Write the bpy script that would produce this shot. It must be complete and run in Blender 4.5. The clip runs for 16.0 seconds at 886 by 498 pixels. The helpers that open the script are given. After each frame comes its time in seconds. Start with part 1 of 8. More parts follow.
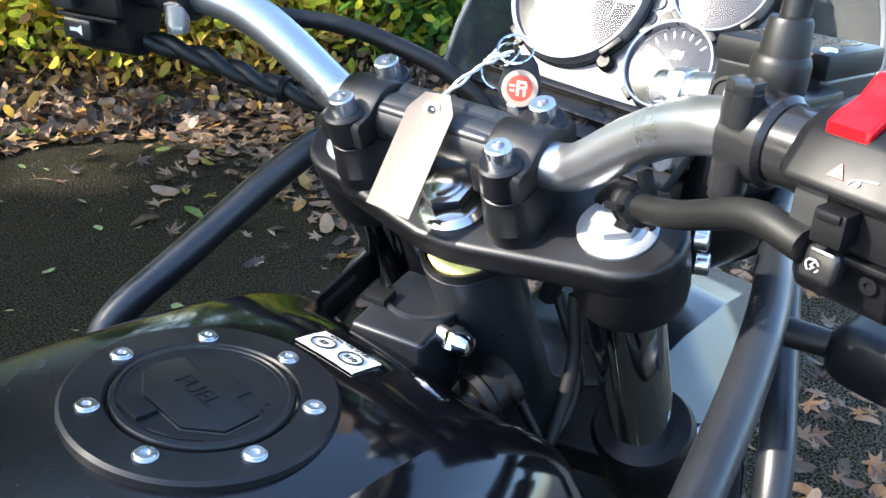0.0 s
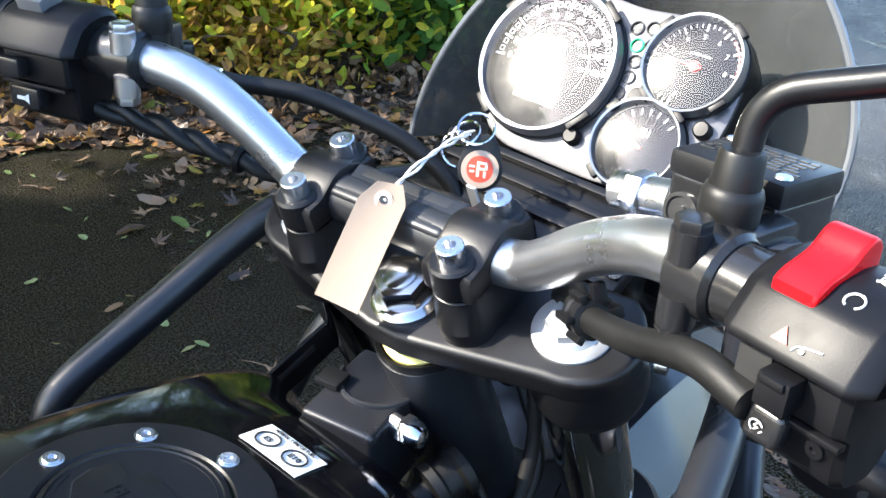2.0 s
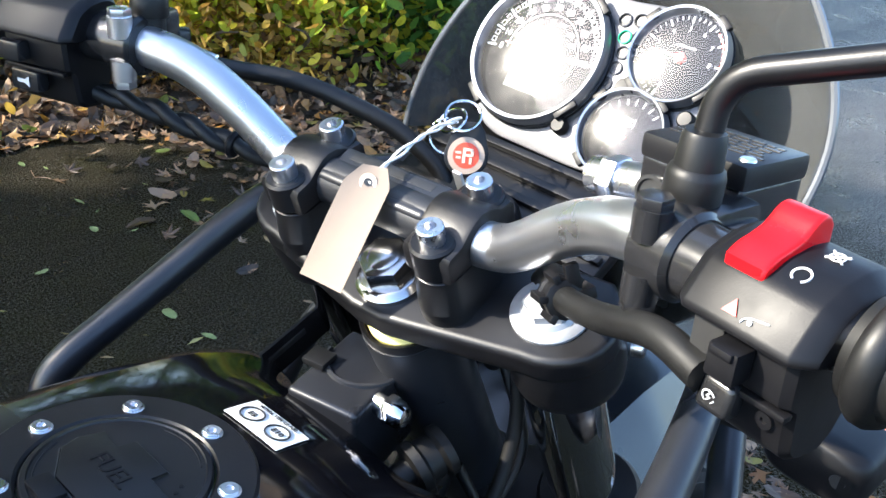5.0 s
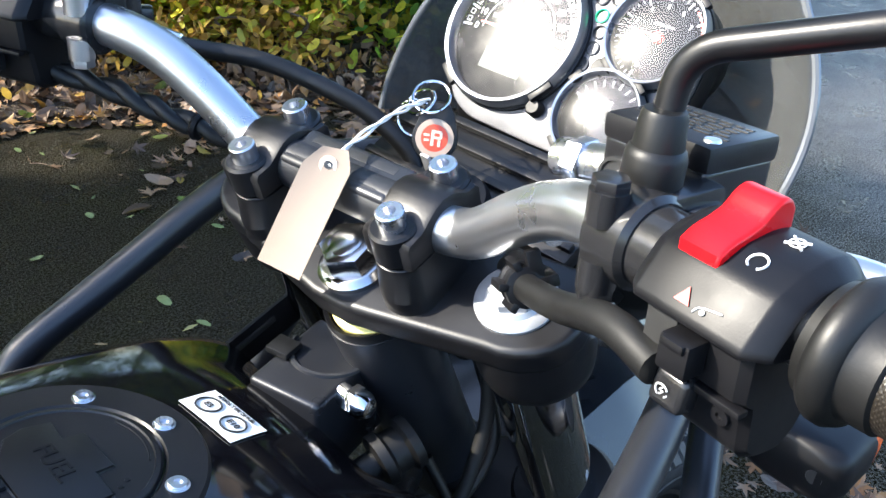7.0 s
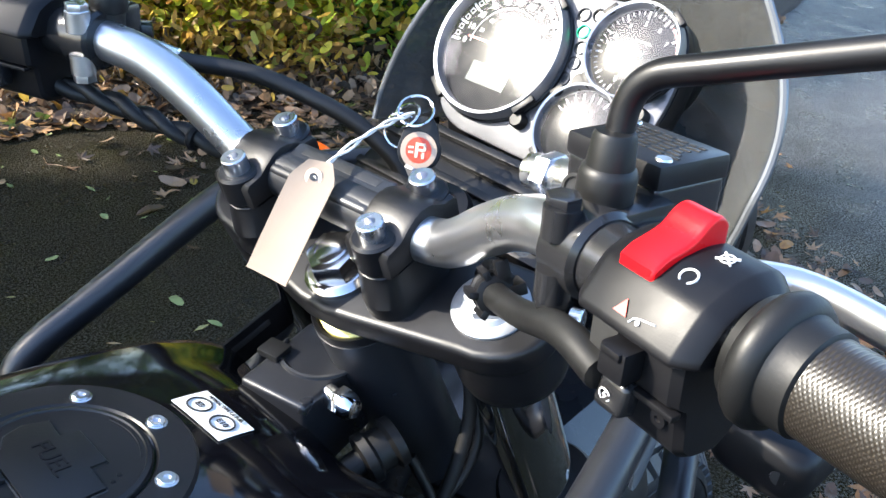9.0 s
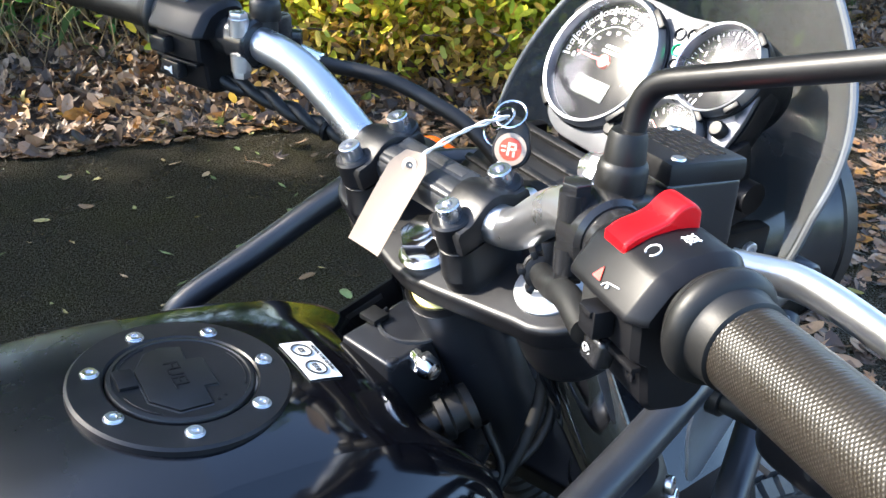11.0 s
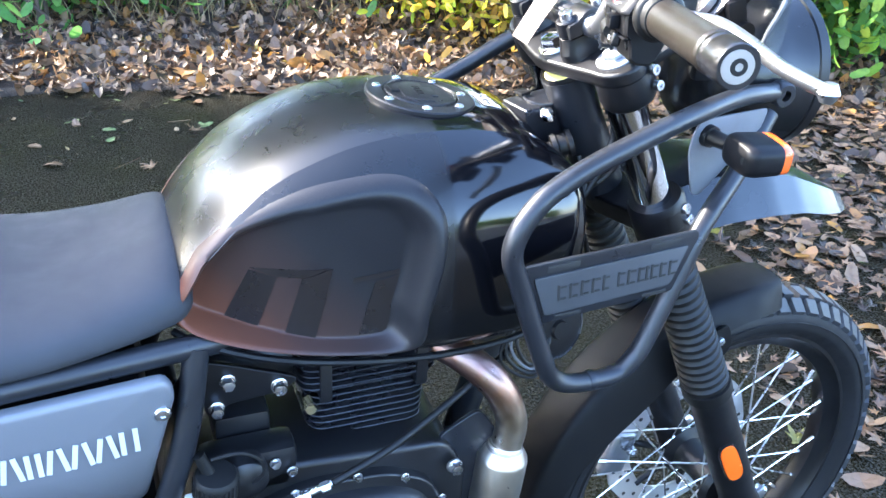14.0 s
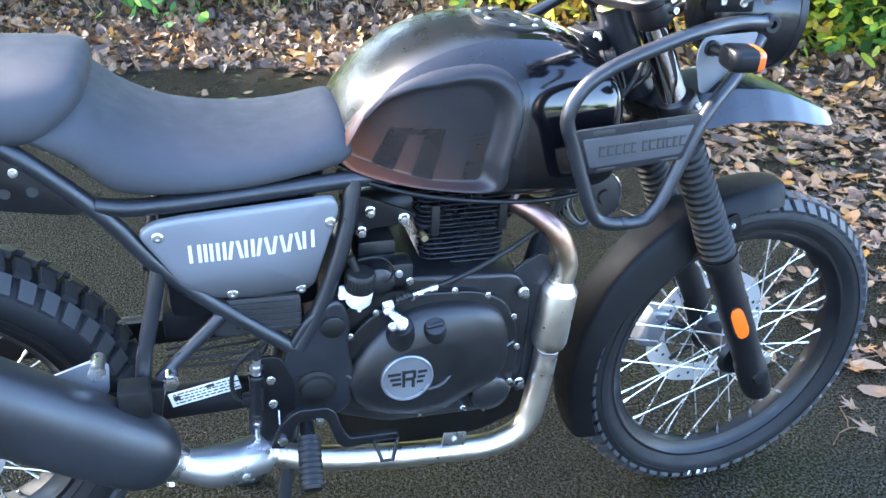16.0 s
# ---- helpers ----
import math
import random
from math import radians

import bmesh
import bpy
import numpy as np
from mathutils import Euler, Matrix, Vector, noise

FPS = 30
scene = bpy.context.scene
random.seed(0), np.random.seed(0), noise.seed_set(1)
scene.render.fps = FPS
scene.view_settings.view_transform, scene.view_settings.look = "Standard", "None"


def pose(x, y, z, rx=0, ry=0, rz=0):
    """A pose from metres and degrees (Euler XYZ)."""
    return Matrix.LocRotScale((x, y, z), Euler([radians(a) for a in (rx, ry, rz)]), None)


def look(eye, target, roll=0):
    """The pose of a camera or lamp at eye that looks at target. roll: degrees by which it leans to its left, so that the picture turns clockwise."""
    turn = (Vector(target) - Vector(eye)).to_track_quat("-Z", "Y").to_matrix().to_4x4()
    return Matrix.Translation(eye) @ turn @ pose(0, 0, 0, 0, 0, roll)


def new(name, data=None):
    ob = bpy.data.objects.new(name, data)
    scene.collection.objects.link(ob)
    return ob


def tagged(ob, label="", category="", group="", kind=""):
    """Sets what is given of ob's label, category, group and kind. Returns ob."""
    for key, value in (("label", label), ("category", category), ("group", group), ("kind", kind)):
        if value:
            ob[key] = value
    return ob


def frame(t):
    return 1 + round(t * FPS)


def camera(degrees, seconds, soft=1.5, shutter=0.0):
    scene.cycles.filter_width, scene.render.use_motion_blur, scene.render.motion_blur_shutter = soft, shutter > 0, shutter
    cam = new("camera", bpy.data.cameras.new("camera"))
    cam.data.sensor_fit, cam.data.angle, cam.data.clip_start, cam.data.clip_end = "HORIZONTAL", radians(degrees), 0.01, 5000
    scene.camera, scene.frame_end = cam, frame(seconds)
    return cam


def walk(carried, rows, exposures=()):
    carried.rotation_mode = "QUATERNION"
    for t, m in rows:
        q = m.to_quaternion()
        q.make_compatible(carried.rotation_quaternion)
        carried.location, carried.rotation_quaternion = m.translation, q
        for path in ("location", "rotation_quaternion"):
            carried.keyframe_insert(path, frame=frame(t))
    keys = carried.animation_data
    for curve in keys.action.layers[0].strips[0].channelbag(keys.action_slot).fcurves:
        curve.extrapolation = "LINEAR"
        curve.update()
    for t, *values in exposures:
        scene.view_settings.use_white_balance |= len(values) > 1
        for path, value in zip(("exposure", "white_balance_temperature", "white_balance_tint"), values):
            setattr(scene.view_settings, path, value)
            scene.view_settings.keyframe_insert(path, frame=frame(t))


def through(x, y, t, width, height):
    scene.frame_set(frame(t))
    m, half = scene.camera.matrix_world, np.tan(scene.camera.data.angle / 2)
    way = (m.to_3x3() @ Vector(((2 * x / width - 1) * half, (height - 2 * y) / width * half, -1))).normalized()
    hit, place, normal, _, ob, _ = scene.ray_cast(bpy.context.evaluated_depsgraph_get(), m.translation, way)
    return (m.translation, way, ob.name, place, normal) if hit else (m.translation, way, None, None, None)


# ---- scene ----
import functools

cam = camera(53.54, 16.0)
# seconds, eye, target, roll
PATH = [
    (0, (-0.308, -0.266, 1.234), (1.036, 0.855, 0.266), 4.5),
    (0.5, (-0.295, -0.264, 1.247), (1.047, 0.832, 0.247), 5.4),
    (1, (-0.281, -0.257, 1.255), (1.07, 0.835, 0.265), 6.0),
    (1.5, (-0.278, -0.253, 1.259), (1.072, 0.849, 0.279), 6.0),
    (2, (-0.271, -0.256, 1.267), (1.081, 0.855, 0.299), 5.6),
    (2.5, (-0.272, -0.26, 1.272), (1.082, 0.854, 0.309), 5.6),
    (3, (-0.268, -0.264, 1.269), (1.086, 0.853, 0.31), 5.4),
    (3.5, (-0.27, -0.266, 1.273), (1.08, 0.854, 0.313), 5.3),
    (4, (-0.272, -0.269, 1.268), (1.076, 0.853, 0.308), 5.8),
    (6.5, (-0.256, -0.279, 1.263), (1.061, 0.856, 0.274), 5.9),
    (7, (-0.248, -0.28, 1.259), (1.071, 0.847, 0.264), 6.1),
    (7.5, (-0.246, -0.285, 1.257), (1.061, 0.849, 0.254), 6.1),
    (8, (-0.251, -0.29, 1.258), (1.062, 0.837, 0.255), 6.4),
    (8.2, (-0.25, -0.293, 1.261), (1.061, 0.839, 0.261), 6.3),
    (10.3, (-0.247, -0.33, 1.288), (0.97, 0.907, 0.294), 4.2),
    (10.5, (-0.249, -0.34, 1.29), (0.931, 0.938, 0.302), 4.2),
    (11, (-0.245, -0.381, 1.291), (0.743, 1.048, 0.299), 3.6),
    (11.5, (-0.247, -0.436, 1.292), (0.593, 1.096, 0.319), 2.5),
    (12, (-0.29, -0.495, 1.298), (0.509, 1.077, 0.354), 2.1),
    (12.5, (-0.339, -0.564, 1.293), (0.455, 1.009, 0.347), 2.3),
    (13, (-0.367, -0.655, 1.296), (0.423, 0.91, 0.333), 3.1),
    (13.5, (-0.404, -0.763, 1.31), (0.331, 0.821, 0.335), 3.6),
    (14, (-0.442, -0.811, 1.314), (0.215, 0.786, 0.306), 3.6),
    (14.5, (-0.506, -0.878, 1.307), (0.14, 0.696, 0.254), 3.8),
    (15, (-0.572, -0.977, 1.324), (0.06, 0.597, 0.264), 4.3),
    (15.5, (-0.57, -1.099, 1.333), (-0.02, 0.523, 0.302), 4.1),
    (16, (-0.591, -1.219, 1.345), (-0.098, 0.441, 0.344), 2.6),
]
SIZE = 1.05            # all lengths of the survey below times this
STOPS = [(0.0, 2.74, 5900, 9), (1.0, 2.66, 5900, 9), (2.0, 2.52, 5900, 9), (8.0, 2.5, 5850, 9), (11.0, 2.70, 5950, 10), (12.5, 3.08, 5800, 9), (13.5, 3.75, 5700, 11), (16.0, 4.05, 5850, 13)]
walk(cam, [(t, look(Vector(e) * SIZE, Vector(p) * SIZE, r)) for t, e, p, r in PATH], STOPS)

# ---- light ----
SUN = Vector((-0.62, 0.55, 0.56)).normalized()
world = bpy.data.worlds.new("sky")
scene.world = world
world.use_nodes = True
wn = world.node_tree.nodes
sky = wn.new("ShaderNodeTexSky")
sky.sky_type, sky.sun_disc = "NISHITA", False
sky.sun_elevation = math.asin(SUN.z)
sky.sun_rotation = math.atan2(SUN.x, SUN.y)
sky.air_density, sky.dust_density = 1.0, 1.5
wn["Background"].inputs["Strength"].default_value = 0.14
world.node_tree.links.new(sky.outputs[0], wn["Background"].inputs["Color"])
sun_data = bpy.data.lights.new("sun", "SUN")
sun_data.energy, sun_data.angle, sun_data.color = 3.3, radians(0.6), (1.0, 0.87, 0.68)
sun = new("sun", sun_data)
sun.matrix_world = look(SUN * 20, (0, 0, 0))

# ---- materials ----


class Nodes:
    """A short way to write a node material."""

    def __init__(self, name, rough=0.5, metal=0.0, colour=(0.5, 0.5, 0.5), coat=0.0, spec=0.5):
        self.m = bpy.data.materials.new(name)
        self.m.use_nodes = True
        self.t = self.m.node_tree
        self.b = self.t.nodes["Principled BSDF"]
        self.b.inputs["Base Color"].default_value = (*colour, 1)
        self.b.inputs["Roughness"].default_value = rough
        self.b.inputs["Metallic"].default_value = metal
        self.b.inputs["Coat Weight"].default_value = coat
        self.b.inputs["Coat Roughness"].default_value = 0.04
        self.b.inputs["Specular IOR Level"].default_value = spec
        self.coords = self.t.nodes.new("ShaderNodeTexCoord").outputs["Object"]

    def add(self, kind, **values):
        n = self.t.nodes.new(kind)
        for key, value in values.items():
            if key == "operation":
                n.operation = value
            else:
                sock = n.inputs[key.replace("_", " ")]
                if isinstance(value, bpy.types.NodeSocket):
                    self.t.links.new(value, sock)
                else:
                    sock.default_value = value
        return n

    def noise(self, scale, detail=4.0, rough=0.55, vector=None):
        return self.add("ShaderNodeTexNoise", Vector=vector or self.coords, Scale=scale, Detail=detail, Roughness=rough).outputs["Fac"]

    def ramp(self, fac, stops):
        n = self.t.nodes.new("ShaderNodeValToRGB")
        while len(n.color_ramp.elements) < len(stops):
            n.color_ramp.elements.new(0.5)
        for e, (at, c) in zip(n.color_ramp.elements, stops):
            e.position = at
            e.color = (*c, 1) if len(c) == 3 else c
        self.t.links.new(fac, n.inputs[0])
        return n.outputs[0]

    def value(self, fac, low, high, a=0.3, b=0.7):
        n = self.t.nodes.new("ShaderNodeMapRange")
        self.t.links.new(fac, n.inputs[0])
        for i, v in enumerate((a, b, low, high)):
            n.inputs[i + 1].default_value = v
        return n.outputs[0]

    def mix(self, fac, a, b, blend="MIX"):
        n = self.t.nodes.new("ShaderNodeMix")
        n.data_type, n.blend_type = "RGBA", blend
        for sock, v in ((n.inputs[0], fac), (n.inputs[6], a), (n.inputs[7], b)):
            if isinstance(v, bpy.types.NodeSocket):
                self.t.links.new(v, sock)
            elif isinstance(v, tuple):
                sock.default_value = (*v, 1)
            else:
                sock.default_value = v
        return n.outputs[2]

    def set(self, **links):
        for key, sock in links.items():
            self.t.links.new(sock, self.b.inputs[key.replace("_", " ")])
        return self

    def bump(self, height, strength=0.3, distance=0.001):
        n = self.add("ShaderNodeBump", Strength=strength, Height=height)
        n.inputs["Distance"].default_value = distance
        self.t.links.new(n.outputs[0], self.b.inputs["Normal"])
        return self


def surface(name, colour, rough, metal=0.0, grain=400.0, relief=0.15, depth=0.0002, vary=0.25, coat=0.0, smudge=0.1, spec=0.5):
    """A plain painted, moulded or metal surface with grain, smudges and slightly uneven colour."""
    n = Nodes(name, rough, metal, colour, coat, spec)
    big = n.noise(9.0, 5.0)
    dark = tuple(c * (1 - vary) for c in colour)
    light = tuple(min(1.0, c * (1 + vary)) for c in colour)
    n.set(Base_Color=n.ramp(big, [(0.3, dark), (0.7, light)]))
    n.set(Roughness=n.value(n.noise(30.0, 6.0), max(0.02, rough - smudge), min(1.0, rough + smudge)))
    if relief:
        n.bump(n.noise(grain, 3.0), relief, depth)
    return n.m


M = {}
M["black_plastic"] = surface("black_plastic", (0.005, 0.005, 0.006), 0.42, grain=1400, relief=0.2, depth=0.00015, spec=0.23)
M["black_gloss"] = surface("black_gloss", (0.012, 0.012, 0.013), 0.22, relief=0.0, smudge=0.07)
M["black_metal"] = surface("black_metal", (0.005, 0.005, 0.006), 0.4, grain=900, relief=0.2, depth=0.0002, spec=0.36)
M["frame_black"] = surface("frame_black", (0.012, 0.013, 0.016), 0.36, grain=500, relief=0.12)
M["guard_black"] = surface("guard_black", (0.011, 0.012, 0.015), 0.36, grain=900, relief=0.3)
M["engine_black"] = surface("engine_black", (0.007, 0.007, 0.008), 0.38, grain=1100, relief=0.45, depth=0.0004)
M["rubber"] = surface("rubber", (0.005, 0.005, 0.005), 0.5, grain=900, relief=0.25, depth=0.0002, spec=0.36)
M["vinyl"] = surface("vinyl", (0.036, 0.037, 0.041), 0.6, grain=1500, relief=0.6, depth=0.0004, vary=0.12, spec=0.22)
M["silver"] = surface("silver", (0.50, 0.51, 0.53), 0.3, 0.95, grain=1500, relief=0.12, vary=0.06, smudge=0.06)
M["steel"] = surface("steel", (0.6, 0.6, 0.6), 0.42, 0.8, grain=800, relief=0.2, vary=0.12, smudge=0.12)
M["zinc"] = surface("zinc", (0.66, 0.67, 0.7), 0.28, 1.0, grain=900, relief=0.15, vary=0.08)
M["chrome"] = surface("chrome", (0.75, 0.75, 0.76), 0.07, 1.0, relief=0.0, vary=0.04, smudge=0.04)
M["dark_chrome"] = surface("dark_chrome", (0.42, 0.42, 0.43), 0.16, 1.0, relief=0.0, vary=0.08, smudge=0.05)
M["fork_tube"] = surface("fork_tube", (0.62, 0.63, 0.66), 0.05, 1.0, relief=0.0, vary=0.1, smudge=0.05)
M["white_alloy"] = surface("white_alloy", (0.33, 0.34, 0.36), 0.42, 0.6, grain=900, relief=0.1, vary=0.05)
M["red_plastic"] = surface("red_plastic", (0.56, 0.004, 0.007), 0.3, grain=900, relief=0.12, vary=0.08, spec=0.3)
M["orange_lens"] = surface("orange_lens", (0.82, 0.115, 0.008), 0.18, grain=500, relief=0.3, vary=0.06)
M["white_print"] = surface("white_print", (0.55, 0.55, 0.55), 0.45, relief=0.0, vary=0.05)
M["red_print"] = surface("red_print", (0.6, 0.03, 0.02), 0.45, relief=0.0, vary=0.05)
M["badge_red"] = surface("badge_red", (0.62, 0.06, 0.02), 0.4, relief=0.0, vary=0.08)
M["sticker"] = surface("sticker", (0.75, 0.75, 0.72), 0.4, relief=0.0, vary=0.04)
M["dark_print"] = surface("dark_print", (0.02, 0.02, 0.02), 0.45, relief=0.0, vary=0.05)
M["yellow"] = surface("yellow", (0.7, 0.62, 0.2), 0.35, relief=0.0, vary=0.1)
M["green_lens"] = surface("green_lens", (0.02, 0.35, 0.16), 0.3, relief=0.0, vary=0.1)
M["lens_dark"] = surface("lens_dark", (0.03, 0.03, 0.03), 0.2, relief=0.0, vary=0.1)
M["knee_dark"] = surface("knee_dark", (0.018, 0.014, 0.013), 0.3, 0.1, relief=0.0, vary=0.1)
M["grey_rubber"] = surface("grey_rubber", (0.10, 0.10, 0.105), 0.5, relief=0.2, vary=0.08)
M["lens_brass"] = surface("lens_brass", (0.34, 0.27, 0.15), 0.22, 0.7, relief=0.0)
M["panel_alloy"] = surface("panel_alloy", (0.10, 0.10, 0.105), 0.36, 0.6, grain=900, relief=0.25, vary=0.08)
M["lcd"] = surface("lcd", (0.16, 0.17, 0.15), 0.2, relief=0.0, vary=0.05)
M["screen_edge"] = surface("screen_edge", (0.09, 0.095, 0.10), 0.16, relief=0.0, vary=0.05)
M["wing_grey"] = surface("wing_grey", (0.13, 0.135, 0.145), 0.5, grain=900, relief=0.3)
M["guard_plate"] = surface("guard_plate", (0.05, 0.052, 0.056), 0.4, grain=900, relief=0.25)
M["satin_black"] = surface("satin_black", (0.016, 0.018, 0.022), 0.22, relief=0.0, smudge=0.05)
M["badge_grey"] = surface("badge_grey", (0.22, 0.23, 0.25), 0.35, 0.7, grain=900, relief=0.2)
M["white_plastic"] = surface("white_plastic", (0.7, 0.7, 0.66), 0.4, relief=0.1, vary=0.06)
M["weld"] = surface("weld", (0.30, 0.27, 0.26), 0.45, 0.9, grain=300, relief=0.8, depth=0.001)
M["satin_metal"] = surface("satin_metal", (0.012, 0.013, 0.016), 0.42, grain=900, relief=0.15, smudge=0.06, spec=0.6)
M["card_ring"] = surface("card_ring", (0.62, 0.5, 0.38), 0.7, relief=0.0, vary=0.05)
M["card_mark"] = surface("card_mark", (0.38, 0.29, 0.22), 0.7, relief=0.0, vary=0.05)
M["dial_face"] = surface("dial_face", (0.02, 0.02, 0.022), 0.8, relief=0.0, vary=0.1, spec=0.08)
M["fender_black"] = surface("fender_black", (0.0045, 0.0045, 0.005), 0.5, grain=1400, relief=0.25, depth=0.00015, spec=0.16)


def make_header_pipe():
    n = Nodes("header_pipe", 0.34, 1.0)
    z = n.add("ShaderNodeSeparateXYZ", Vector=n.coords).outputs[2]
    heat = n.value(z, 0.0, 1.0, 0.60, 0.72)
    base = n.ramp(heat, [(0.0, (0.68, 0.63, 0.56)), (0.45, (0.58, 0.46, 0.33)), (0.8, (0.36, 0.2, 0.14)), (1.0, (0.28, 0.15, 0.12))])
    n.set(Base_Color=n.mix(n.value(n.noise(40.0), 0.0, 0.35), base, (0.4, 0.37, 0.33)))
    n.set(Roughness=n.value(n.noise(60.0, 6.0), 0.26, 0.44))
    n.bump(n.noise(500.0), 0.15, 0.0003)
    return n.m


def make_tank_paint():
    """Black paint: clear and glossy round the filler, satin behind and on the flanks."""
    n = Nodes("tank_paint", 0.3, 0.0, (0.01, 0.01, 0.012), 0.0, 0.55)
    x = n.add("ShaderNodeSeparateXYZ", Vector=n.coords).outputs[0]
    satin = n.value(x, 1.0, 0.0, -0.162, -0.156)
    n.set(Base_Color=n.mix(satin, (0.003, 0.003, 0.004), (0.006, 0.006, 0.007)))
    n.set(Specular_IOR_Level=n.value(x, 0.45, 0.55, -0.162, -0.156))
    r = n.mix(satin, (0.09, 0.09, 0.09), (0.27, 0.27, 0.27))
    fine = n.value(n.noise(14.0, 6.0), 0.85, 1.2)
    n.set(Roughness=n.add("ShaderNodeMath", operation="MULTIPLY").outputs[0])
    mul = n.b.inputs["Roughness"].links[0].from_node
    n.t.links.new(r, mul.inputs[0])
    n.t.links.new(fine, mul.inputs[1])
    return n.m


def make_knee_paint():
    """Satin grey and rust fade of the tank side."""
    n = Nodes("knee_paint", 0.36, 0.0, (0.03, 0.03, 0.03), 0.0, 0.32)
    sep = n.add("ShaderNodeSeparateXYZ", Vector=n.coords)
    f = n.add("ShaderNodeMath", operation="MULTIPLY_ADD")
    n.t.links.new(sep.outputs[2], f.inputs[0])
    f.inputs[1].default_value = 0.9
    n.t.links.new(sep.outputs[0], f.inputs[2])
    fade = n.value(f.outputs[0], 0.0, 1.0, 0.31, 0.56)
    col = n.ramp(fade, [(0.0, (0.19, 0.058, 0.024)), (0.45, (0.05, 0.026, 0.020)), (0.85, (0.016, 0.015, 0.016)), (1.0, (0.012, 0.012, 0.014))])
    n.set(Base_Color=n.mix(n.value(n.noise(700.0, 2.0), 0.0, 0.2), col, (0.04, 0.034, 0.032)))
    n.set(Roughness=n.value(n.noise(25.0, 5.0), 0.3, 0.42))
    return n.m


def make_panel_paint():
    """Satin grey of the side cover, its reflection painted in as a darker foot."""
    n = Nodes("panel_paint", 0.36, 0.3, (0.1, 0.1, 0.11))
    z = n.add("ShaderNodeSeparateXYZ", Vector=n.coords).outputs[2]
    # height ramp puts the bright upper and dark lower reflection into the colour
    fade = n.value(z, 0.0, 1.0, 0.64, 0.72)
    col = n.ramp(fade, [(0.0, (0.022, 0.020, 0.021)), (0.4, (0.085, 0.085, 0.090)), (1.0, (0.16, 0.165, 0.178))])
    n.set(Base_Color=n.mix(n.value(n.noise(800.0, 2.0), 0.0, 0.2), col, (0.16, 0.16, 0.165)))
    n.set(Roughness=n.value(n.noise(30.0, 5.0), 0.3, 0.42))
    return n.m


def make_grip():
    """Cross-hatched rubber."""
    n = Nodes("grip_rubber", 0.5, 0.0, (0.03, 0.028, 0.026))
    waves = []
    for turn in (0.9, -0.9):
        mp = n.add("ShaderNodeMapping", Vector=n.coords)
        mp.inputs["Rotation"].default_value = (0, turn, 0)
        w = n.add("ShaderNodeTexWave", Vector=mp.outputs[0], Scale=270.0, Distortion=0.0)
        waves.append(w.outputs["Fac"])
    n.set(Roughness=n.value(n.noise(50.0), 0.28, 0.40))
    h = n.add("ShaderNodeMath", operation="MULTIPLY")
    n.t.links.new(waves[0], h.inputs[0])
    n.t.links.new(waves[1], h.inputs[1])
    n.set(Base_Color=n.mix(n.value(h.outputs[0], 0.0, 1.0, 0.0, 0.8), (0.011, 0.009, 0.007), (0.026, 0.0215, 0.016)))
    n.bump(h.outputs[0], 0.3, 0.0004)
    return n.m


def make_glass(name, tint, rough=0.02, base=0.045, dust=0.0):
    """Clear cover or tinted screen, thin, with a real surface gloss and, where asked for, a dull film of dust."""
    n = Nodes(name, rough)
    t = n.t
    out = t.nodes["Material Output"]
    trans = t.nodes.new("ShaderNodeBsdfTransparent")
    trans.inputs[0].default_value = (*tint, 1)
    gloss = t.nodes.new("ShaderNodeBsdfGlossy")
    t.links.new(n.value(n.noise(60.0, 5.0), rough * 0.6, rough * 1.8), gloss.inputs["Roughness"])
    face = t.nodes.new("ShaderNodeLayerWeight")
    face.inputs[0].default_value = 0.5
    power = n.add("ShaderNodeMath", operation="POWER")
    t.links.new(face.outputs["Facing"], power.inputs[0])
    power.inputs[1].default_value = 4.0
    fres = n.add("ShaderNodeMath", operation="MULTIPLY_ADD")
    t.links.new(power.outputs[0], fres.inputs[0])
    fres.inputs[1].default_value, fres.inputs[2].default_value = 0.9, base
    mixer = t.nodes.new("ShaderNodeMixShader")
    t.links.new(fres.outputs[0], mixer.inputs[0])
    t.links.new(trans.outputs[0], mixer.inputs[1])
    t.links.new(gloss.outputs[0], mixer.inputs[2])
    t.links.new(mixer.outputs[0], out.inputs[0])
    if dust > 0.1:
        film = n.add("ShaderNodeBsdfDiffuse", Color=(0.30, 0.31, 0.31, 1))
        over = t.nodes.new("ShaderNodeMixShader")
        t.links.new(n.value(n.noise(25.0, 6.0), dust * 0.8, dust * 1.2), over.inputs[0])
        t.links.new(mixer.outputs[0], over.inputs[1])
        t.links.new(film.outputs[0], over.inputs[2])
        t.links.new(over.outputs[0], out.inputs[0])
    elif dust:
        film = t.nodes.new("ShaderNodeBsdfGlossy")
        t.links.new(n.value(n.noise(90.0, 5.0), 0.17, 0.24), film.inputs["Roughness"])
        over = t.nodes.new("ShaderNodeMixShader")
        t.links.new(n.value(n.noise(35.0, 6.0), dust * 0.7, dust * 1.3), over.inputs[0])
        t.links.new(mixer.outputs[0], over.inputs[1])
        t.links.new(film.outputs[0], over.inputs[2])
        t.links.new(over.outputs[0], out.inputs[0])
    return n.m


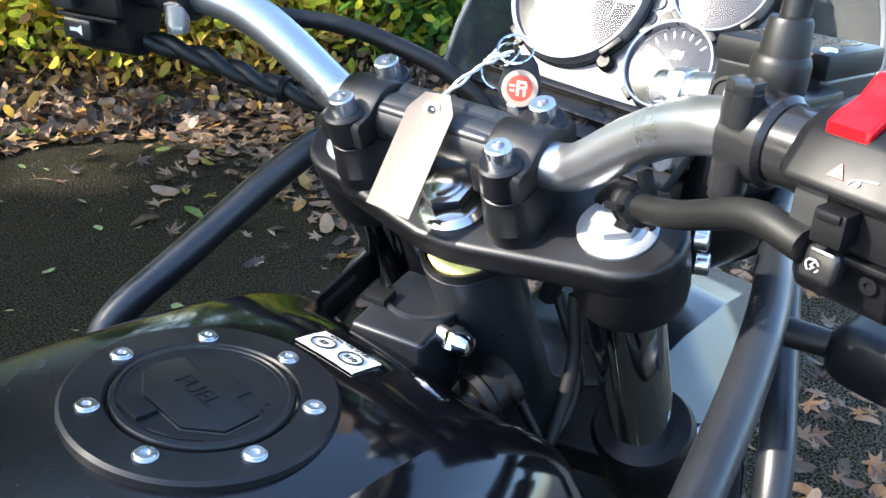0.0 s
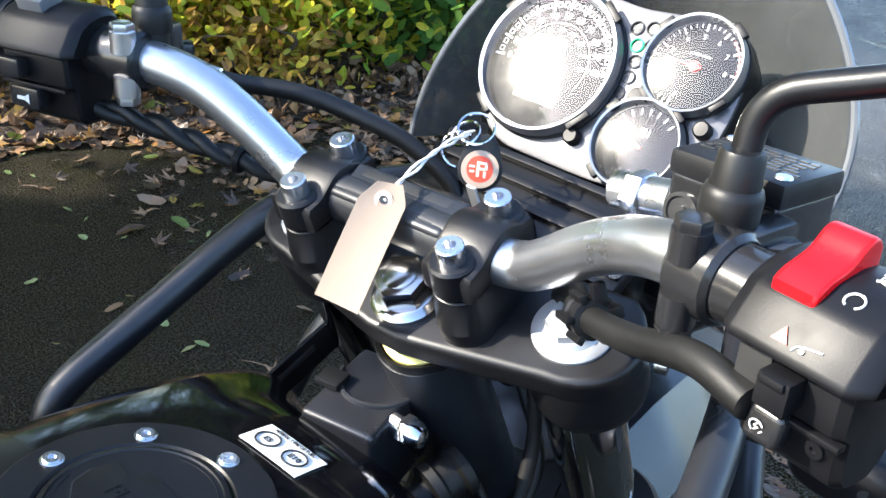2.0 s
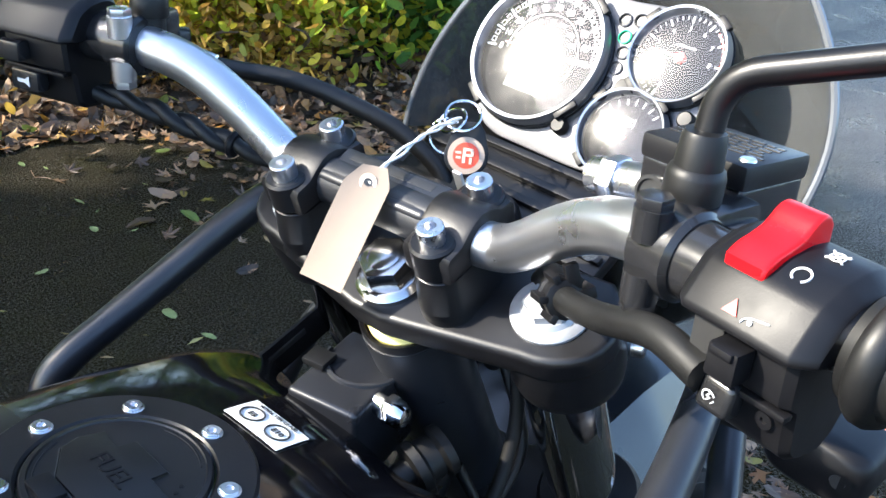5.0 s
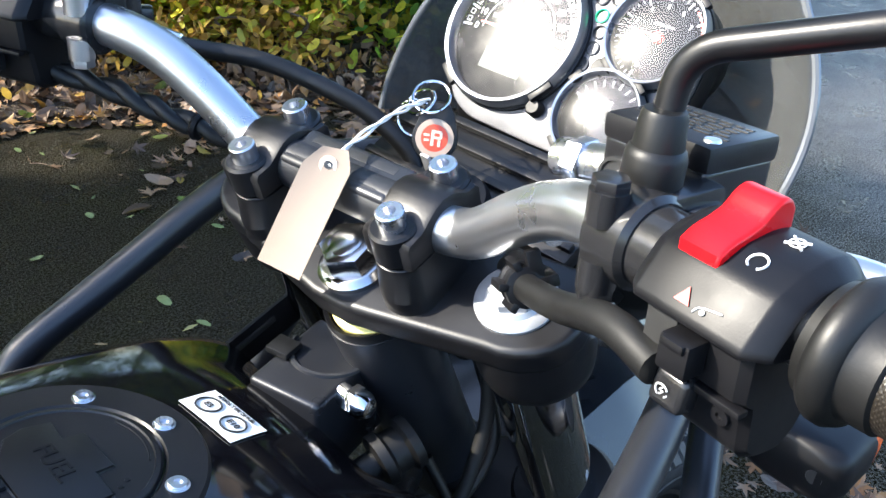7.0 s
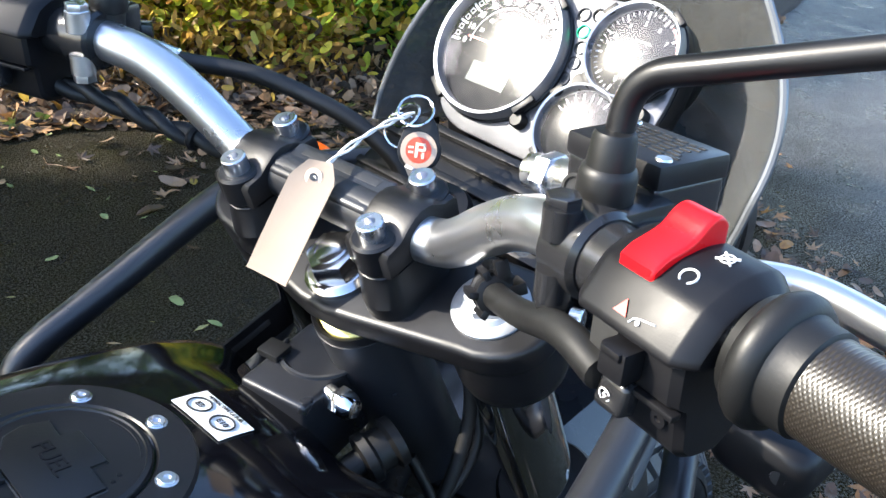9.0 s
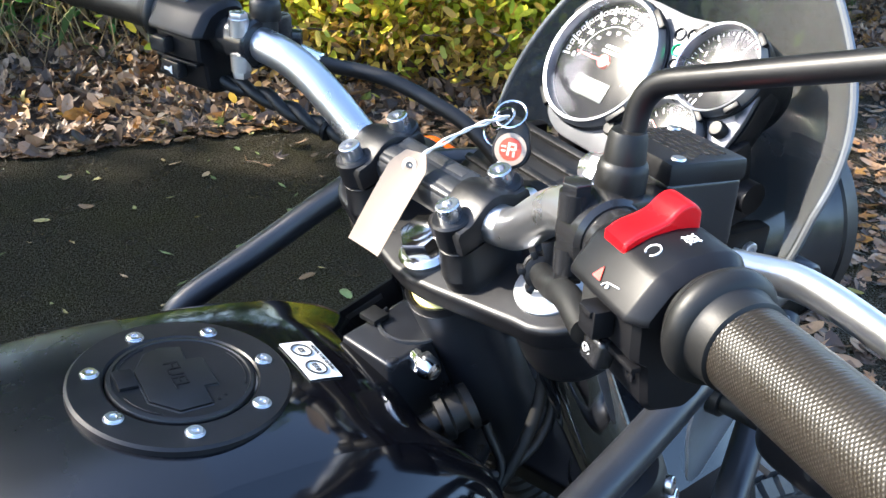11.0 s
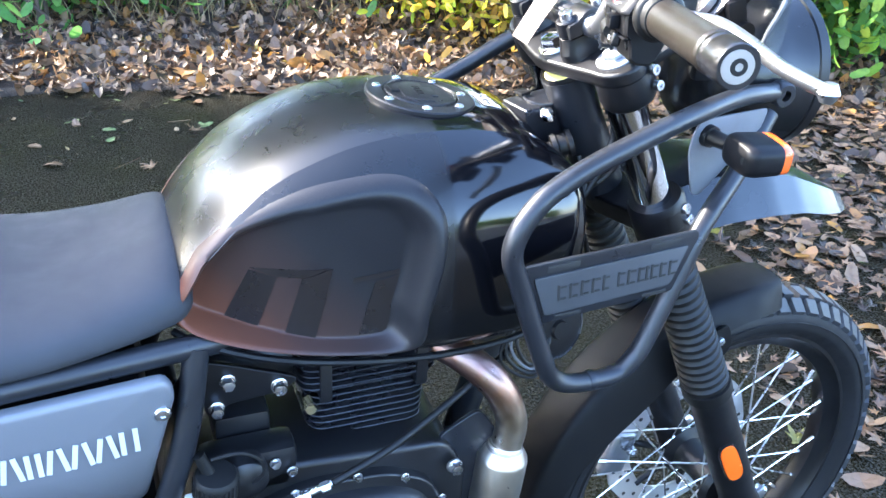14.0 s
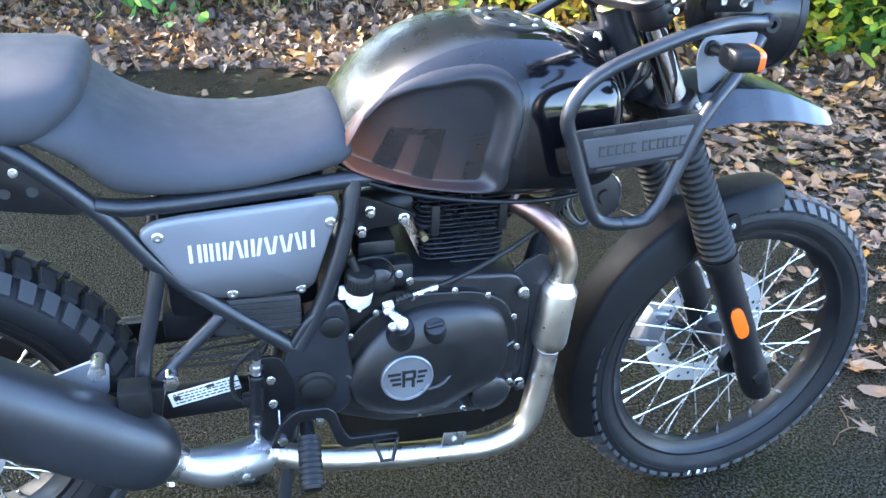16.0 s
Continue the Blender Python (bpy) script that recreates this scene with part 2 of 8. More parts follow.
def make_asphalt():
    """Wet, dark, coarse asphalt: stones with painted glints, damp and mossy patches."""
    n = Nodes("asphalt", 0.45, 0.0, (0.03, 0.03, 0.03), 0.0, 0.2)
    stones = n.add("ShaderNodeTexVoronoi", Vector=n.coords, Scale=210.0)
    fine = n.noise(330.0, 3.0)
    # pale end of the ramp paints wet glints into the grain
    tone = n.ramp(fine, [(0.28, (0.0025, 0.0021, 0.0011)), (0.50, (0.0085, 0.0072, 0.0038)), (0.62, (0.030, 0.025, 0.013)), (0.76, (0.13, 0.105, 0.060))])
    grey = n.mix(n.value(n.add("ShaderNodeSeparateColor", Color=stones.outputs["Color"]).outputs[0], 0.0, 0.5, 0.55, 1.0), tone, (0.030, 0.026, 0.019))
    moss = n.value(n.noise(2.6, 8.0, 0.68), 0.0, 0.75, 0.5, 0.66)
    col = n.mix(moss, grey, n.mix(n.value(fine, 0.0, 1.0, 0.35, 0.7), (0.006, 0.0056, 0.0018), (0.036, 0.032, 0.010)))
    # sunlight painted in: paler out on the open road, dark towards the verge
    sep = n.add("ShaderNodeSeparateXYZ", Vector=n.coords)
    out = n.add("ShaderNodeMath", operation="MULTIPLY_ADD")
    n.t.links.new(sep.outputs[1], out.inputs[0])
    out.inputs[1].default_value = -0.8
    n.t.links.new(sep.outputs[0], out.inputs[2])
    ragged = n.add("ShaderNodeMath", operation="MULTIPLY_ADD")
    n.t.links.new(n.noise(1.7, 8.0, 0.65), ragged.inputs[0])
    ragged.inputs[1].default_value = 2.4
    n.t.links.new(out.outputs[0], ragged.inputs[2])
    sun_pale = n.value(ragged.outputs[0], 0.0, 0.9, 3.3, 4.3)
    n.set(Base_Color=n.mix(sun_pale, col, n.ramp(fine, [(0.3, (0.026, 0.027, 0.030)), (0.5, (0.062, 0.064, 0.070)), (0.7, (0.135, 0.136, 0.142))])))
    n.set(Roughness=n.value(n.noise(5.3, 9.0, 0.7), 0.22, 0.46, 0.36, 0.64))
    n.set(Specular_IOR_Level=n.value(n.noise(150.0, 4.0), 0.0, 0.40, 0.46, 0.68))
    h = n.add("ShaderNodeMath", operation="ADD")
    n.t.links.new(stones.outputs["Distance"], h.inputs[0])
    n.t.links.new(fine, h.inputs[1])
    n.bump(h.outputs[0], 1.0, 0.0045)
    return n.m


def make_soil():
    n = Nodes("soil", 0.9, 0.0, (0.05, 0.035, 0.02))
    n.set(Base_Color=n.ramp(n.noise(14.0, 9.0, 0.7), [(0.3, (0.014, 0.010, 0.006)), (0.6, (0.05, 0.033, 0.02)), (0.75, (0.03, 0.04, 0.012))]))
    n.bump(n.noise(60.0, 8.0), 0.9, 0.03)
    return n.m


def make_leaf(name, stops, through=0.35, rough=0.5):
    """A leaf: each one its own tone, thin enough to let light through."""
    n = Nodes(name, rough)
    island = n.add("ShaderNodeNewGeometry").outputs["Random Per Island"]
    base = n.ramp(island, stops)
    spots = n.value(n.noise(45.0, 5.0), 0.0, 0.4, 0.5, 0.75)
    col = n.mix(spots, base, (0.035, 0.022, 0.012))
    n.set(Base_Color=col)
    n.set(Roughness=n.value(n.noise(8.0), rough - 0.12, rough + 0.18))
    if through:
        tr = n.t.nodes.new("ShaderNodeBsdfTranslucent")
        n.t.links.new(col, tr.inputs[0])
        mx = n.t.nodes.new("ShaderNodeMixShader")
        mx.inputs[0].default_value = through
        n.t.links.new(n.b.outputs[0], mx.inputs[1])
        n.t.links.new(tr.outputs[0], mx.inputs[2])
        n.t.links.new(mx.outputs[0], n.t.nodes["Material Output"].inputs[0])
    return n.m


M["header_pipe"] = make_header_pipe()
M["tank_paint"] = make_tank_paint()
M["knee_paint"] = make_knee_paint()
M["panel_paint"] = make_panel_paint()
M["grip"] = make_grip()
M["screen"] = make_glass("smoked_screen", (0.36, 0.38, 0.37), 0.06, 0.05, 0.14)
M["dial_glass"] = make_glass("dial_glass", (0.95, 0.95, 0.96), 0.055, 0.05, 0.006)
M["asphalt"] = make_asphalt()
M["soil"] = make_soil()
M["litter"] = make_leaf("dead_leaves", [(0.0, (0.016, 0.010, 0.005)), (0.18, (0.044, 0.025, 0.014)), (0.38, (0.095, 0.053, 0.028)), (0.56, (0.165, 0.098, 0.052)), (0.76, (0.25, 0.165, 0.098)), (0.91, (0.24, 0.11, 0.03)), (0.975, (0.28, 0.14, 0.02)), (1.0, (0.09, 0.13, 0.025))], 0.2, 0.5)
M["green_leaf"] = make_leaf("green_leaf", [(0.0, (0.05, 0.13, 0.025)), (0.4, (0.12, 0.26, 0.04)), (0.75, (0.26, 0.39, 0.045)), (1.0, (0.50, 0.48, 0.05))], 0.58)
M["yellow_leaf"] = make_leaf("yellow_leaf", [(0.0, (0.26, 0.38, 0.04)), (0.35, (0.55, 0.60, 0.05)), (0.75, (0.78, 0.66, 0.06)), (1.0, (0.70, 0.38, 0.05))], 0.68)
M["rust_leaf"] = make_leaf("rust_leaf", [(0.0, (0.14, 0.07, 0.02)), (0.4, (0.34, 0.20, 0.04)), (0.75, (0.52, 0.36, 0.06)), (1.0, (0.42, 0.46, 0.07))], 0.58)
M["plant_leaf"] = make_leaf("plant_leaf", [(0.0, (0.06, 0.17, 0.03)), (0.6, (0.12, 0.29, 0.06)), (1.0, (0.26, 0.40, 0.08))], 0.5)
M["straw"] = make_leaf("dry_straw", [(0.0, (0.13, 0.09, 0.05)), (0.5, (0.27, 0.20, 0.10)), (0.8, (0.40, 0.31, 0.17)), (1.0, (0.14, 0.18, 0.05))], 0.3)
M["pale_leaf"] = make_leaf("pale_leaf", [(0.0, (0.10, 0.14, 0.05)), (0.4, (0.22, 0.26, 0.10)), (0.7, (0.34, 0.27, 0.10)), (1.0, (0.28, 0.18, 0.11))], 0.2)
M["bark"] = surface("bark", (0.07, 0.05, 0.035), 0.85, grain=120, relief=0.8, depth=0.004, vary=0.4)
M["grass"] = make_leaf("grass_blades", [(0.0, (0.05, 0.09, 0.02)), (0.5, (0.1, 0.14, 0.03)), (0.8, (0.2, 0.17, 0.06)), (1.0, (0.26, 0.2, 0.09))], 0.35)
M["card"] = surface("card", (0.255, 0.195, 0.145), 0.75, grain=700, relief=0.3, vary=0.08)
M["string"] = surface("string", (0.7, 0.68, 0.62), 0.85, grain=1500, relief=0.6, vary=0.1)
M["tread"] = surface("tread", (0.026, 0.027, 0.030), 0.5, grain=500, relief=0.3, depth=0.0003, vary=0.3, spec=0.42)
M["bezel"] = surface("bezel", (0.36, 0.37, 0.40), 0.34, 0.9, grain=1200, relief=0.1, vary=0.06)
M["elbow_alloy"] = surface("elbow_alloy", (0.50, 0.50, 0.50), 0.33, 0.95, grain=60, relief=0.5, depth=0.001, vary=0.16)
M["fin_black"] = surface("fin_black", (0.016, 0.016, 0.018), 0.3, grain=900, relief=0.2)
M["tyre"] = surface("tyre", (0.009, 0.009, 0.010), 0.6, grain=350, relief=0.35, depth=0.0005, vary=0.3, spec=0.25)
M["panel_fins"] = surface("panel_fins", (0.018, 0.018, 0.019), 0.5, grain=900, relief=0.3)

# ---- mesh helpers ----


def V(*p):
    return Vector(p)


def smooth(bm, angle=40):
    for f in bm.faces:
        f.smooth = True
    lim = radians(angle)
    for e in bm.edges:
        if len(e.link_faces) == 2:
            e.smooth = e.calc_face_angle(0.0) < lim
    return bm


def part(name, bm, material, parent=None, label="", angle=40, **tags):
    """Links a bmesh as one mesh object, under a thing or a part."""
    bm.normal_update()
    smooth(bm, angle)
    me = bpy.data.meshes.new(name)
    bm.to_mesh(me)
    bm.free()
    me.materials.append(M[material] if isinstance(material, str) else material)
    ob = new(name, me)
    if parent:
        ob.parent = parent
        ob.matrix_parent_inverse = parent.matrix_world.inverted()
    return tagged(ob, label, **tags)


def thing(name, at, label, category, group="", kind=""):
    e = new(name)
    e.location = at
    e.empty_display_size = 0.1
    bpy.context.view_layer.update()
    return tagged(e, label, category, group, kind)


def join(*bms):
    out = bms[0]
    for b in bms[1:]:
        me = bpy.data.meshes.new("tmp")
        b.to_mesh(me)
        b.free()
        out.from_mesh(me)
        bpy.data.meshes.remove(me)
    return out


def axes(at, z, x=None):
    """A frame at a point with its z along a direction, and x as near as may be to another."""
    z = Vector(z).normalized()
    x = Vector(x) if x else (Vector((1, 0, 0)) if abs(z.x) < 0.9 else Vector((0, 1, 0)))
    y = z.cross(x).normalized()
    x = y.cross(z)
    m = Matrix((x, y, z)).transposed().to_4x4()
    m.translation = at
    return m


def box(sx, sy, sz, bevel=0.0, m=None, seg=2):
    bm = bmesh.new()
    bmesh.ops.create_cube(bm, size=1.0, matrix=Matrix.Diagonal((sx, sy, sz, 1)))
    if bevel:
        bmesh.ops.bevel(bm, geom=bm.edges[:], offset=bevel, segments=seg, profile=0.6, affect="EDGES")
    if m is not None:
        bm.transform(m)
    return bm


def lathe(profile, seg=32, m=None, close=True):
    """Turns (radius, height) pairs about z."""
    bm = bmesh.new()
    rings = []
    for r, z in profile:
        if r < 1e-6:
            rings.append([bm.verts.new((0, 0, z))])
        else:
            rings.append([bm.verts.new((r * math.cos(2 * math.pi * i / seg), r * math.sin(2 * math.pi * i / seg), z)) for i in range(seg)])
    for a, b in zip(rings, rings[1:]):
        for i in range(seg):
            j = (i + 1) % seg
            if len(a) == 1 and len(b) == 1:
                continue
            if len(a) == 1:
                bm.faces.new((a[0], b[j], b[i]))
            elif len(b) == 1:
                bm.faces.new((a[i], a[j], b[0]))
            else:
                bm.faces.new((a[i], a[j], b[j], b[i]))
    if close:
        for ring, flip in ((rings[0], True), (rings[-1], False)):
            if len(ring) > 2:
                bm.faces.new(ring[::-1] if flip else ring)
    bmesh.ops.recalc_face_normals(bm, faces=bm.faces[:])
    if m is not None:
        bm.transform(m)
    return bm


def rod(a, b, r, r2=None, seg=16, bevel=0.0):
    """A round bar from a to b."""
    a, b = Vector(a), Vector(b)
    h = (b - a).length
    r2 = r if r2 is None else r2
    prof = [(r - bevel, 0), (r, bevel), (r2, h - bevel), (r2 - bevel, h)] if bevel else [(r, 0), (r2, h)]
    return lathe(prof, seg, axes(a, b - a))


def spline(points, steps=8, closed=False):
    """A smooth line through points."""
    p = [Vector(q) for q in points]
    n = len(p)
    out = []
    for i in range(n if closed else n - 1):
        p0 = p[(i - 1) % n] if closed or i else p[0] * 2 - p[1]
        p1, p2 = p[i], p[(i + 1) % n]
        p3 = p[(i + 2) % n] if closed or i + 2 < n else p[-1] * 2 - p[-2]
        for k in range(steps):
            t = k / steps
            out.append(0.5 * ((2 * p1) + (p2 - p0) * t + (2 * p0 - 5 * p1 + 4 * p2 - p3) * t * t + (3 * p1 - p0 - 3 * p2 + p3) * t ** 3))
    if not closed:
        out.append(p[-1])
    return out


def rounded(points, radius, steps=5):
    """A bent line: straight runs with rounded corners."""
    p = [Vector(q) for q in points]
    out = [p[0]]
    for a, b, c in zip(p, p[1:], p[2:]):
        r = min(radius, (a - b).length * 0.48, (c - b).length * 0.48)
        s, e = b + (a - b).normalized() * r, b + (c - b).normalized() * r
        for k in range(steps + 1):
            t = k / steps
            out.append(s * (1 - t) ** 2 + b * 2 * t * (1 - t) + e * t * t)
    return out + [p[-1]]


def tube(line, r, seg=12, closed=False, cap=True, radii=None, flat=1.0):
    """Sweeps a circle along a line of points."""
    bm = bmesh.new()
    n = len(line)
    line = [Vector(q) for q in line]
    rings = []
    ref = None
    for i in range(n):
        a = line[(i - 1) % n] if closed or i else line[i]
        b = line[(i + 1) % n] if closed or i < n - 1 else line[i]
        d = (b - a).normalized()
        if ref is None:
            ref = d.orthogonal().normalized()
        ref = (ref - d * ref.dot(d)).normalized()
        side = d.cross(ref)
        rr = radii[i] if radii else r
        rings.append([bm.verts.new(line[i] + rr * (math.cos(2 * math.pi * k / seg) * ref + flat * math.sin(2 * math.pi * k / seg) * side)) for k in range(seg)])
    for i in range(n if closed else n - 1):
        a, b = rings[i], rings[(i + 1) % n]
        for k in range(seg):
            bm.faces.new((a[k], a[(k + 1) % seg], b[(k + 1) % seg], b[k]))
    if cap and not closed:
        bm.faces.new(rings[0][::-1])
        bm.faces.new(rings[-1])
    bmesh.ops.recalc_face_normals(bm, faces=bm.faces[:])
    return bm


def plate(outline, thick, bevel=0.0, m=None, seg=2, holes=()):
    """A flat plate of an outline in x, y, from z = 0 up, with eased edges."""
    bm = bmesh.new()
    vs = [bm.verts.new((x, y, 0)) for x, y in outline]
    f = bm.faces.new(vs)
    bm.normal_update()
    if f.normal.z < 0:
        f.normal_flip()
    r = bmesh.ops.extrude_face_region(bm, geom=[f])
    up = [v for v in r["geom"] if isinstance(v, bmesh.types.BMVert)]
    for v in up:
        v.co.z = thick
    f.normal_flip()
    bmesh.ops.recalc_face_normals(bm, faces=bm.faces[:])
    if bevel:
        rim = [e for e in bm.edges if abs(e.verts[0].co.z - e.verts[1].co.z) < 1e-6]
        bmesh.ops.bevel(bm, geom=rim, offset=bevel, segments=seg, profile=0.6, affect="EDGES")
    if m is not None:
        bm.transform(m)
    return bm


def corners(outline, radius, steps=4):
    """Rounds the corners of a closed 2D outline."""
    p = [Vector((x, y, 0)) for x, y in outline]
    n, out = len(p), []
    for i in range(n):
        a, b, c = p[i - 1], p[i], p[(i + 1) % n]
        r = min(radius, (a - b).length * 0.45, (c - b).length * 0.45)
        s, e = b + (a - b).normalized() * r, b + (c - b).normalized() * r
        for k in range(steps + 1):
            t = k / steps
            q = s * (1 - t) ** 2 + b * 2 * t * (1 - t) + e * t * t
            out.append((q.x, q.y))
    return out


def loft(rings, caps=True):
    """Skins rings of equal count."""
    bm = bmesh.new()
    vs = [[bm.verts.new(p) for p in r] for r in rings]
    n = len(vs[0])
    for a, b in zip(vs, vs[1:]):
        for k in range(n):
            bm.faces.new((a[k], a[(k + 1) % n], b[(k + 1) % n], b[k]))
    if caps:
        bm.faces.new(vs[0][::-1])
        bm.faces.new(vs[-1])
    bmesh.ops.recalc_face_normals(bm, faces=bm.faces[:])
    return bm


def grid(fn, nu, nv, thick=0.0):
    """A sheet fn(u, v), u and v from 0 to 1, of real thickness."""
    bm = bmesh.new()
    vs = [[bm.verts.new(fn(i / nu, j / nv)) for j in range(nv + 1)] for i in range(nu + 1)]
    for i in range(nu):
        for j in range(nv):
            bm.faces.new((vs[i][j], vs[i + 1][j], vs[i + 1][j + 1], vs[i][j + 1]))
    bm.normal_update()
    if thick:
        bmesh.ops.solidify(bm, geom=bm.faces[:], thickness=thick)
    return bm


def hexagon(r, h, m, bevel=0.0006):
    return plate([(r * math.cos(math.pi / 3 * k), r * math.sin(math.pi / 3 * k)) for k in range(6)], h, bevel, m)


def allen(r, h, m):
    """A socket-head bolt: head with eased rim and a sunk hexagon."""
    k = r * 0.45
    bm = lathe([(r, 0), (r, h - 0.1 * r), (r * 0.9, h), (k, h), (k * 0.95, h * 0.45), (0, h * 0.45)], 18, m, close=False)
    return bm


def dome_bolt(r, h, m):
    r *= 0.8
    return join(lathe([(r * 1.25, 0), (r * 1.25, h * 0.22), (r * 1.05, h * 0.3)], 16, m), hexagon(r, h, m))


def words(text, size, m, depth=0.0003, align="CENTER"):
    """Raised lettering in the built-in font, as a bmesh."""
    cu = bpy.data.curves.new("w", "FONT")
    cu.body, cu.size, cu.align_x, cu.align_y, cu.extrude, cu.resolution_u = text, size, align, "CENTER", depth, 3
    ob = new("w", cu)
    me = bpy.data.meshes.new_from_object(ob.evaluated_get(bpy.context.evaluated_depsgraph_get()))
    bpy.data.objects.remove(ob)
    bpy.data.curves.remove(cu)
    bm = bmesh.new()
    bm.from_mesh(me)
    bpy.data.meshes.remove(me)
    bm.transform(m)
    return bm


def bars(spans, m, depth=0.0004):
    """Plain raised bars (x, y, width, height) in a plane."""
    return join(*[box(w, h, depth * 2, 0, m @ Matrix.Translation((x, y, 0))) for x, y, w, h in spans])


# ---- the place ----
EDGE = [(-9.0, 3.6), (-4.0, 3.15), (-2.0, 2.95), (-0.4, 2.80), (0.9, 2.62), (1.6, 2.36), (2.6, 1.95), (3.6, 1.75), (5.0, 1.85), (8.0, 2.6), (14.0, 4.6), (30.0, 10.0)]
EDGE = [(x * SIZE, y * SIZE) for x, y in EDGE]


def edge_y(x):
    """Where the asphalt ends and the verge begins."""
    for (x0, y0), (x1, y1) in zip(EDGE, EDGE[1:]):
        if x0 <= x <= x1:
            return y0 + (y1 - y0) * (x - x0) / (x1 - x0)
    return EDGE[0][1] if x < EDGE[0][0] else EDGE[-1][1]


def bank_z(x, d):
    """Height of the verge at a distance d past the asphalt's edge."""
    rise = min(max(d, 0) / 1.6, 1.0)
    return 0.02 + 0.22 * rise * rise + 0.04 * noise.noise((x * 1.3, d * 1.7, 0)) * rise + 0.10 * min(max(d - 1.6, 0), 2.4)


def build_ground():
    bm = bmesh.new()
    n = 24
    vs = [[bm.verts.new((-400 + 800 * i / n, -400 + 800 * j / n, 0)) for j in range(n + 1)] for i in range(n + 1)]
    for i in range(n):
        for j in range(n):
            bm.faces.new((vs[i][j], vs[i + 1][j], vs[i + 1][j + 1], vs[i][j + 1]))
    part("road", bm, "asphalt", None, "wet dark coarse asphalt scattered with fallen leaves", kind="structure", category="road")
    nx, ny = 180, 30

    def f(u, v):
        x = -18 + 44 * u
        d = 14.0 * v * v
        return (x, edge_y(x) + d + 0.05 * noise.noise((x * 2.5, 3, 0)), bank_z(x, d) - (0.03 if v == 0 else 0))

    part("ground", grid(f, nx, ny), "soil", None, "bare brown soil of the verge under dead leaves", angle=80, kind="structure", category="verge")
    part("ground", grid(lambda u, v: (-45 + 80 * u, -20 - 14 * v + 0.4 * noise.noise((u * 30, 1, 0)), 0.02 + 0.15 * min(1, v * 4) if v else -0.03), 60, 8), "soil", None, "bare soil under the low trees across the road", angle=80, kind="structure", category="verge")


# outlines of fallen leaves, as radius over angle
def leaf_points(kind, rng):
    pts = []
    if kind == "maple":
        # five pointed lobes with a tooth on each flank, the stalk between the two lowest
        for tip, length in ((0, 1.0), (52, 0.88), (112, 0.62), (248, 0.62), (308, 0.88)):
            g = rng.uniform(0.85, 1.12)
            for off, r in ((-17, 0.52), (-10, 0.62), (0, 1.0), (10, 0.62), (17, 0.52), (27, 0.36)):
                a = radians(tip + off + rng.uniform(-2, 2))
                pts.append((r * length * g * math.cos(a), r * length * g * math.sin(a)))
    elif kind == "oval":
        for k in range(8):
            a = 2 * math.pi * k / 8
            pts.append((math.cos(a), 0.5 * math.sin(a) * rng.uniform(0.85, 1.1)))
    else:
        for k in range(4):
            a = 2 * math.pi * k / 4
            pts.append((math.cos(a), 0.26 * math.sin(a)))
    return pts


def leaf_into(verts, faces, kind, m, curl, rng):
    """Adds a curled leaf as a fan about its middle."""
    pts = leaf_points(kind, rng)
    base = len(verts)
    c2, c1 = rng.uniform(0.2, 1) * curl, rng.uniform(-0.6, 1) * curl
    verts.append(m @ Vector((0, 0, 0)))
    for x, y in pts:
        verts.append(m @ Vector((x, y, c1 * x * x + c2 * y * y)))
    n = len(pts)
    for k in range(n):
        faces.append((base, base + 1 + k, base + 1 + (k + 1) % n))


def from_lists(name, verts, faces, material, label, category, kind="stuff", parent=None):
    me = bpy.data.meshes.new(name)
    me.from_pydata([tuple(v) for v in verts], [], faces)
    me.materials.append(M[material])
    ob = new(name, me)
    if parent:
        ob.parent = parent
        ob.matrix_parent_inverse = parent.matrix_world.inverted()
        return tagged(ob, label)
    return tagged(ob, label, category, "", kind)


def spin(rng, tilt):
    return Euler((rng.gauss(0, tilt), rng.gauss(0, tilt), rng.uniform(0, 6.283))).to_matrix().to_4x4()


def thin(x, y):
    """Share of the leaves that the wind has cleared: all of them out on the open road."""
    return max(0.0, min(1.0, 0.14 - (y - (x - 1.1) * 0.75) / 0.9 + 0.7 * noise.noise((x * 1.6, y * 1.6, 4.0)))) ** 1.3


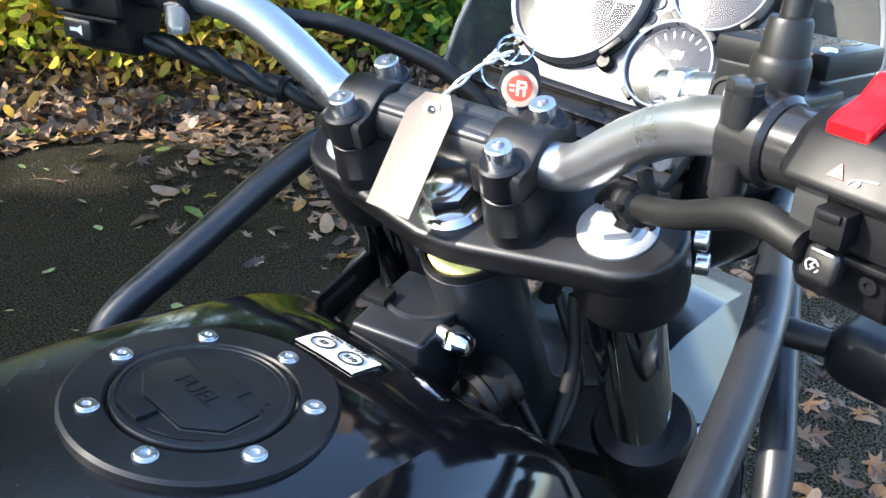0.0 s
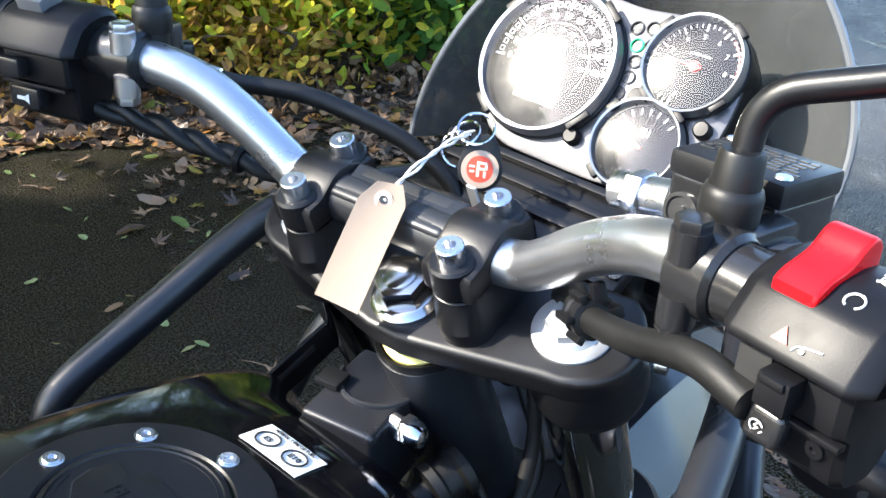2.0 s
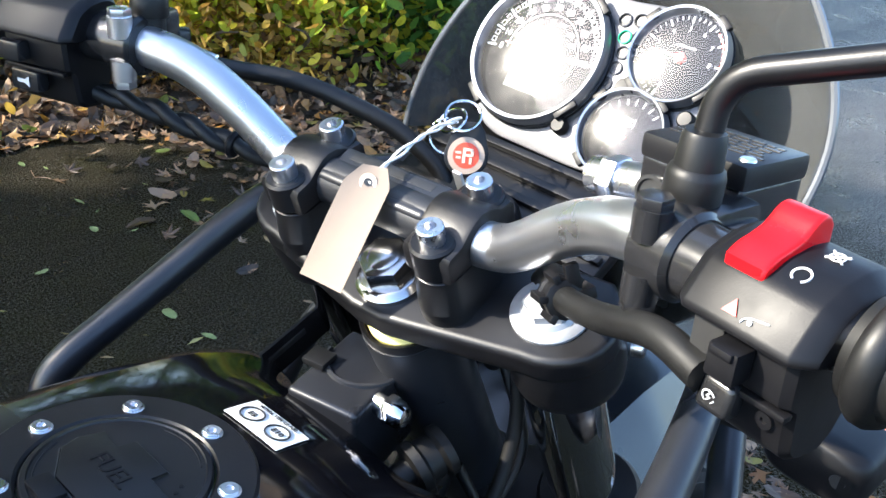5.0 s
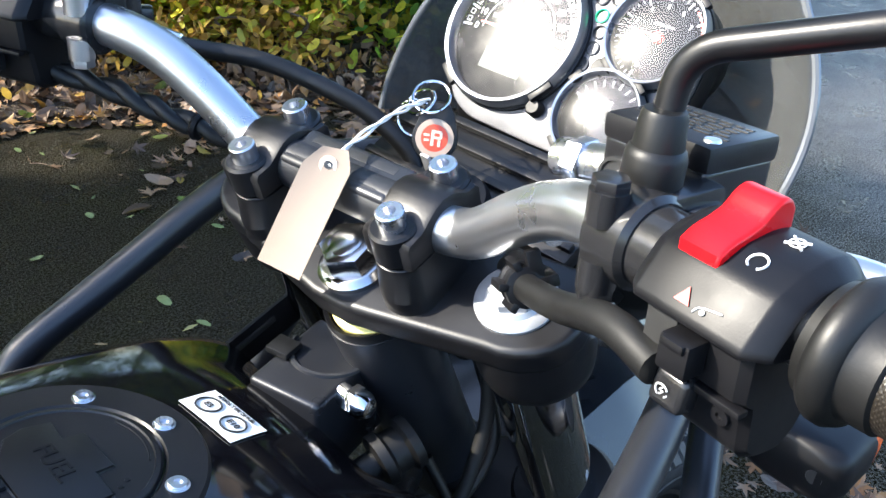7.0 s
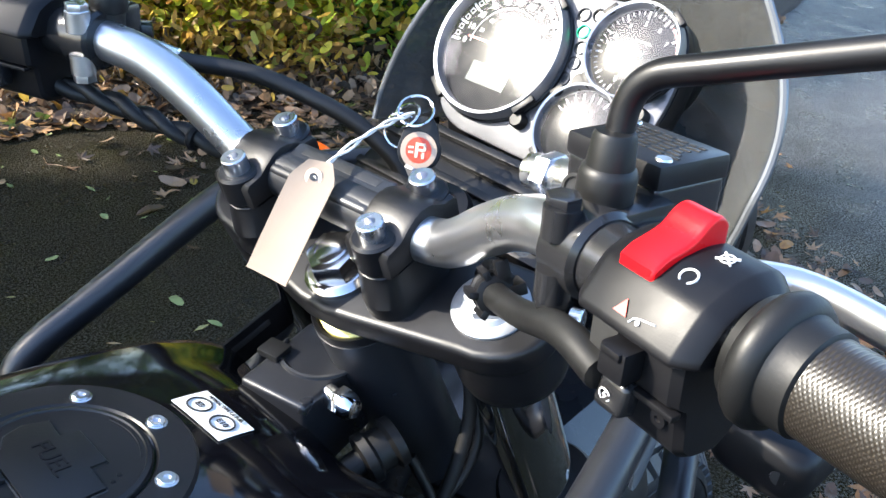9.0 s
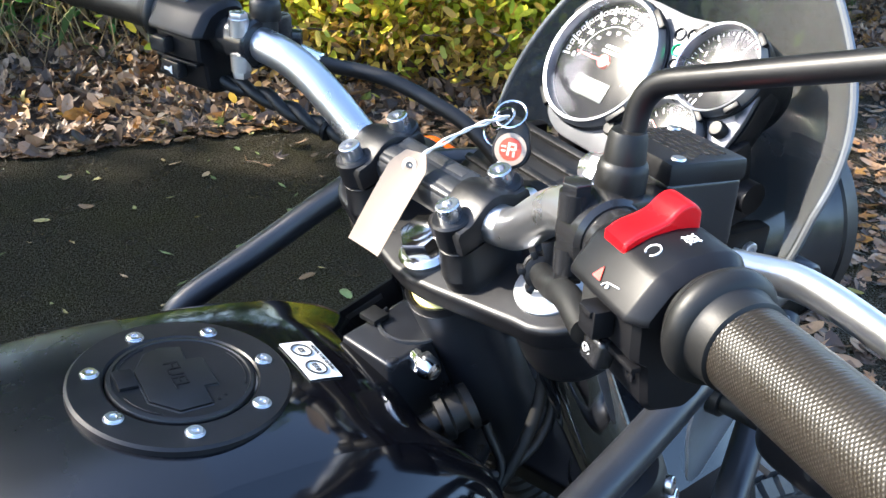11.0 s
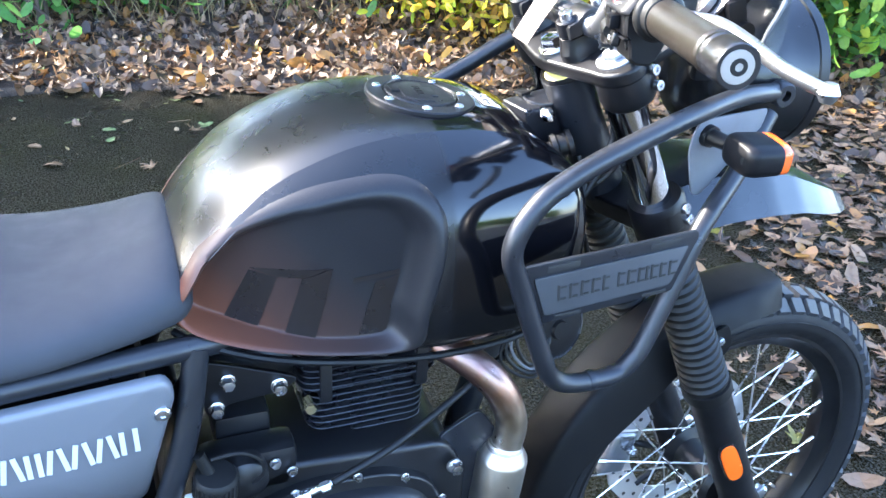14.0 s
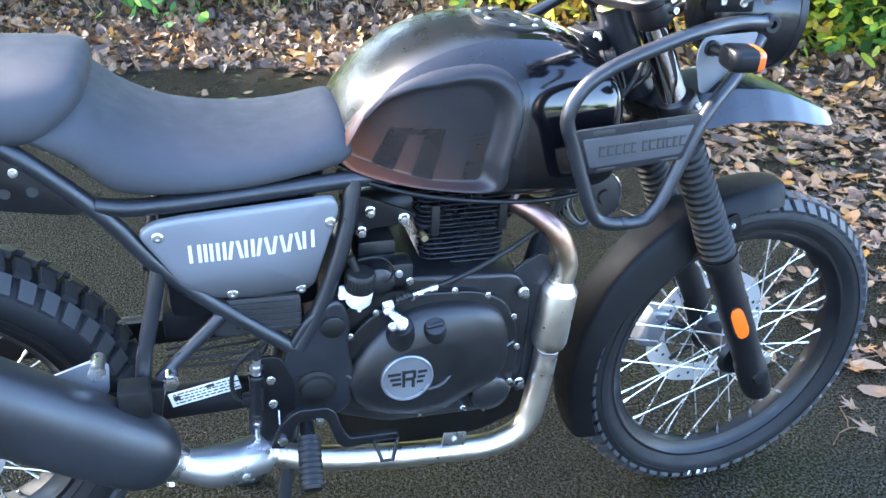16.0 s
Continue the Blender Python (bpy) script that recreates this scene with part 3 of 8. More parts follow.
def build_litter():
    """Drifts of dead leaves along the verge, thinning out on to the asphalt."""
    rng = random.Random(5)
    verts, faces = [], []
    for _ in range(17000):
        x = rng.uniform(-3.2, 5.2)
        d = rng.betavariate(1.3, 1.8) * 2.6 - 0.08
        z = bank_z(x, d) + rng.uniform(0.0, 0.045) * min(1, max(d + 0.1, 0.1) * 3)
        s = rng.uniform(0.018, 0.052)
        kind = rng.choice(("maple", "maple", "oval", "oval"))
        leaf_into(verts, faces, kind, Matrix.Translation((x, edge_y(x) + d, z + 0.01)) @ spin(rng, 0.65) @ Matrix.Scale(s, 4), 0.8, rng)
    from_lists("leaf_litter", verts, faces, "litter", "brown and tan dead leaves lying thick on the verge", "leaves")
    verts, faces = [], []
    for _ in range(2600):
        x = rng.uniform(-0.2, 5.5)
        near = rng.random() ** 1.6
        y = edge_y(x) - near * (0.10 + 2.3 * min(1.0, max(0.0, (x - 1.15) / 0.7)))
        if x < 1.5 and rng.random() < 0.62:
            continue
        if abs(y) < 0.14 and x < 0.85 or rng.random() < thin(x, y):
            continue
        s = rng.uniform(0.014, 0.048)
        leaf_into(verts, faces, rng.choice(("maple", "oval", "oval")), Matrix.Translation((x, y, 0.012)) @ spin(rng, 0.15) @ Matrix.Scale(s, 4), 0.35, rng)
    for _ in range(4300):
        x = 0.86 + 2.4 * rng.random() ** 0.9
        y = -0.35 + (edge_y(x) + 0.35) * rng.random()
        if rng.random() > 0.25 + 0.9 * min(1.0, (x - 0.86) / 0.6) or (x < 1.3 and y > 0.7 and rng.random() < 0.75) or rng.random() < thin(x, y):
            continue
        s = rng.uniform(0.018, 0.052)
        leaf_into(verts, faces, rng.choice(("maple", "maple", "oval")), Matrix.Translation((x, y, 0.014)) @ spin(rng, 0.22) @ Matrix.Scale(s, 4), 0.45, rng)
    from_lists("scattered_leaves", verts, faces, "litter", "loose brown leaves strewn over wet asphalt ahead of the wheel", "leaves")


def build_small_leaves():
    """Slender pale leaves and bits strewn thinly over the dark asphalt."""
    rng = random.Random(17)
    verts, faces = [], []
    for _ in range(160):
        x = rng.uniform(-2.4, 1.3)
        y = edge_y(x) - 0.05 - 1.5 * rng.random() ** 1.4
        if y < 0.6:
            continue
        s = rng.uniform(0.008, 0.032)
        leaf_into(verts, faces, "slim" if rng.random() < 0.6 else "oval", Matrix.Translation((x, y, 0.006)) @ spin(rng, 0.08) @ Matrix.Scale(s, 4), 0.2, rng)
    from_lists("small_leaves", verts, faces, "pale_leaf", "small pale green and yellow leaves on dark asphalt", "leaves")


def build_loose_leaves():
    """Single leaves that stand out on the asphalt."""
    rng = random.Random(11)
    spots = [(-0.18, 2.33, 0.06, "maple"), (-0.35, 2.02, 0.05, "maple"), (-0.58, 2.47, 0.035, "oval"), (-0.4, 2.81, 0.06, "maple"), (0.25, 2.80, 0.05, "maple"),
             (-0.05, 2.75, 0.04, "oval"), (-0.13, 2.60, 0.04, "oval"), (0.82, 0.0, 0.06, "maple"), (0.84, 0.09, 0.045, "maple"), (0.93, 0.12, 0.05, "oval"),
             (0.62, 1.52, 0.028, "oval"), (0.42, 1.15, 0.03, "oval"), (1.0, 1.75, 0.04, "maple"), (-0.72, 2.3, 0.03, "oval"), (-0.9, 2.05, 0.028, "oval"),
             (-0.66, 2.12, 0.04, "oval"), (1.1, 2.1, 0.05, "maple"), (0.8, 2.25, 0.045, "maple"), (1.25, 1.35, 0.045, "maple"), (0.75, 1.05, 0.035, "maple"),
             (-0.95, 0.82, 0.05, "maple"), (-1.2, 1.9, 0.03, "oval"), (-0.3, 1.85, 0.025, "oval"), (0.2, 2.2, 0.03, "oval"), (-0.15, -0.35, 0.03, "oval"),
             (0.9, -0.12, 0.05, "oval"), (1.05, 0.25, 0.055, "maple"), (1.2, -0.05, 0.05, "maple"), (0.75, 0.3, 0.04, "oval"), (0.08, -0.28, 0.05, "maple")]
    for x, y, s, kind in spots:
        verts, faces = [], []
        leaf_into(verts, faces, kind, spin(rng, 0.12) @ Matrix.Scale(s, 4), 0.4, rng)
        if kind == "maple":
            a = rng.uniform(0, 6.283)
            b = len(verts)
            d, w = V(math.cos(a), math.sin(a), 0), V(-math.sin(a), math.cos(a), 0) * 0.0016
            run = [d * (s * q) + w * (14 * q * q * rng.uniform(-1, 1)) + V(0, 0, 0.004) for q in (0.3, 0.9, 1.4, 1.9)]
            for p in run:
                verts += [p - w, p + w, p + V(0, 0, 0.002)]
            for i in range(3):
                for e in range(3):
                    faces.append((b + 3 * i + e, b + 3 * i + (e + 1) % 3, b + 3 * i + 3 + (e + 1) % 3, b + 3 * i + 3 + e))
        low = min(v.z for v in verts)
        me = bpy.data.meshes.new("fallen_leaf")
        me.from_pydata([(v.x, v.y, v.z - low) for v in verts], [], faces)
        me.materials.append(M["litter"])
        ob = new("fallen_leaf", me)
        ob.location = (x * SIZE, y * SIZE, 0.003)
        tagged(ob, "single curled brown leaf lying on wet asphalt", "leaf", "leaves on the asphalt")


def build_shrub(x, y, width, height, leaves, material, rng, size=0.04, label="", shape="oval"):
    base = thing("shrub", (x, y, bank_z(x, y - edge_y(x)) - 0.05), label, "shrub", "shrubs along the verge")
    stems = bmesh.new()
    z0 = base.location.z
    tips = []
    for _ in range(9):
        a = rng.uniform(0, 6.283)
        r = rng.uniform(0.1, 0.5) * width
        foot = V(x + rng.gauss(0, 0.12), y + rng.gauss(0, 0.08), z0)
        top = V(x + r * math.cos(a), y + 0.6 * r * math.sin(a), z0 + height * rng.uniform(0.5, 1.0))
        mid = foot.lerp(top, 0.5) + V(rng.gauss(0, 0.12), rng.gauss(0, 0.1), 0.1)
        line = spline([foot, mid, top], 5)
        stems = join(stems, tube(line, 0.01, 6, radii=[0.014 - 0.011 * k / (len(line) - 1) for k in range(len(line))]))
        tips += line[2:]
    part("branchwork", stems, "bark", base)
    verts, faces = [], []
    clumps = [(V(x + rng.gauss(0, width * 0.33), y + rng.gauss(0, width * 0.16), z0 + height * rng.betavariate(1.4, 1.3)), rng.uniform(0.10, 0.26)) for _ in range(int(9 + width * height * 9))]
    clumps += [(p, 0.12) for p in tips[::2]]
    for _ in range(leaves):
        c, r = rng.choice(clumps)
        p = c + V(rng.gauss(0, r), rng.gauss(0, r), rng.gauss(0, r * 0.8))
        if p.z < z0 + 0.03:
            continue
        leaf_into(verts, faces, shape, Matrix.Translation(p) @ spin(rng, 0.7) @ Matrix.Scale(size * rng.uniform(0.6, 1.25), 4), 0.25, rng)
    from_lists("foliage", verts, faces, material, "", "", "", base)


def build_hedge():
    rng = random.Random(21)
    row = [(-3.6, 4.6, 1.4, 1.3, 1400, "green_leaf"), (-2.2, 4.5, 1.2, 1.0, 1500, "green_leaf"), (-1.0, 4.3, 1.0, 0.75, 1500, "green_leaf"), (0.2, 4.6, 1.0, 0.8, 900, "green_leaf"),
           (1.2, 4.5, 1.0, 1.1, 1500, "green_leaf"), (1.35, 3.50, 0.8, 0.6, 2800, "yellow_leaf"), (1.72, 3.20, 0.9, 0.75, 4300, "yellow_leaf"), (2.15, 2.98, 0.9, 0.85, 4300, "yellow_leaf"), (2.55, 2.80, 0.7, 0.8, 1500, "yellow_leaf"), (2.85, 2.62, 0.7, 0.85, 1900, "green_leaf"), (1.55, 3.05, 0.8, 0.32, 900, "rust_leaf"), (2.05, 2.75, 0.9, 0.34, 1100, "rust_leaf"), (-0.35, 4.05, 0.7, 0.55, 900, "green_leaf"), (0.45, 4.25, 0.9, 0.5, 700, "green_leaf"), (3.25, 2.6, 0.7, 0.8, 1300, "green_leaf"),
           (4.1, 3.1, 1.1, 1.4, 2200, "green_leaf"), (5.2, 3.2, 1.3, 1.5, 2000, "green_leaf"), (6.8, 3.9, 1.6, 1.8, 2000, "green_leaf"), (9.0, 5.0, 2.2, 2.2, 2000, "green_leaf"), (12.0, 6.2, 2.6, 2.4, 2000, "green_leaf")]
    for x, y, w, h, n, mat in row:
        lab = {"yellow_leaf": "shrub of sunlit yellow-green leaves behind the leaf litter", "rust_leaf": "low rust-brown withered growth at the foot of the hedge"}.get(mat, "leafy green shrub rising behind the leaf litter")
        build_shrub(x, y, w, h, n, mat, rng, 0.033 if mat == "yellow_leaf" else 0.028 if mat == "rust_leaf" else 0.045, lab)
    # taller thicket behind
    for k in range(12):
        x = -7.5 + 1.75 * k
        build_shrub(x, edge_y(x) + 4.6 + rng.uniform(-0.2, 0.5), 2.2, 2.1 if x < 5 else 3.0, 1900, "green_leaf", rng, 0.085, "tall dense green thicket behind the verge")
    # broad-leaved weeds at the foot of the hedge
    for x, y, h, n in ((-0.75, 3.75, 0.35, 130), (-0.35, 3.9, 0.45, 150), (0.15, 3.95, 0.35, 110), (1.0, 3.7, 0.35, 90), (2.5, 3.0, 0.45, 150), (3.0, 2.55, 0.4, 130), (3.5, 2.75, 0.5, 170), (2.9, 2.9, 0.5, 150)):
        build_shrub(x, y, 0.5, h, n, "plant_leaf", rng, 0.05, "broad-leaved green weed at the foot of the hedge")
    verts, faces = [], []
    for _ in range(2600):
        x = rng.uniform(-3.0, 4.5)
        d = rng.uniform(0.7, 2.0)
        p = V(x, edge_y(x) + d, bank_z(x, d))
        h = rng.uniform(0.2, 0.75)
        lean = V(rng.gauss(0, 0.45), rng.gauss(0, 0.35), 1) * h
        w = V(rng.gauss(0, 1), rng.gauss(0, 1), 0).normalized() * 0.003
        b = len(verts)
        verts += [p - w, p + w, p + lean * 0.6 + w * 0.6, p + lean + V(lean.x * 0.5, lean.y * 0.5, -0.05), p + lean * 0.6 - w * 0.6]
        faces.append((b, b + 1, b + 2, b + 3, b + 4))
    from_lists("dry_stems", verts, faces, "straw", "dry tan stalks and twigs standing along the verge", "stalks")
    verts, faces = [], []
    for _ in range(2600):
        x = rng.uniform(-3.5, 5.0)
        d = rng.uniform(0.8, 2.2)
        p = V(x, edge_y(x) + d, bank_z(x, d))
        h = rng.uniform(0.08, 0.3)
        lean = V(rng.gauss(0, 0.4), rng.gauss(0, 0.3), 1) * h
        w = V(rng.gauss(0, 1), rng.gauss(0, 1), 0).normalized() * 0.004
        b = len(verts)
        verts += [p - w, p + w, p + lean * 0.6 + w * 0.6, p + lean + V(lean.x * 0.5, lean.y * 0.5, -0.03), p + lean * 0.6 - w * 0.6]
        faces.append((b, b + 1, b + 2, b + 3, b + 4))
    from_lists("grass", verts, faces, "grass", "thin tufts of grass and weeds on the verge", "grass")


def build_tree(x, y, height, spread, leaves, material, rng, size, label, cap=99.0, low=0.28):
    base = thing("tree", (x, y, 0.1), label, "tree", "trees round the road")
    top = V(x + rng.gauss(0, 0.2), y + rng.gauss(0, 0.2), height * 0.8)
    line = spline([V(x, y, 0.0), V(x + rng.gauss(0, 0.1), y, height * 0.4), top], 6)
    bm = tube(line, 0.1, 10, radii=[0.14 - 0.11 * k / (len(line) - 1) for k in range(len(line))])
    clumps = []
    for k in range(16):
        a, h = 2.4 * k + rng.uniform(-0.3, 0.3), low + (0.78 - low) * k / 16
        foot = V(x, y, height * h)
        tip = foot + V(math.cos(a), math.sin(a), rng.uniform(0.3, 0.9)) * spread * rng.uniform(0.55, 1.0)
        mid = foot.lerp(tip, 0.5) + V(0, 0, -0.08 * spread)
        limb = spline([foot, mid, tip], 4)
        bm = join(bm, tube(limb, 0.03, 6, radii=[0.045 - 0.037 * i / (len(limb) - 1) for i in range(len(limb))]))
        clumps += [(q, spread * rng.uniform(0.12, 0.24)) for q in limb[3:]]
    part("trunk", bm, "bark", base)
    verts, faces = [], []
    for _ in range(leaves):
        c, r = rng.choice(clumps)
        p = c + V(rng.gauss(0, r), rng.gauss(0, r), rng.gauss(0, r * 0.8))
        # crown trimmed along the sun's slope to let light past
        if p.z > cap + 1.05 * min(0.0, p.y - y):
            continue
        leaf_into(verts, faces, "oval", Matrix.Translation(p) @ spin(rng, 0.7) @ Matrix.Scale(size * rng.uniform(0.6, 1.25), 4), 0.25, rng)
    from_lists("crown", verts, faces, material, "", "", "", base)


def build_trees():
    """Unseen trees behind the verge, three added to shade the asphalt, and a low row across the road."""
    rng = random.Random(33)
    # three trees added out of view, shaped to shade the road, not the handlebar
    build_tree(-11.0, 8.3, 9.3, 1.6, 8000, "green_leaf", rng, 0.15, "unseen tall tree with thinning yellow-green leaves behind the verge", 10.2)
    build_tree(-9.3, 8.3, 10.6, 2.1, 16000, "green_leaf", random.Random(48), 0.13, "unseen tall tree with thinning yellow-green leaves behind the verge", 9.55)
    build_tree(-7.0, 8.4, 10.0, 1.1, 6500, "green_leaf", random.Random(42), 0.13, "unseen tall tree with a bare lower trunk, added for shade", 8.6, 0.70)
    for x, y, h in ((2.6, 10.8, 14.0), (6.4, 9.9, 13.5), (10.2, 9.0, 12.0)):
        build_tree(x, y, h, 2.7, 9000, "green_leaf", rng, 0.2, "tall dense tree with yellow-green leaves behind the verge")
    for x, y, h in ((-7.2, 16.6, 20.0), (-4.8, 14.2, 17.5), (-1.6, 13.0, 17.0), (1.6, 13.8, 16.5), (5.0, 13.2, 16.0)):
        build_tree(x, y, h, 3.4, 9000, "green_leaf", rng, 0.27, "unseen tall tree with thinning yellow-green leaves behind the verge")
    for k in range(9):
        build_tree(-26 + 6.5 * k, -25 + rng.uniform(-1.5, 1.5), rng.uniform(3.2, 4.2), 2.6, 2200, "green_leaf", rng, 0.26, "low autumn tree across the road")


build_ground()
build_trees()
build_litter()
build_small_leaves()
build_loose_leaves()
build_hedge()

# ---- the motorcycle ----
AXLE_F, AXLE_R = V(0.360, 0.005, 0.331), V(-1.04, 0, 0.40)
RAKE = V(0.435, 0, -0.9004)           # down along the fork
ACROSS = V(0.9004, 0, 0.435)          # forward in the yoke's plane
STEM = V(-0.001, -0.0060, 1.0385)
TURN = Matrix.Translation(STEM) @ Matrix.Rotation(radians(4.2), 4, -RAKE) @ Matrix.Translation(-STEM)
bike = thing("motorcycle", (0, 0, 0), "black and grey adventure motorcycle standing on wet asphalt", "motorcycle")
FORK_Y = 0.081
LOBE = 0.0195           # the fork tubes stand this far ahead of the stem
CLAMP = V(0.0077, 0.0097, 1.0765)     # middle of the bar clamps
LEFT = V(0.0065, 0.0090, -0.002)      # set of the left-hand controls


def steered(name, bm, material, label="", angle=40):
    """A part that turns with the handlebar."""
    ob = part(name, bm, material, bike, label, angle)
    ob.matrix_basis = TURN
    return ob


def sub(name, bm, material, parent, label="", angle=40):
    """A piece of a part, in the part's own frame."""
    ob = part(name, bm, material, None, label, angle)
    ob.parent = parent
    return ob


def fork_at(z, y):
    return V(AXLE_F.x + (AXLE_F.z - z) * 0.483, y, z)


def both(p, s):
    return V(p[0], s * p[1], p[2])


# ---- tank: half width, top, waist and foot along its length ----
TANK = [(-0.022, 0.085, 0.930, 0.860, 0.790), (-0.026, 0.112, 0.952, 0.862, 0.770), (-0.036, 0.126, 0.966, 0.866, 0.762), (-0.06, 0.135, 0.981, 0.868, 0.758), (-0.10, 0.143, 0.992, 0.870, 0.757),
        (-0.15, 0.150, 0.998, 0.872, 0.760), (-0.20, 0.154, 1.001, 0.872, 0.767), (-0.25, 0.154, 0.997, 0.870, 0.776), (-0.30, 0.149, 0.981, 0.866, 0.786),
        (-0.34, 0.140, 0.959, 0.860, 0.796), (-0.375, 0.126, 0.930, 0.854, 0.805), (-0.40, 0.110, 0.900, 0.850, 0.811), (-0.42, 0.090, 0.868, 0.844, 0.818)]
EXP_TOP, EXP_LOW = 2.35, 5.0


def tank_row(x):
    """Half width, top, waist and foot of the tank at x."""
    rows = TANK
    if x >= rows[0][0]:
        return rows[0][1:]
    if x <= rows[-1][0]:
        return rows[-1][1:]
    for i in range(len(rows) - 1):
        a, b = rows[i], rows[i + 1]
        if b[0] <= x <= a[0]:
            t = (a[0] - x) / (a[0] - b[0])
            p, q = rows[max(i - 1, 0)], rows[min(i + 2, len(rows) - 1)]
            out = []
            for k in range(1, 5):
                d0 = (b[k] - p[k]) / ((b[0] - p[0]) or 1) * (b[0] - a[0])
                d1 = (q[k] - a[k]) / ((q[0] - a[0]) or 1) * (b[0] - a[0])
                out.append(a[k] * (2 * t ** 3 - 3 * t * t + 1) + d0 * (t ** 3 - 2 * t * t + t) + b[k] * (3 * t * t - 2 * t ** 3) + d1 * (t ** 3 - t * t))
            return tuple(out)


def tank_side(x, z):
    """Half width of the tank's flank at x, z."""
    w, top, mid, low = tank_row(x)
    if z >= mid:
        k, e = min((z - mid) / (top - mid), 0.999), EXP_TOP
    else:
        k, e = min((mid - z) / (mid - low), 0.999), EXP_LOW
    return w * (1 - k ** e) ** (1 / e)


def tank_top(x, y):
    w, top, mid, low = tank_row(x)
    return mid + (top - mid) * (1 - min(abs(y) / w, 0.999) ** EXP_TOP) ** (1 / EXP_TOP)


CREASE = [(-0.03, 55), (-0.06, 60), (-0.10, 62), (-0.15, 63), (-0.20, 61.5), (-0.25, 59), (-0.30, 56.5), (-0.33, 54), (-0.36, 47.5), (-0.39, 36), (-0.43, 24)]


def crease(x):
    """Degrees up round the section at which the shoulder folds."""
    for (x0, a0), (x1, a1) in zip(CREASE, CREASE[1:]):
        if x1 <= x <= x0:
            return a0 + (a1 - a0) * (x0 - x) / (x0 - x1)
    return CREASE[0][1] if x > CREASE[0][0] else CREASE[-1][1]


def build_tank():
    rings = []
    xs = []
    for a, b in zip(TANK, TANK[1:]):
        xs += [a[0] + (b[0] - a[0]) * k / 4 for k in range(4)]
    xs.append(TANK[-1][0])
    n1, n2, n3 = 16, 28, 40           # points below the crease, over the top, and under
    for x in xs:
        w, top, mid, low = tank_row(x)
        ring = []
        fold = radians(crease(x))
        turns = [fold * k / n1 for k in range(n1)] + [fold + (math.pi - 2 * fold) * k / n2 for k in range(n2)] + [math.pi - fold + fold * k / n1 for k in range(n1)] + [math.pi + math.pi * k / n3 for k in range(n3)]
        for a in turns:
            c, s = math.cos(a), math.sin(a)
            e = EXP_TOP if s >= 0 else EXP_LOW
            h = top - mid if s >= 0 else mid - low
            wing = max(0.0, min(1.0, (abs(math.copysign(abs(c) ** (2 / e), c)) - 0.35) / 0.45))
            wing = wing * wing * (3 - 2 * wing) * max(0.0, min(1.0, (x + 0.16) / 0.12))
            near = min(abs(a - fold), abs(math.pi - fold - a)) if s >= 0 else 9.0
            lift = 0.0040 * max(0.0, 1 - near / 0.40) * min(1.0, max(0.0, (-0.03 - x) / 0.04)) * min(1.0, max(0.0, (x + 0.40) / 0.05))
            px, py, pz = x + 0.026 * wing, (w + lift * 0.8) * math.copysign(abs(c) ** (2 / e), c), mid + (h + lift) * math.copysign(abs(s) ** (2 / e), s)
            if abs(py) > 0.03 and -0.43 < px < -0.15 and pz < 0.98 and knee_share(px, pz) < 0.90:
                py = math.copysign(min(abs(py), knee_floor(px, pz) - 0.010), py)
            ring.append((px, py, pz))
        rings.append(ring)
    tank = part("fuel_tank", loft(rings), "tank_paint", bike, "black fuel tank, glossy in front and satin behind, with a crease along each shoulder", angle=70)
    count = len(rings[0])
    for ed in tank.data.edges:
        a, b = ed.vertices
        if a % count == b % count and a % count in (n1, n1 + n2) and 2 < min(a, b) // count < len(rings) - 6:
            ed.use_edge_sharp = True
    for s in (-1, 1):
        build_knee(tank, s)
        line = [(x, s * (tank_side(x, tank_row(x)[3] + 0.012) - 0.002), tank_row(x)[3] - 0.001) for x in (-0.03, -0.06, -0.1, -0.15, -0.2, -0.25, -0.3, -0.35, -0.4, -0.418)]
        sub("seam", tube(spline(line, 3), 0.004, 8), "black_plastic", tank, "rolled lower seam of the tank")
    build_filler(tank)
    # fuel label on the nose of the tank
    c = V(-0.0775, -0.0045, 0)
    ux, uy = V(0.06, -1, 0).normalized(), V(1, 0.06, 0).normalized()
    def on(a, b, lift=0.0012):
        p = c + ux * a + uy * b
        return (p.x, p.y, tank_top(p.x, p.y) + lift)
    lab = sub("fuel_label", grid(lambda u, v: on((u - 0.5) * 0.037, (v - 0.5) * 0.020), 8, 6, 0.0004), "sticker", tank, "white fuel grade label")
    for k, text in ((-0.0088, "E5"), (0.0088, "E10")):
        p = V(*on(k, -0.001, 0.0016))
        q = V(*on(k + 0.004, -0.001, 0.0016))
        r = V(*on(k, 0.004, 0.0016))
        n = (q - p).cross(r - p)
        m = axes(p, n, q - p)
        bm = tube([m @ V(0.0060 * math.cos(a), 0.0060 * math.sin(a), 0) for a in [2 * math.pi * i / 24 for i in range(24)]], 0.0005, 5, True)
        sub("label_print", join(bm, words(text, 0.0047, m, 0.0002)), "dark_print", lab)
    m = axes(on(0.0, 0.0076, 0.0016), (0.08, 0, 1), ux)
    sub("label_print", words("PETROL TYPE OF FUEL", 0.0026, m, 0.0002), "dark_print", lab)


KNEE = [(-0.419, 0.836), (-0.398, 0.888), (-0.374, 0.917), (-0.350, 0.937), (-0.299, 0.960), (-0.253, 0.969), (-0.216, 0.970), (-0.188, 0.960), (-0.171, 0.938), (-0.168, 0.912), (-0.174, 0.875), (-0.184, 0.835), (-0.197, 0.790), (-0.29, 0.797), (-0.37, 0.814)]


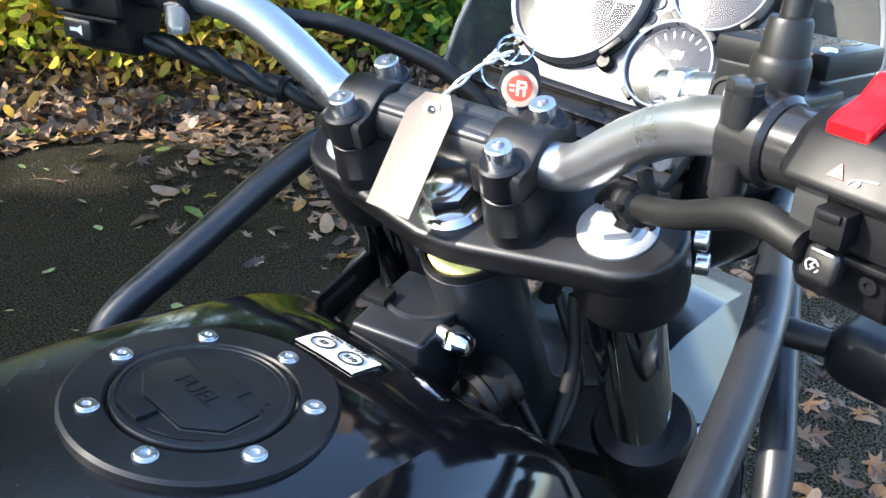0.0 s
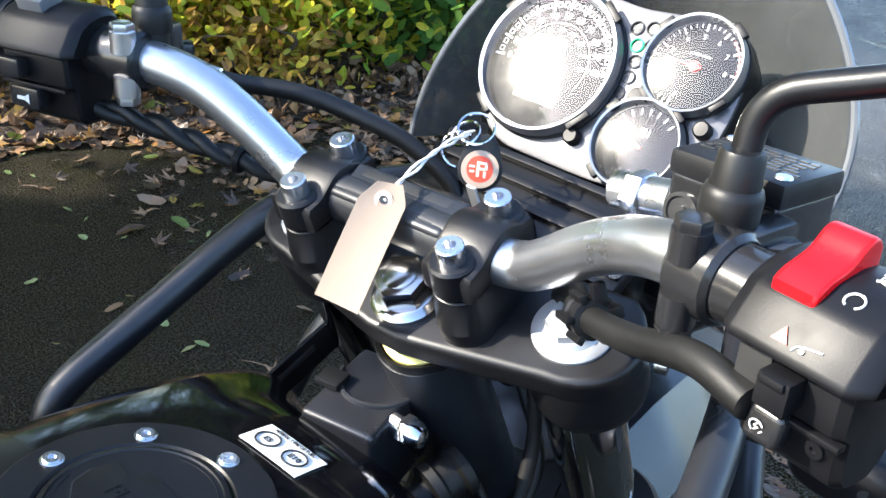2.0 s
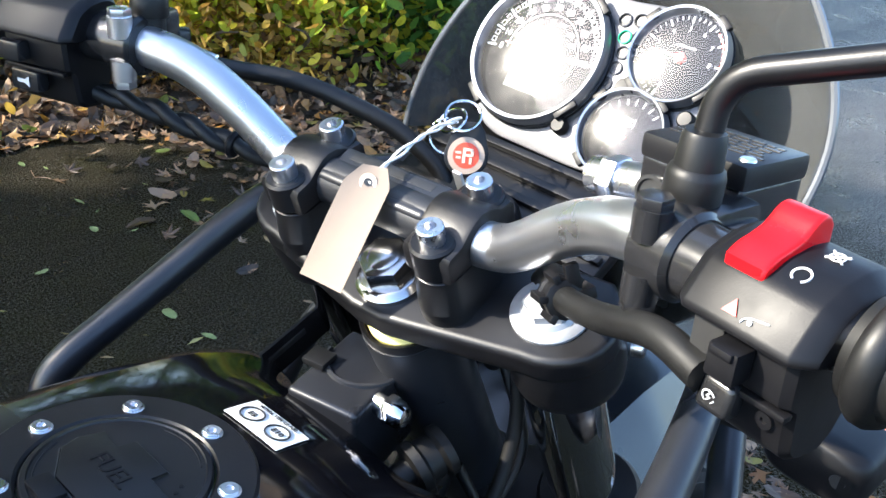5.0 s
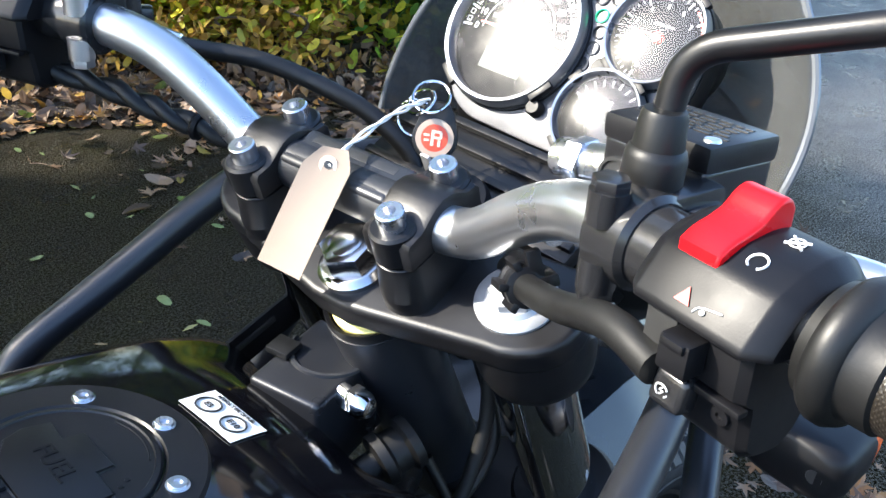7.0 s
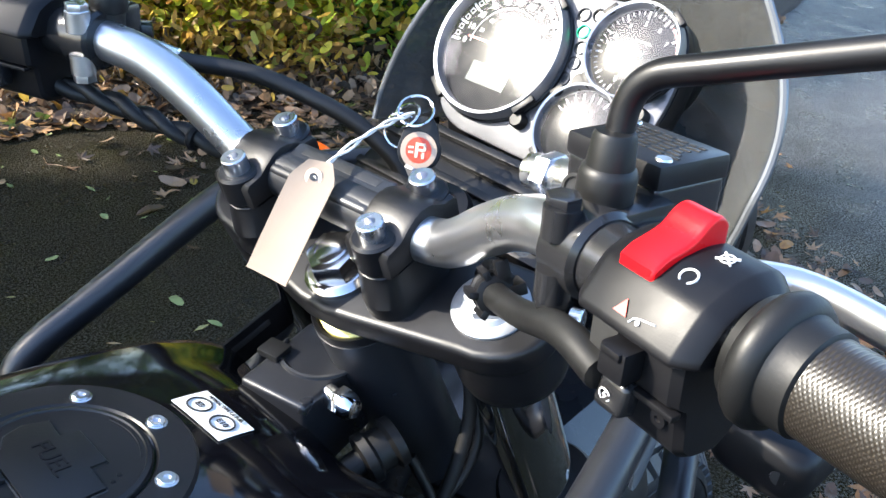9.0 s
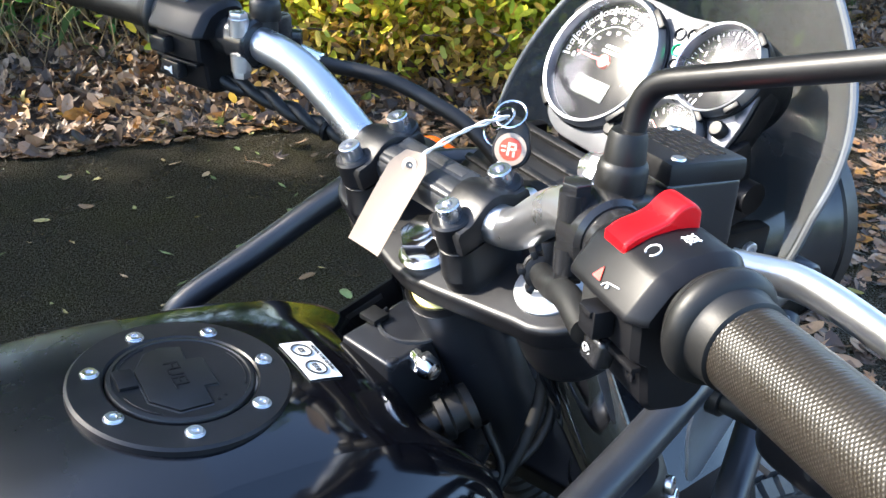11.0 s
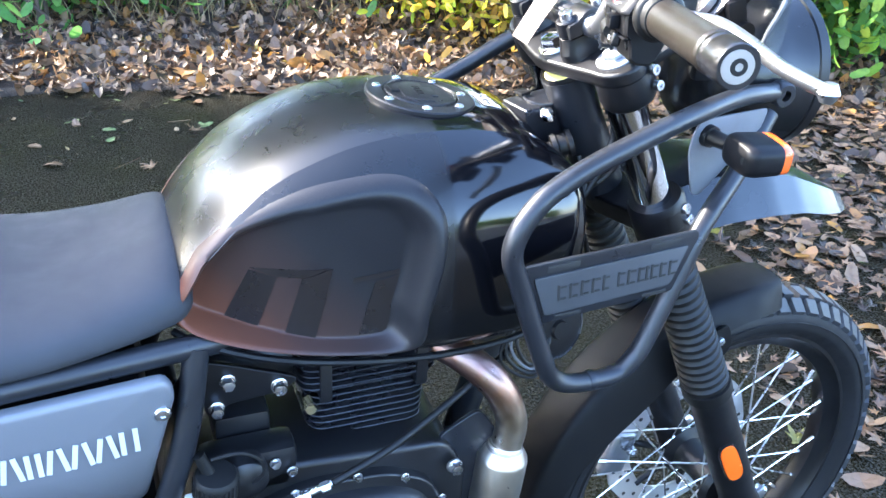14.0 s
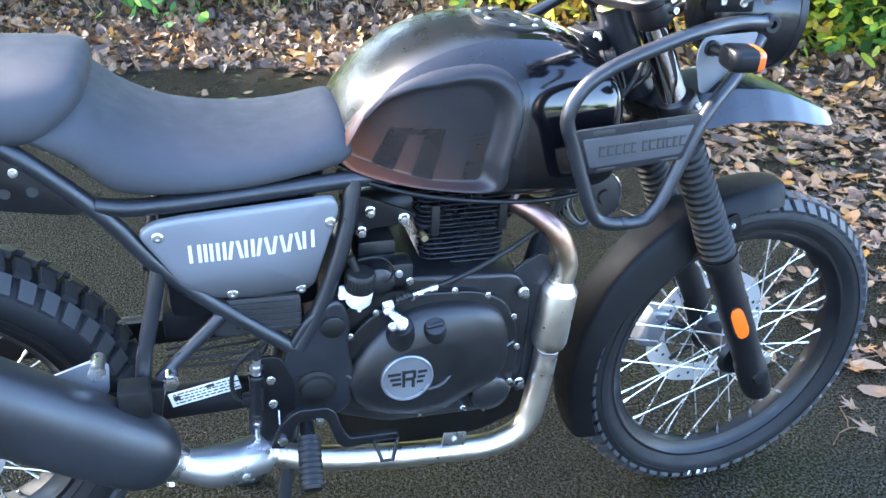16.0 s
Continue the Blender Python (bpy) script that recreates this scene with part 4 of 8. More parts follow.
KNEE_AT = (-0.325, 0.842)             # point within the panel from which its rim is taken


def knee_floor(x, z):
    """The flat floor of the side panel, which lies within the swell of the flank."""
    share = 0.78 - 0.17 * max(0.0, min(1.0, (-0.29 - x) / 0.09))
    return min(tank_side(x, z) + 0.001, share * tank_row(x)[0] + 0.004)


@functools.lru_cache(None)
def knee_edge():
    return tuple((p.x, p.z) for p in spline([(x, 0, z) for x, z in KNEE], 6, True))


def knee_share(x, z):
    """How far out towards the panel's rim a point lies: 0 at its middle, 1 on the rim."""
    cx, cz = KNEE_AT
    dx, dz = x - cx, z - cz
    edge = knee_edge()
    for (xa, za), (xb, zb) in zip(edge, edge[1:] + edge[:1]):
        ax, az, bx, bz = xa - cx, za - cz, xb - cx, zb - cz
        det = dx * (bz - az) - dz * (bx - ax)
        if abs(det) < 1e-9:
            continue
        far = (ax * (bz - az) - az * (bx - ax)) / det
        along = (ax * dz - az * dx) / det
        if far > 0 and -1e-6 <= along <= 1 + 1e-6:
            return 1 / far
    return 9.0


def build_knee(tank, s):
    """Side panel of the tank, sunk within a raised lip, with its faint block graphic."""
    edge = knee_edge()
    cx, cz = KNEE_AT
    sunk = knee_floor

    def at(k, x, z, off, rise):
        xx, zz = cx + (x - cx) * k, cz + (z - cz) * k
        return (xx, s * (sunk(xx, zz) * (1 - rise) + tank_side(xx, zz) * rise + off), zz)

    def skin(levels):
        bm = bmesh.new()
        rows = [[bm.verts.new(at(k, x, z, off, rise)) for x, z in edge] for k, off, rise in levels]
        n = len(edge)
        for a, b in zip(rows, rows[1:]):
            for i in range(n):
                bm.faces.new((a[i], a[(i + 1) % n], b[(i + 1) % n], b[i]))
        bm.faces.new(rows[0])
        bmesh.ops.recalc_face_normals(bm, faces=bm.faces[:])
        return bm
    knee = sub("side_panel", skin([(0.02, 0, 0), (0.2, 0, 0), (0.4, 0, 0), (0.55, 0, 0), (0.68, 0, 0), (0.765, 0, 0), (0.79, 0.0002, 0.02), (0.815, 0.001, 0.12), (0.85, 0.0025, 0.42), (0.885, 0.0040, 0.74), (0.92, 0.0052, 0.95), (0.95, 0.0056, 1), (0.975, 0.0050, 1), (0.99, 0.003, 1), (1.0, -0.001, 1)]), "knee_paint", tank, "satin panel fading from dark grey to rust", 80)

    def patch(corner, name):
        (x0, z0), (x1, z1), (x2, z2), (x3, z3) = corner

        def f(u, v):
            x = (x0 * (1 - u) + x1 * u) * (1 - v) + (x3 * (1 - u) + x2 * u) * v
            z = (z0 * (1 - u) + z1 * u) * (1 - v) + (z3 * (1 - u) + z2 * u) * v
            return (x, s * (sunk(x, z) + 0.0006), z)
        return grid(f, 8, 12, 0.0003)
    # block graphic: three slanting bars joined along their top
    for outline in ([(-0.376, 0.810), (-0.343, 0.808), (-0.322, 0.872), (-0.346, 0.878)], [(-0.318, 0.806), (-0.290, 0.804), (-0.272, 0.882), (-0.300, 0.872)], [(-0.322, 0.8725), (-0.3005, 0.8725), (-0.2735, 0.8825), (-0.345, 0.8805)],
                    [(-0.247, 0.803), (-0.220, 0.801), (-0.206, 0.866), (-0.231, 0.862)], [(-0.2535, 0.8635), (-0.207, 0.8672), (-0.206, 0.8722), (-0.2525, 0.8685)]):
        sub("graphic_bar", patch(outline, ""), "knee_dark", knee)


def build_filler(tank):
    m = axes((-0.149, -0.001, 0.9965), (0.125, 0, 0.992), (1, 0, 0))
    ring = sub("filler_ring", lathe([(0.057, -0.02), (0.057, 0.0010), (0.0555, 0.0024), (0.0400, 0.0030), (0.0388, 0.0018), (0.0385, -0.01)], 64, m), "black_metal", tank, "matt black ring held by seven bolts")
    for k in range(7):
        a = radians(2 + 51.43 * k)
        sub("bolt", join(allen(0.0042, 0.0022, m @ Matrix.Translation((0.0455 * math.cos(a), 0.0455 * math.sin(a), 0.0022))), lathe([(0.0050, 0), (0.0050, 0.0003), (0.0042, 0.0005)], 16, m @ Matrix.Translation((0.0455 * math.cos(a), 0.0455 * math.sin(a), 0.0028)))), "zinc", ring)
    cap = sub("filler_cap", lathe([(0.0376, -0.004), (0.0378, 0.0024), (0.0370, 0.0036), (0.0350, 0.0040), (0.0345, 0.0032), (0.0, 0.0032)], 64, m), "black_metal", tank, "matt black locking fuel cap")
    # flap with a notch towards the front; x right, y forward as the rider reads it
    t = m @ Matrix(((0, 1, 0, 0), (-1, 0, 0, 0), (0, 0, 1, 0), (0, 0, 0, 1)))
    flap = [(-0.0238, 0.0073), (-0.0115, 0.0062), (-0.0105, 0.0147), (0.0141, 0.0147), (0.0141, 0.0073), (0.0290, 0.0065), (0.0300, -0.0100), (0.0180, -0.0215), (-0.0080, -0.0215), (-0.0230, -0.0120), (-0.0260, -0.0030)]
    flap = [(x - 0.002, y) for x, y in flap]
    sub("flap", plate(flap, 0.0014, 0.0004, t @ Matrix.Translation((0, 0, 0.0032))), "black_metal", cap, "lifting flap over the lock")
    sub("flap_groove", tube([t @ V(x * 1.03, y * 1.03, 0.0032) for x, y in flap], 0.0005, 5, True), "dark_print", cap)
    sub("thumb_rest", box(0.016, 0.010, 0.0035, 0.001, t @ Matrix.Translation((-0.006, -0.0275, 0.0035))), "black_plastic", cap)
    sub("lettering", words("FUEL", 0.0115, t @ Matrix.Translation((-0.001, -0.003, 0.0047)), 0.0003), "black_plastic", cap, "embossed lettering")
    for a0, a1 in ((200, 255), (60, 120), (285, 330)):
        sub("ridge", tube([t @ V(0.0325 * math.cos(radians(a)), 0.0325 * math.sin(radians(a)), 0.0033) for a in range(a0, a1, 5)], 0.0004, 5), "black_plastic", cap)
    for a in (5, 15, 25):
        sub("stud", lathe([(0.0012, 0), (0.001, 0.0005), (0, 0.0006)], 8, t @ Matrix.Translation((0.0265 * math.cos(radians(a + 10)), 0.0265 * math.sin(radians(a + 10)), 0.0032))), "black_plastic", cap)


# ---- wheels ----


def build_wheel(name, axle, ro, rw, rr, steer, blocks):
    m = axes(axle, (0, 1, 0), (1, 0, 0))
    make = steered if steer else (lambda n, b, mat, lab="", angle=40: part(n, b, mat, bike, lab, angle))
    prof = []
    for k in range(25):
        a = math.pi * (k / 24 - 0.5) * 1.2
        h = (ro - rr) * 0.5
        prof.append((ro - 0.008 - h + h * math.cos(a), rw * math.sin(a) * 0.97))
    prof = [(rr - 0.002, -rw * 0.55)] + prof + [(rr - 0.002, rw * 0.55)]
    tyre = make("tyre", lathe(prof, 96, m, close=False), "tyre", "black knobbly dual-sport tyre on the %s wheel" % name)
    # tread: rows of blocks across the crown
    rows = ((-0.54, 0.165, 0.72), (-0.18, 0.150, 0.66), (0.18, 0.150, 0.66), (0.54, 0.165, 0.72))
    step = 2 * math.pi / blocks
    h = (ro - rr) * 0.5
    for r, (lat, half, length) in enumerate(rows):
        bm = bmesh.new()
        vs = []
        for du in (-0.5, 0.5):
            for dl in (-1, 1):
                for top in (0, 1):
                    q = lat + dl * half * (0.9 if top else 1.0)
                    a = q * math.pi * 0.5
                    rad = ro - 0.008 - h + (h + (0.0115 if top else -0.003)) * math.cos(a)
                    z = (rw + (0.004 if top else 0)) * math.sin(a) * 0.97
                    skew = 0.10 * dl * (1 if lat > 0 else -1)
                    ang = (du * length * (0.9 if top else 1.0) + skew) * step + (0.5 * step if r in (1, 2) else 0) + (0.25 * step if lat > 0 else 0)
                    vs.append(bm.verts.new((rad * math.cos(ang), rad * math.sin(ang), z)))
        for f in ((0, 2, 3, 1), (4, 5, 7, 6), (0, 1, 5, 4), (2, 6, 7, 3), (1, 3, 7, 5), (0, 4, 6, 2)):
            bm.faces.new([vs[i] for i in f])
        bmesh.ops.recalc_face_normals(bm, faces=bm.faces[:])
        first = sub("tread_block", bm, "tread", tyre, "", 20)
        first.matrix_basis = m
        for k in range(1, blocks):
            c = new("tread_block", first.data)
            c.parent = tyre
            c.matrix_basis = m @ Matrix.Rotation(step * k, 4, "Z")
    # side wall ribs and raised bars of lettering
    for s in (-1, 1):
        for rad, off in ((rr + 0.012, 0.80), (rr + 0.030, 0.985)):
            sub("sidewall_rib", tube([m @ V(rad * math.cos(2 * math.pi * k / 72), rad * math.sin(2 * math.pi * k / 72), s * rw * off) for k in range(72)], 0.0012, 5, True), "tyre", tyre)
    if steer:
        for k, a in enumerate((-1.74, -1.66, -1.60)):
            q = m @ axes(((rr + 0.036) * math.cos(a), -(rr + 0.036) * math.sin(a), -rw * 0.985), (0, 0, -1), (math.cos(a), -math.sin(a), 0))
            sub("chalk_mark", box(0.012, 0.004 + 0.003 * (k % 2), 0.0014, 0.0003, q), "white_print", tyre, "white chalk mark")
    w2 = rw * 0.60
    rim = lathe([(rr + 0.004, w2 + 0.002), (rr - 0.003, w2 + 0.002), (rr - 0.006, w2 - 0.002), (rr - 0.010, w2 * 0.72), (rr - 0.024, w2 * 0.5), (rr - 0.027, 0), (rr - 0.024, -w2 * 0.5), (rr - 0.010, -w2 * 0.72), (rr - 0.006, -w2 + 0.002), (rr - 0.003, -w2 - 0.002), (rr + 0.004, -w2 - 0.002), (rr - 0.004, 0), (rr + 0.004, w2 + 0.002)], 96, m, close=False)
    wheel = make("wheel_rim", rim, "black_metal", "black wheel rim laced with bright spokes")
    hub = lathe([(0.016, -0.058), (0.036, -0.056), (0.043, -0.048), (0.043, -0.042), (0.028, -0.034), (0.025, 0), (0.028, 0.034), (0.043, 0.042), (0.043, 0.048), (0.036, 0.056), (0.016, 0.058)], 32, m)
    sub("hub", hub, "black_metal", wheel)
    for k in range(36):
        side = 1 if k % 2 else -1
        cross = 1 if (k // 2) % 2 else -1
        a = 2 * math.pi * k / 36 + 0.04
        b = a - cross * 1.15
        p = m @ V((rr - 0.026) * math.cos(a), (rr - 0.026) * math.sin(a), side * 0.007)
        q = m @ V(0.041 * math.cos(b), 0.041 * math.sin(b), side * 0.045)
        sub("spoke", join(rod(q, p, 0.0015, seg=6), rod(p.lerp(q, 0.075), p, 0.0026, 0.0030, seg=6)), "zinc", wheel)
    z = 0.062 if name == "front" else -0.066
    rd = 0.135 if name == "front" else 0.11
    disc = bmesh.new()
    n, inner = 72, rd - 0.042
    ring = []
    for r in (inner, rd):
        for zz in (-0.0018, 0.0018):
            ring.append([disc.verts.new(m @ V(r * (1 + (0.012 * math.cos(9 * 2 * math.pi * k / n) if r == rd else 0.03 * math.cos(6 * 2 * math.pi * k / n))) * math.cos(2 * math.pi * k / n), r * math.sin(2 * math.pi * k / n) * (1 + (0.012 * math.cos(9 * 2 * math.pi * k / n) if r == rd else 0)), z + zz)) for k in range(n)])
    for a, b in ((0, 1), (1, 3), (3, 2), (2, 0)):
        for k in range(n):
            disc.faces.new((ring[a][k], ring[a][(k + 1) % n], ring[b][(k + 1) % n], ring[b][k]))
    bmesh.ops.recalc_face_normals(disc, faces=disc.faces[:])
    d = sub("brake_disc", disc, "steel", wheel, "drilled steel brake disc")
    holes = [lathe([(0.0036, 0), (0.0036, 0.005)], 8, m @ Matrix.Translation(((inner + 0.012 + 0.0095 * (k % 3)) * math.cos(2 * math.pi * k / 36), (inner + 0.012 + 0.0095 * (k % 3)) * math.sin(2 * math.pi * k / 36), z - 0.0025))) for k in range(36)]
    sub("disc_holes", join(*holes), "dark_print", wheel)["kind"] = "stuff"
    for k in range(6):
        a = 2 * math.pi * k / 6
        sub("disc_carrier", rod(m @ V(0.03 * math.cos(a), 0.03 * math.sin(a), z * 0.9), m @ V((inner + 0.006) * math.cos(a + 0.3), (inner + 0.006) * math.sin(a + 0.3), z), 0.006, seg=8), "black_metal", wheel)
    return m


def build_fork():
    for s in (-1, 1):
        y = -0.0055 + s * FORK_Y
        gt, gb, end = fork_at(0.812, y), fork_at(0.60, y), fork_at(0.275, y)
        steered("fork_tube", rod(fork_at(1.040, y), fork_at(0.78, y), 0.0205, seg=48), "fork_tube", "dark polished fork tube")
        ax = gb - gt
        L = ax.length
        prof = [(0.021, -0.004), (0.026, 0.0)]
        n = 17
        for k in range(n):
            z = L * (k + 0.5) / n
            r = 0.0255 + 0.0055 * k / n
            prof += [(r - 0.003, z - L * 0.45 / n), (r + 0.001, z - L * 0.2 / n), (r + 0.001, z + L * 0.2 / n), (r - 0.003, z + L * 0.45 / n)]
        prof += [(0.033, L), (0.033, L + 0.018), (0.029, L + 0.02)]
        steered("fork_gaiter", lathe(prof, 36, axes(gt, ax)), "rubber", "ribbed black rubber fork gaiter")
        d = end - gb
        l2 = d.length
        leg = steered("fork_slider", lathe([(0.0285, 0.01), (0.0285, l2 * 0.55), (0.0275, l2 * 0.6), (0.0275, l2 * 0.74), (0.030, l2 * 0.78), (0.030, l2 * 0.94), (0.026, l2), (0.0, l2)], 36, axes(gb, d)), "black_metal", "matt black lower fork leg")
        sub("pinch_clamp", join(box(0.020, 0.014, 0.022, 0.003, axes(fork_at(0.345, y) + V(0.028, s * 0.006, 0.008), -RAKE, (1, 0, 0))), allen(0.006, 0.006, axes(fork_at(0.345, y) + V(0.036, s * 0.006, 0.012), (1, s * 0.3, 0.3)))), "zinc", leg, "bright axle pinch bolt")
        # amber reflector on the side of the leg
        c = fork_at(0.466, y) + V(-0.012, s * 0.0275, 0)
        m = axes(c, (-0.12, s, 0.05), -RAKE)
        pts = [(0.034 * math.copysign(abs(math.cos(a)) ** 0.55, math.cos(a)), 0.0130 * math.copysign(abs(math.sin(a)) ** 0.8, math.sin(a))) for a in [2 * math.pi * k / 28 for k in range(28)]]
        refl = sub("reflector", plate([(x * 1.1, q * 1.15) for x, q in pts], 0.004, 0.001, m), "black_plastic", leg, "amber side reflector in a black holder")
        sub("lens", plate(pts, 0.006, 0.002, m), "orange_lens", refl, "amber lens")
    # axle and brake caliper on the far side
    steered("axle", rod(AXLE_F + V(0, -0.118, 0), AXLE_F + V(0, 0.118, 0), 0.011, seg=20), "zinc", "bright axle")
    for s in (-1, 1):
        steered("axle_nut", hexagon(0.0165, 0.012, axes(AXLE_F + V(0, s * 0.112, 0), (0, s, 0))), "black_metal")
    cal = steered("brake_caliper", box(0.085, 0.05, 0.05, 0.012, axes(AXLE_F + V(-0.125, 0.075, 0.02), (0, 1, 0), (0.3, 0, 1)), 3), "badge_grey", "grey brake caliper gripping the disc")
    sub("caliper_bolt", allen(0.008, 0.008, axes(AXLE_F + V(-0.11, 0.045, 0.03), (0, -1, 0))), "zinc", cal)


def build_yokes():
    def at(a, y, n=0.0):
        return STEM + ACROSS * a + V(0, y, 0) - RAKE * n
    m = Matrix((ACROSS, V(0, 1, 0), -RAKE)).transposed().to_4x4()
    m.translation = STEM
    pts = [(0.030, -0.028), (0.030, 0.028), (0.046, 0.062)]
    pts += [(LOBE + (0.033 if d < 90 else 0.0278) * math.cos(radians(d)), FORK_Y + 0.0325 * math.sin(radians(d))) for d in range(30, 181, 15)]
    pts += [(-0.0140, 0.054), (-0.0203, 0.024), (-0.0230, 0.009)]
    left = [(0.030, 0.0)] + pts[1:]
    outline = left + [(x, -y) for x, y in left[:0:-1]]
    yoke = steered("upper_yoke", plate(outline, 0.0165, 0.004, m @ Matrix.Translation((0, 0, -0.0145)), 3), "black_metal", "matt black cast upper fork yoke")
    for s in (-1, 1):
        mm = m @ Matrix.Translation((LOBE, s * FORK_Y, 0))
        sub("fork_clamp", lathe([(0.0285, -0.006), (0.0292, -0.016), (0.0288, -0.036), (0.0275, -0.043), (0.0250, -0.046), (0.0205, -0.047)], 40, mm @ Matrix.Translation((0.002, s * 0.0025, 0))), "black_metal", yoke)
        cap = sub("fork_cap", join(lathe([(0.0190, 0.0015), (0.0190, 0.0034), (0.0182, 0.0042), (0.0138, 0.0046), (0.0120, 0.0066), (0.0, 0.0066)], 40, mm), hexagon(0.0118, 0.0062, mm @ Matrix.Translation((0, 0, 0.0046)), 0.0016)), "white_alloy", yoke, "pale alloy fork cap bolt")
        for k in (0.0, -0.024):
            sub("clamp_bolt", join(allen(0.0055, 0.006, axes(at(LOBE + 0.020, s * (FORK_Y + 0.0285), -0.012 + k * 0.75), (0.25, s, 0.1)))), "zinc", yoke, "bright yoke pinch bolt")
        # risers grow out of the plate
        tilt = Matrix(((0.94, 0, -0.33, 0), (0, 1, 0, 0), (0.33, 0, 0.94, 0), (0, 0, 0, 1)))
        head = Matrix.Translation((CLAMP.x - 0.0015, s * 0.0485 + CLAMP.y, CLAMP.z)) @ tilt
        foot = m @ Matrix.Translation((0.0110, s * 0.0485 + 0.0120, 0.0))
        def ring(q, z, half, r):
            return [q @ V(math.copysign(half, math.cos(t)) + r * math.cos(t), r * 1.12 * math.sin(t), z) for t in [2 * math.pi * (i + 0.5) / 32 for i in range(32)]]
        rings = [ring(foot, -0.002, 0.0110, 0.0145), ring(foot, 0.001, 0.0112, 0.0132), ring(foot, 0.004, 0.0118, 0.0122), ring(foot, 0.010, 0.0125, 0.0117), ring(head, -0.0125, 0.0178, 0.0112), ring(head, -0.0105, 0.0178, 0.0112), ring(head, -0.0100, 0.0178, 0.0104)]
        steered("riser", loft(rings), "black_metal", "black handlebar riser standing on the yoke", 30)
    # steering nut
    nut = steered("stem_nut", join(lathe([(0.0185, 0.0), (0.0185, 0.003), (0.016, 0.0055), (0.0145, 0.0060), (0.0, 0.0060)], 40, m @ Matrix.Translation((0, 0, 0.0015))), hexagon(0.0142, 0.014, m @ Matrix.Translation((0, 0, 0.004)), 0.0022), lathe([(0.0085, 0), (0.0085, 0.0185), (0.007, 0.019), (0.0, 0.019)], 24, m)), "dark_chrome", "chromed hexagon steering stem nut")
    # collar with a yellow seal under the yoke, then the head tube
    steered("seal", lathe([(0.0212, -0.029), (0.0212, -0.0262), (0.0185, -0.0245), (0.010, -0.0240)], 40, m), "yellow", "yellow bearing seal under the yoke")
    steered("bearing_cover", lathe([(0.019, -0.046), (0.0215, -0.043), (0.0215, -0.036), (0.0250, -0.034), (0.0255, -0.0255), (0.0248, -0.0240), (0.0228, -0.0250), (0.0218, -0.030)], 40, m), "black_metal", "black bearing cup under the yoke")
    low = m @ Matrix.Translation((0, 0, -0.212))
    lower = steered("lower_yoke", plate([(x * 0.95, y) for x, y in outline], 0.03, 0.004, low, 3), "black_metal", "black lower fork yoke")
    for s in (-1, 1):
        sub("fork_clamp", lathe([(0.030, -0.018), (0.032, -0.012), (0.032, 0.030), (0.029, 0.036), (0.021, 0.036)], 36, low @ Matrix.Translation((LOBE, s * FORK_Y, 0))), "black_metal", lower)
        for k in (0.006, 0.022):
            sub("clamp_bolt", allen(0.006, 0.006, low @ axes((LOBE + 0.016, s * (FORK_Y + 0.026), k), (0.5, s, 0))), "zinc", lower, "bright pinch bolt")


BAR = [(0.000, 0.0, 1.0745), (0.000, 0.054, 1.0745), (0.003, 0.070, 1.0750), (0.001, 0.082, 1.082), (-0.006, 0.103, 1.100), (-0.013, 0.122, 1.113), (-0.022, 0.142, 1.1215), (-0.036, 0.178, 1.127), (-0.056, 0.237, 1.130), (-0.0765, 0.306, 1.1315), (-0.097, 0.372, 1.133)]
OUT = (V(*BAR[9]) - V(*BAR[8])).normalized()      # along the left grip, outwards


def bar_frame(s, k, roll=0.0):
    """A frame on the straight grip run: z outwards, x up; k metres out from the run's start."""
    o = both(OUT, s)
    p = both(BAR[8], s) + o * k
    m = axes(p, o, (0, 0, 1))
    return m @ Matrix.Rotation(radians(roll), 4, "Z")


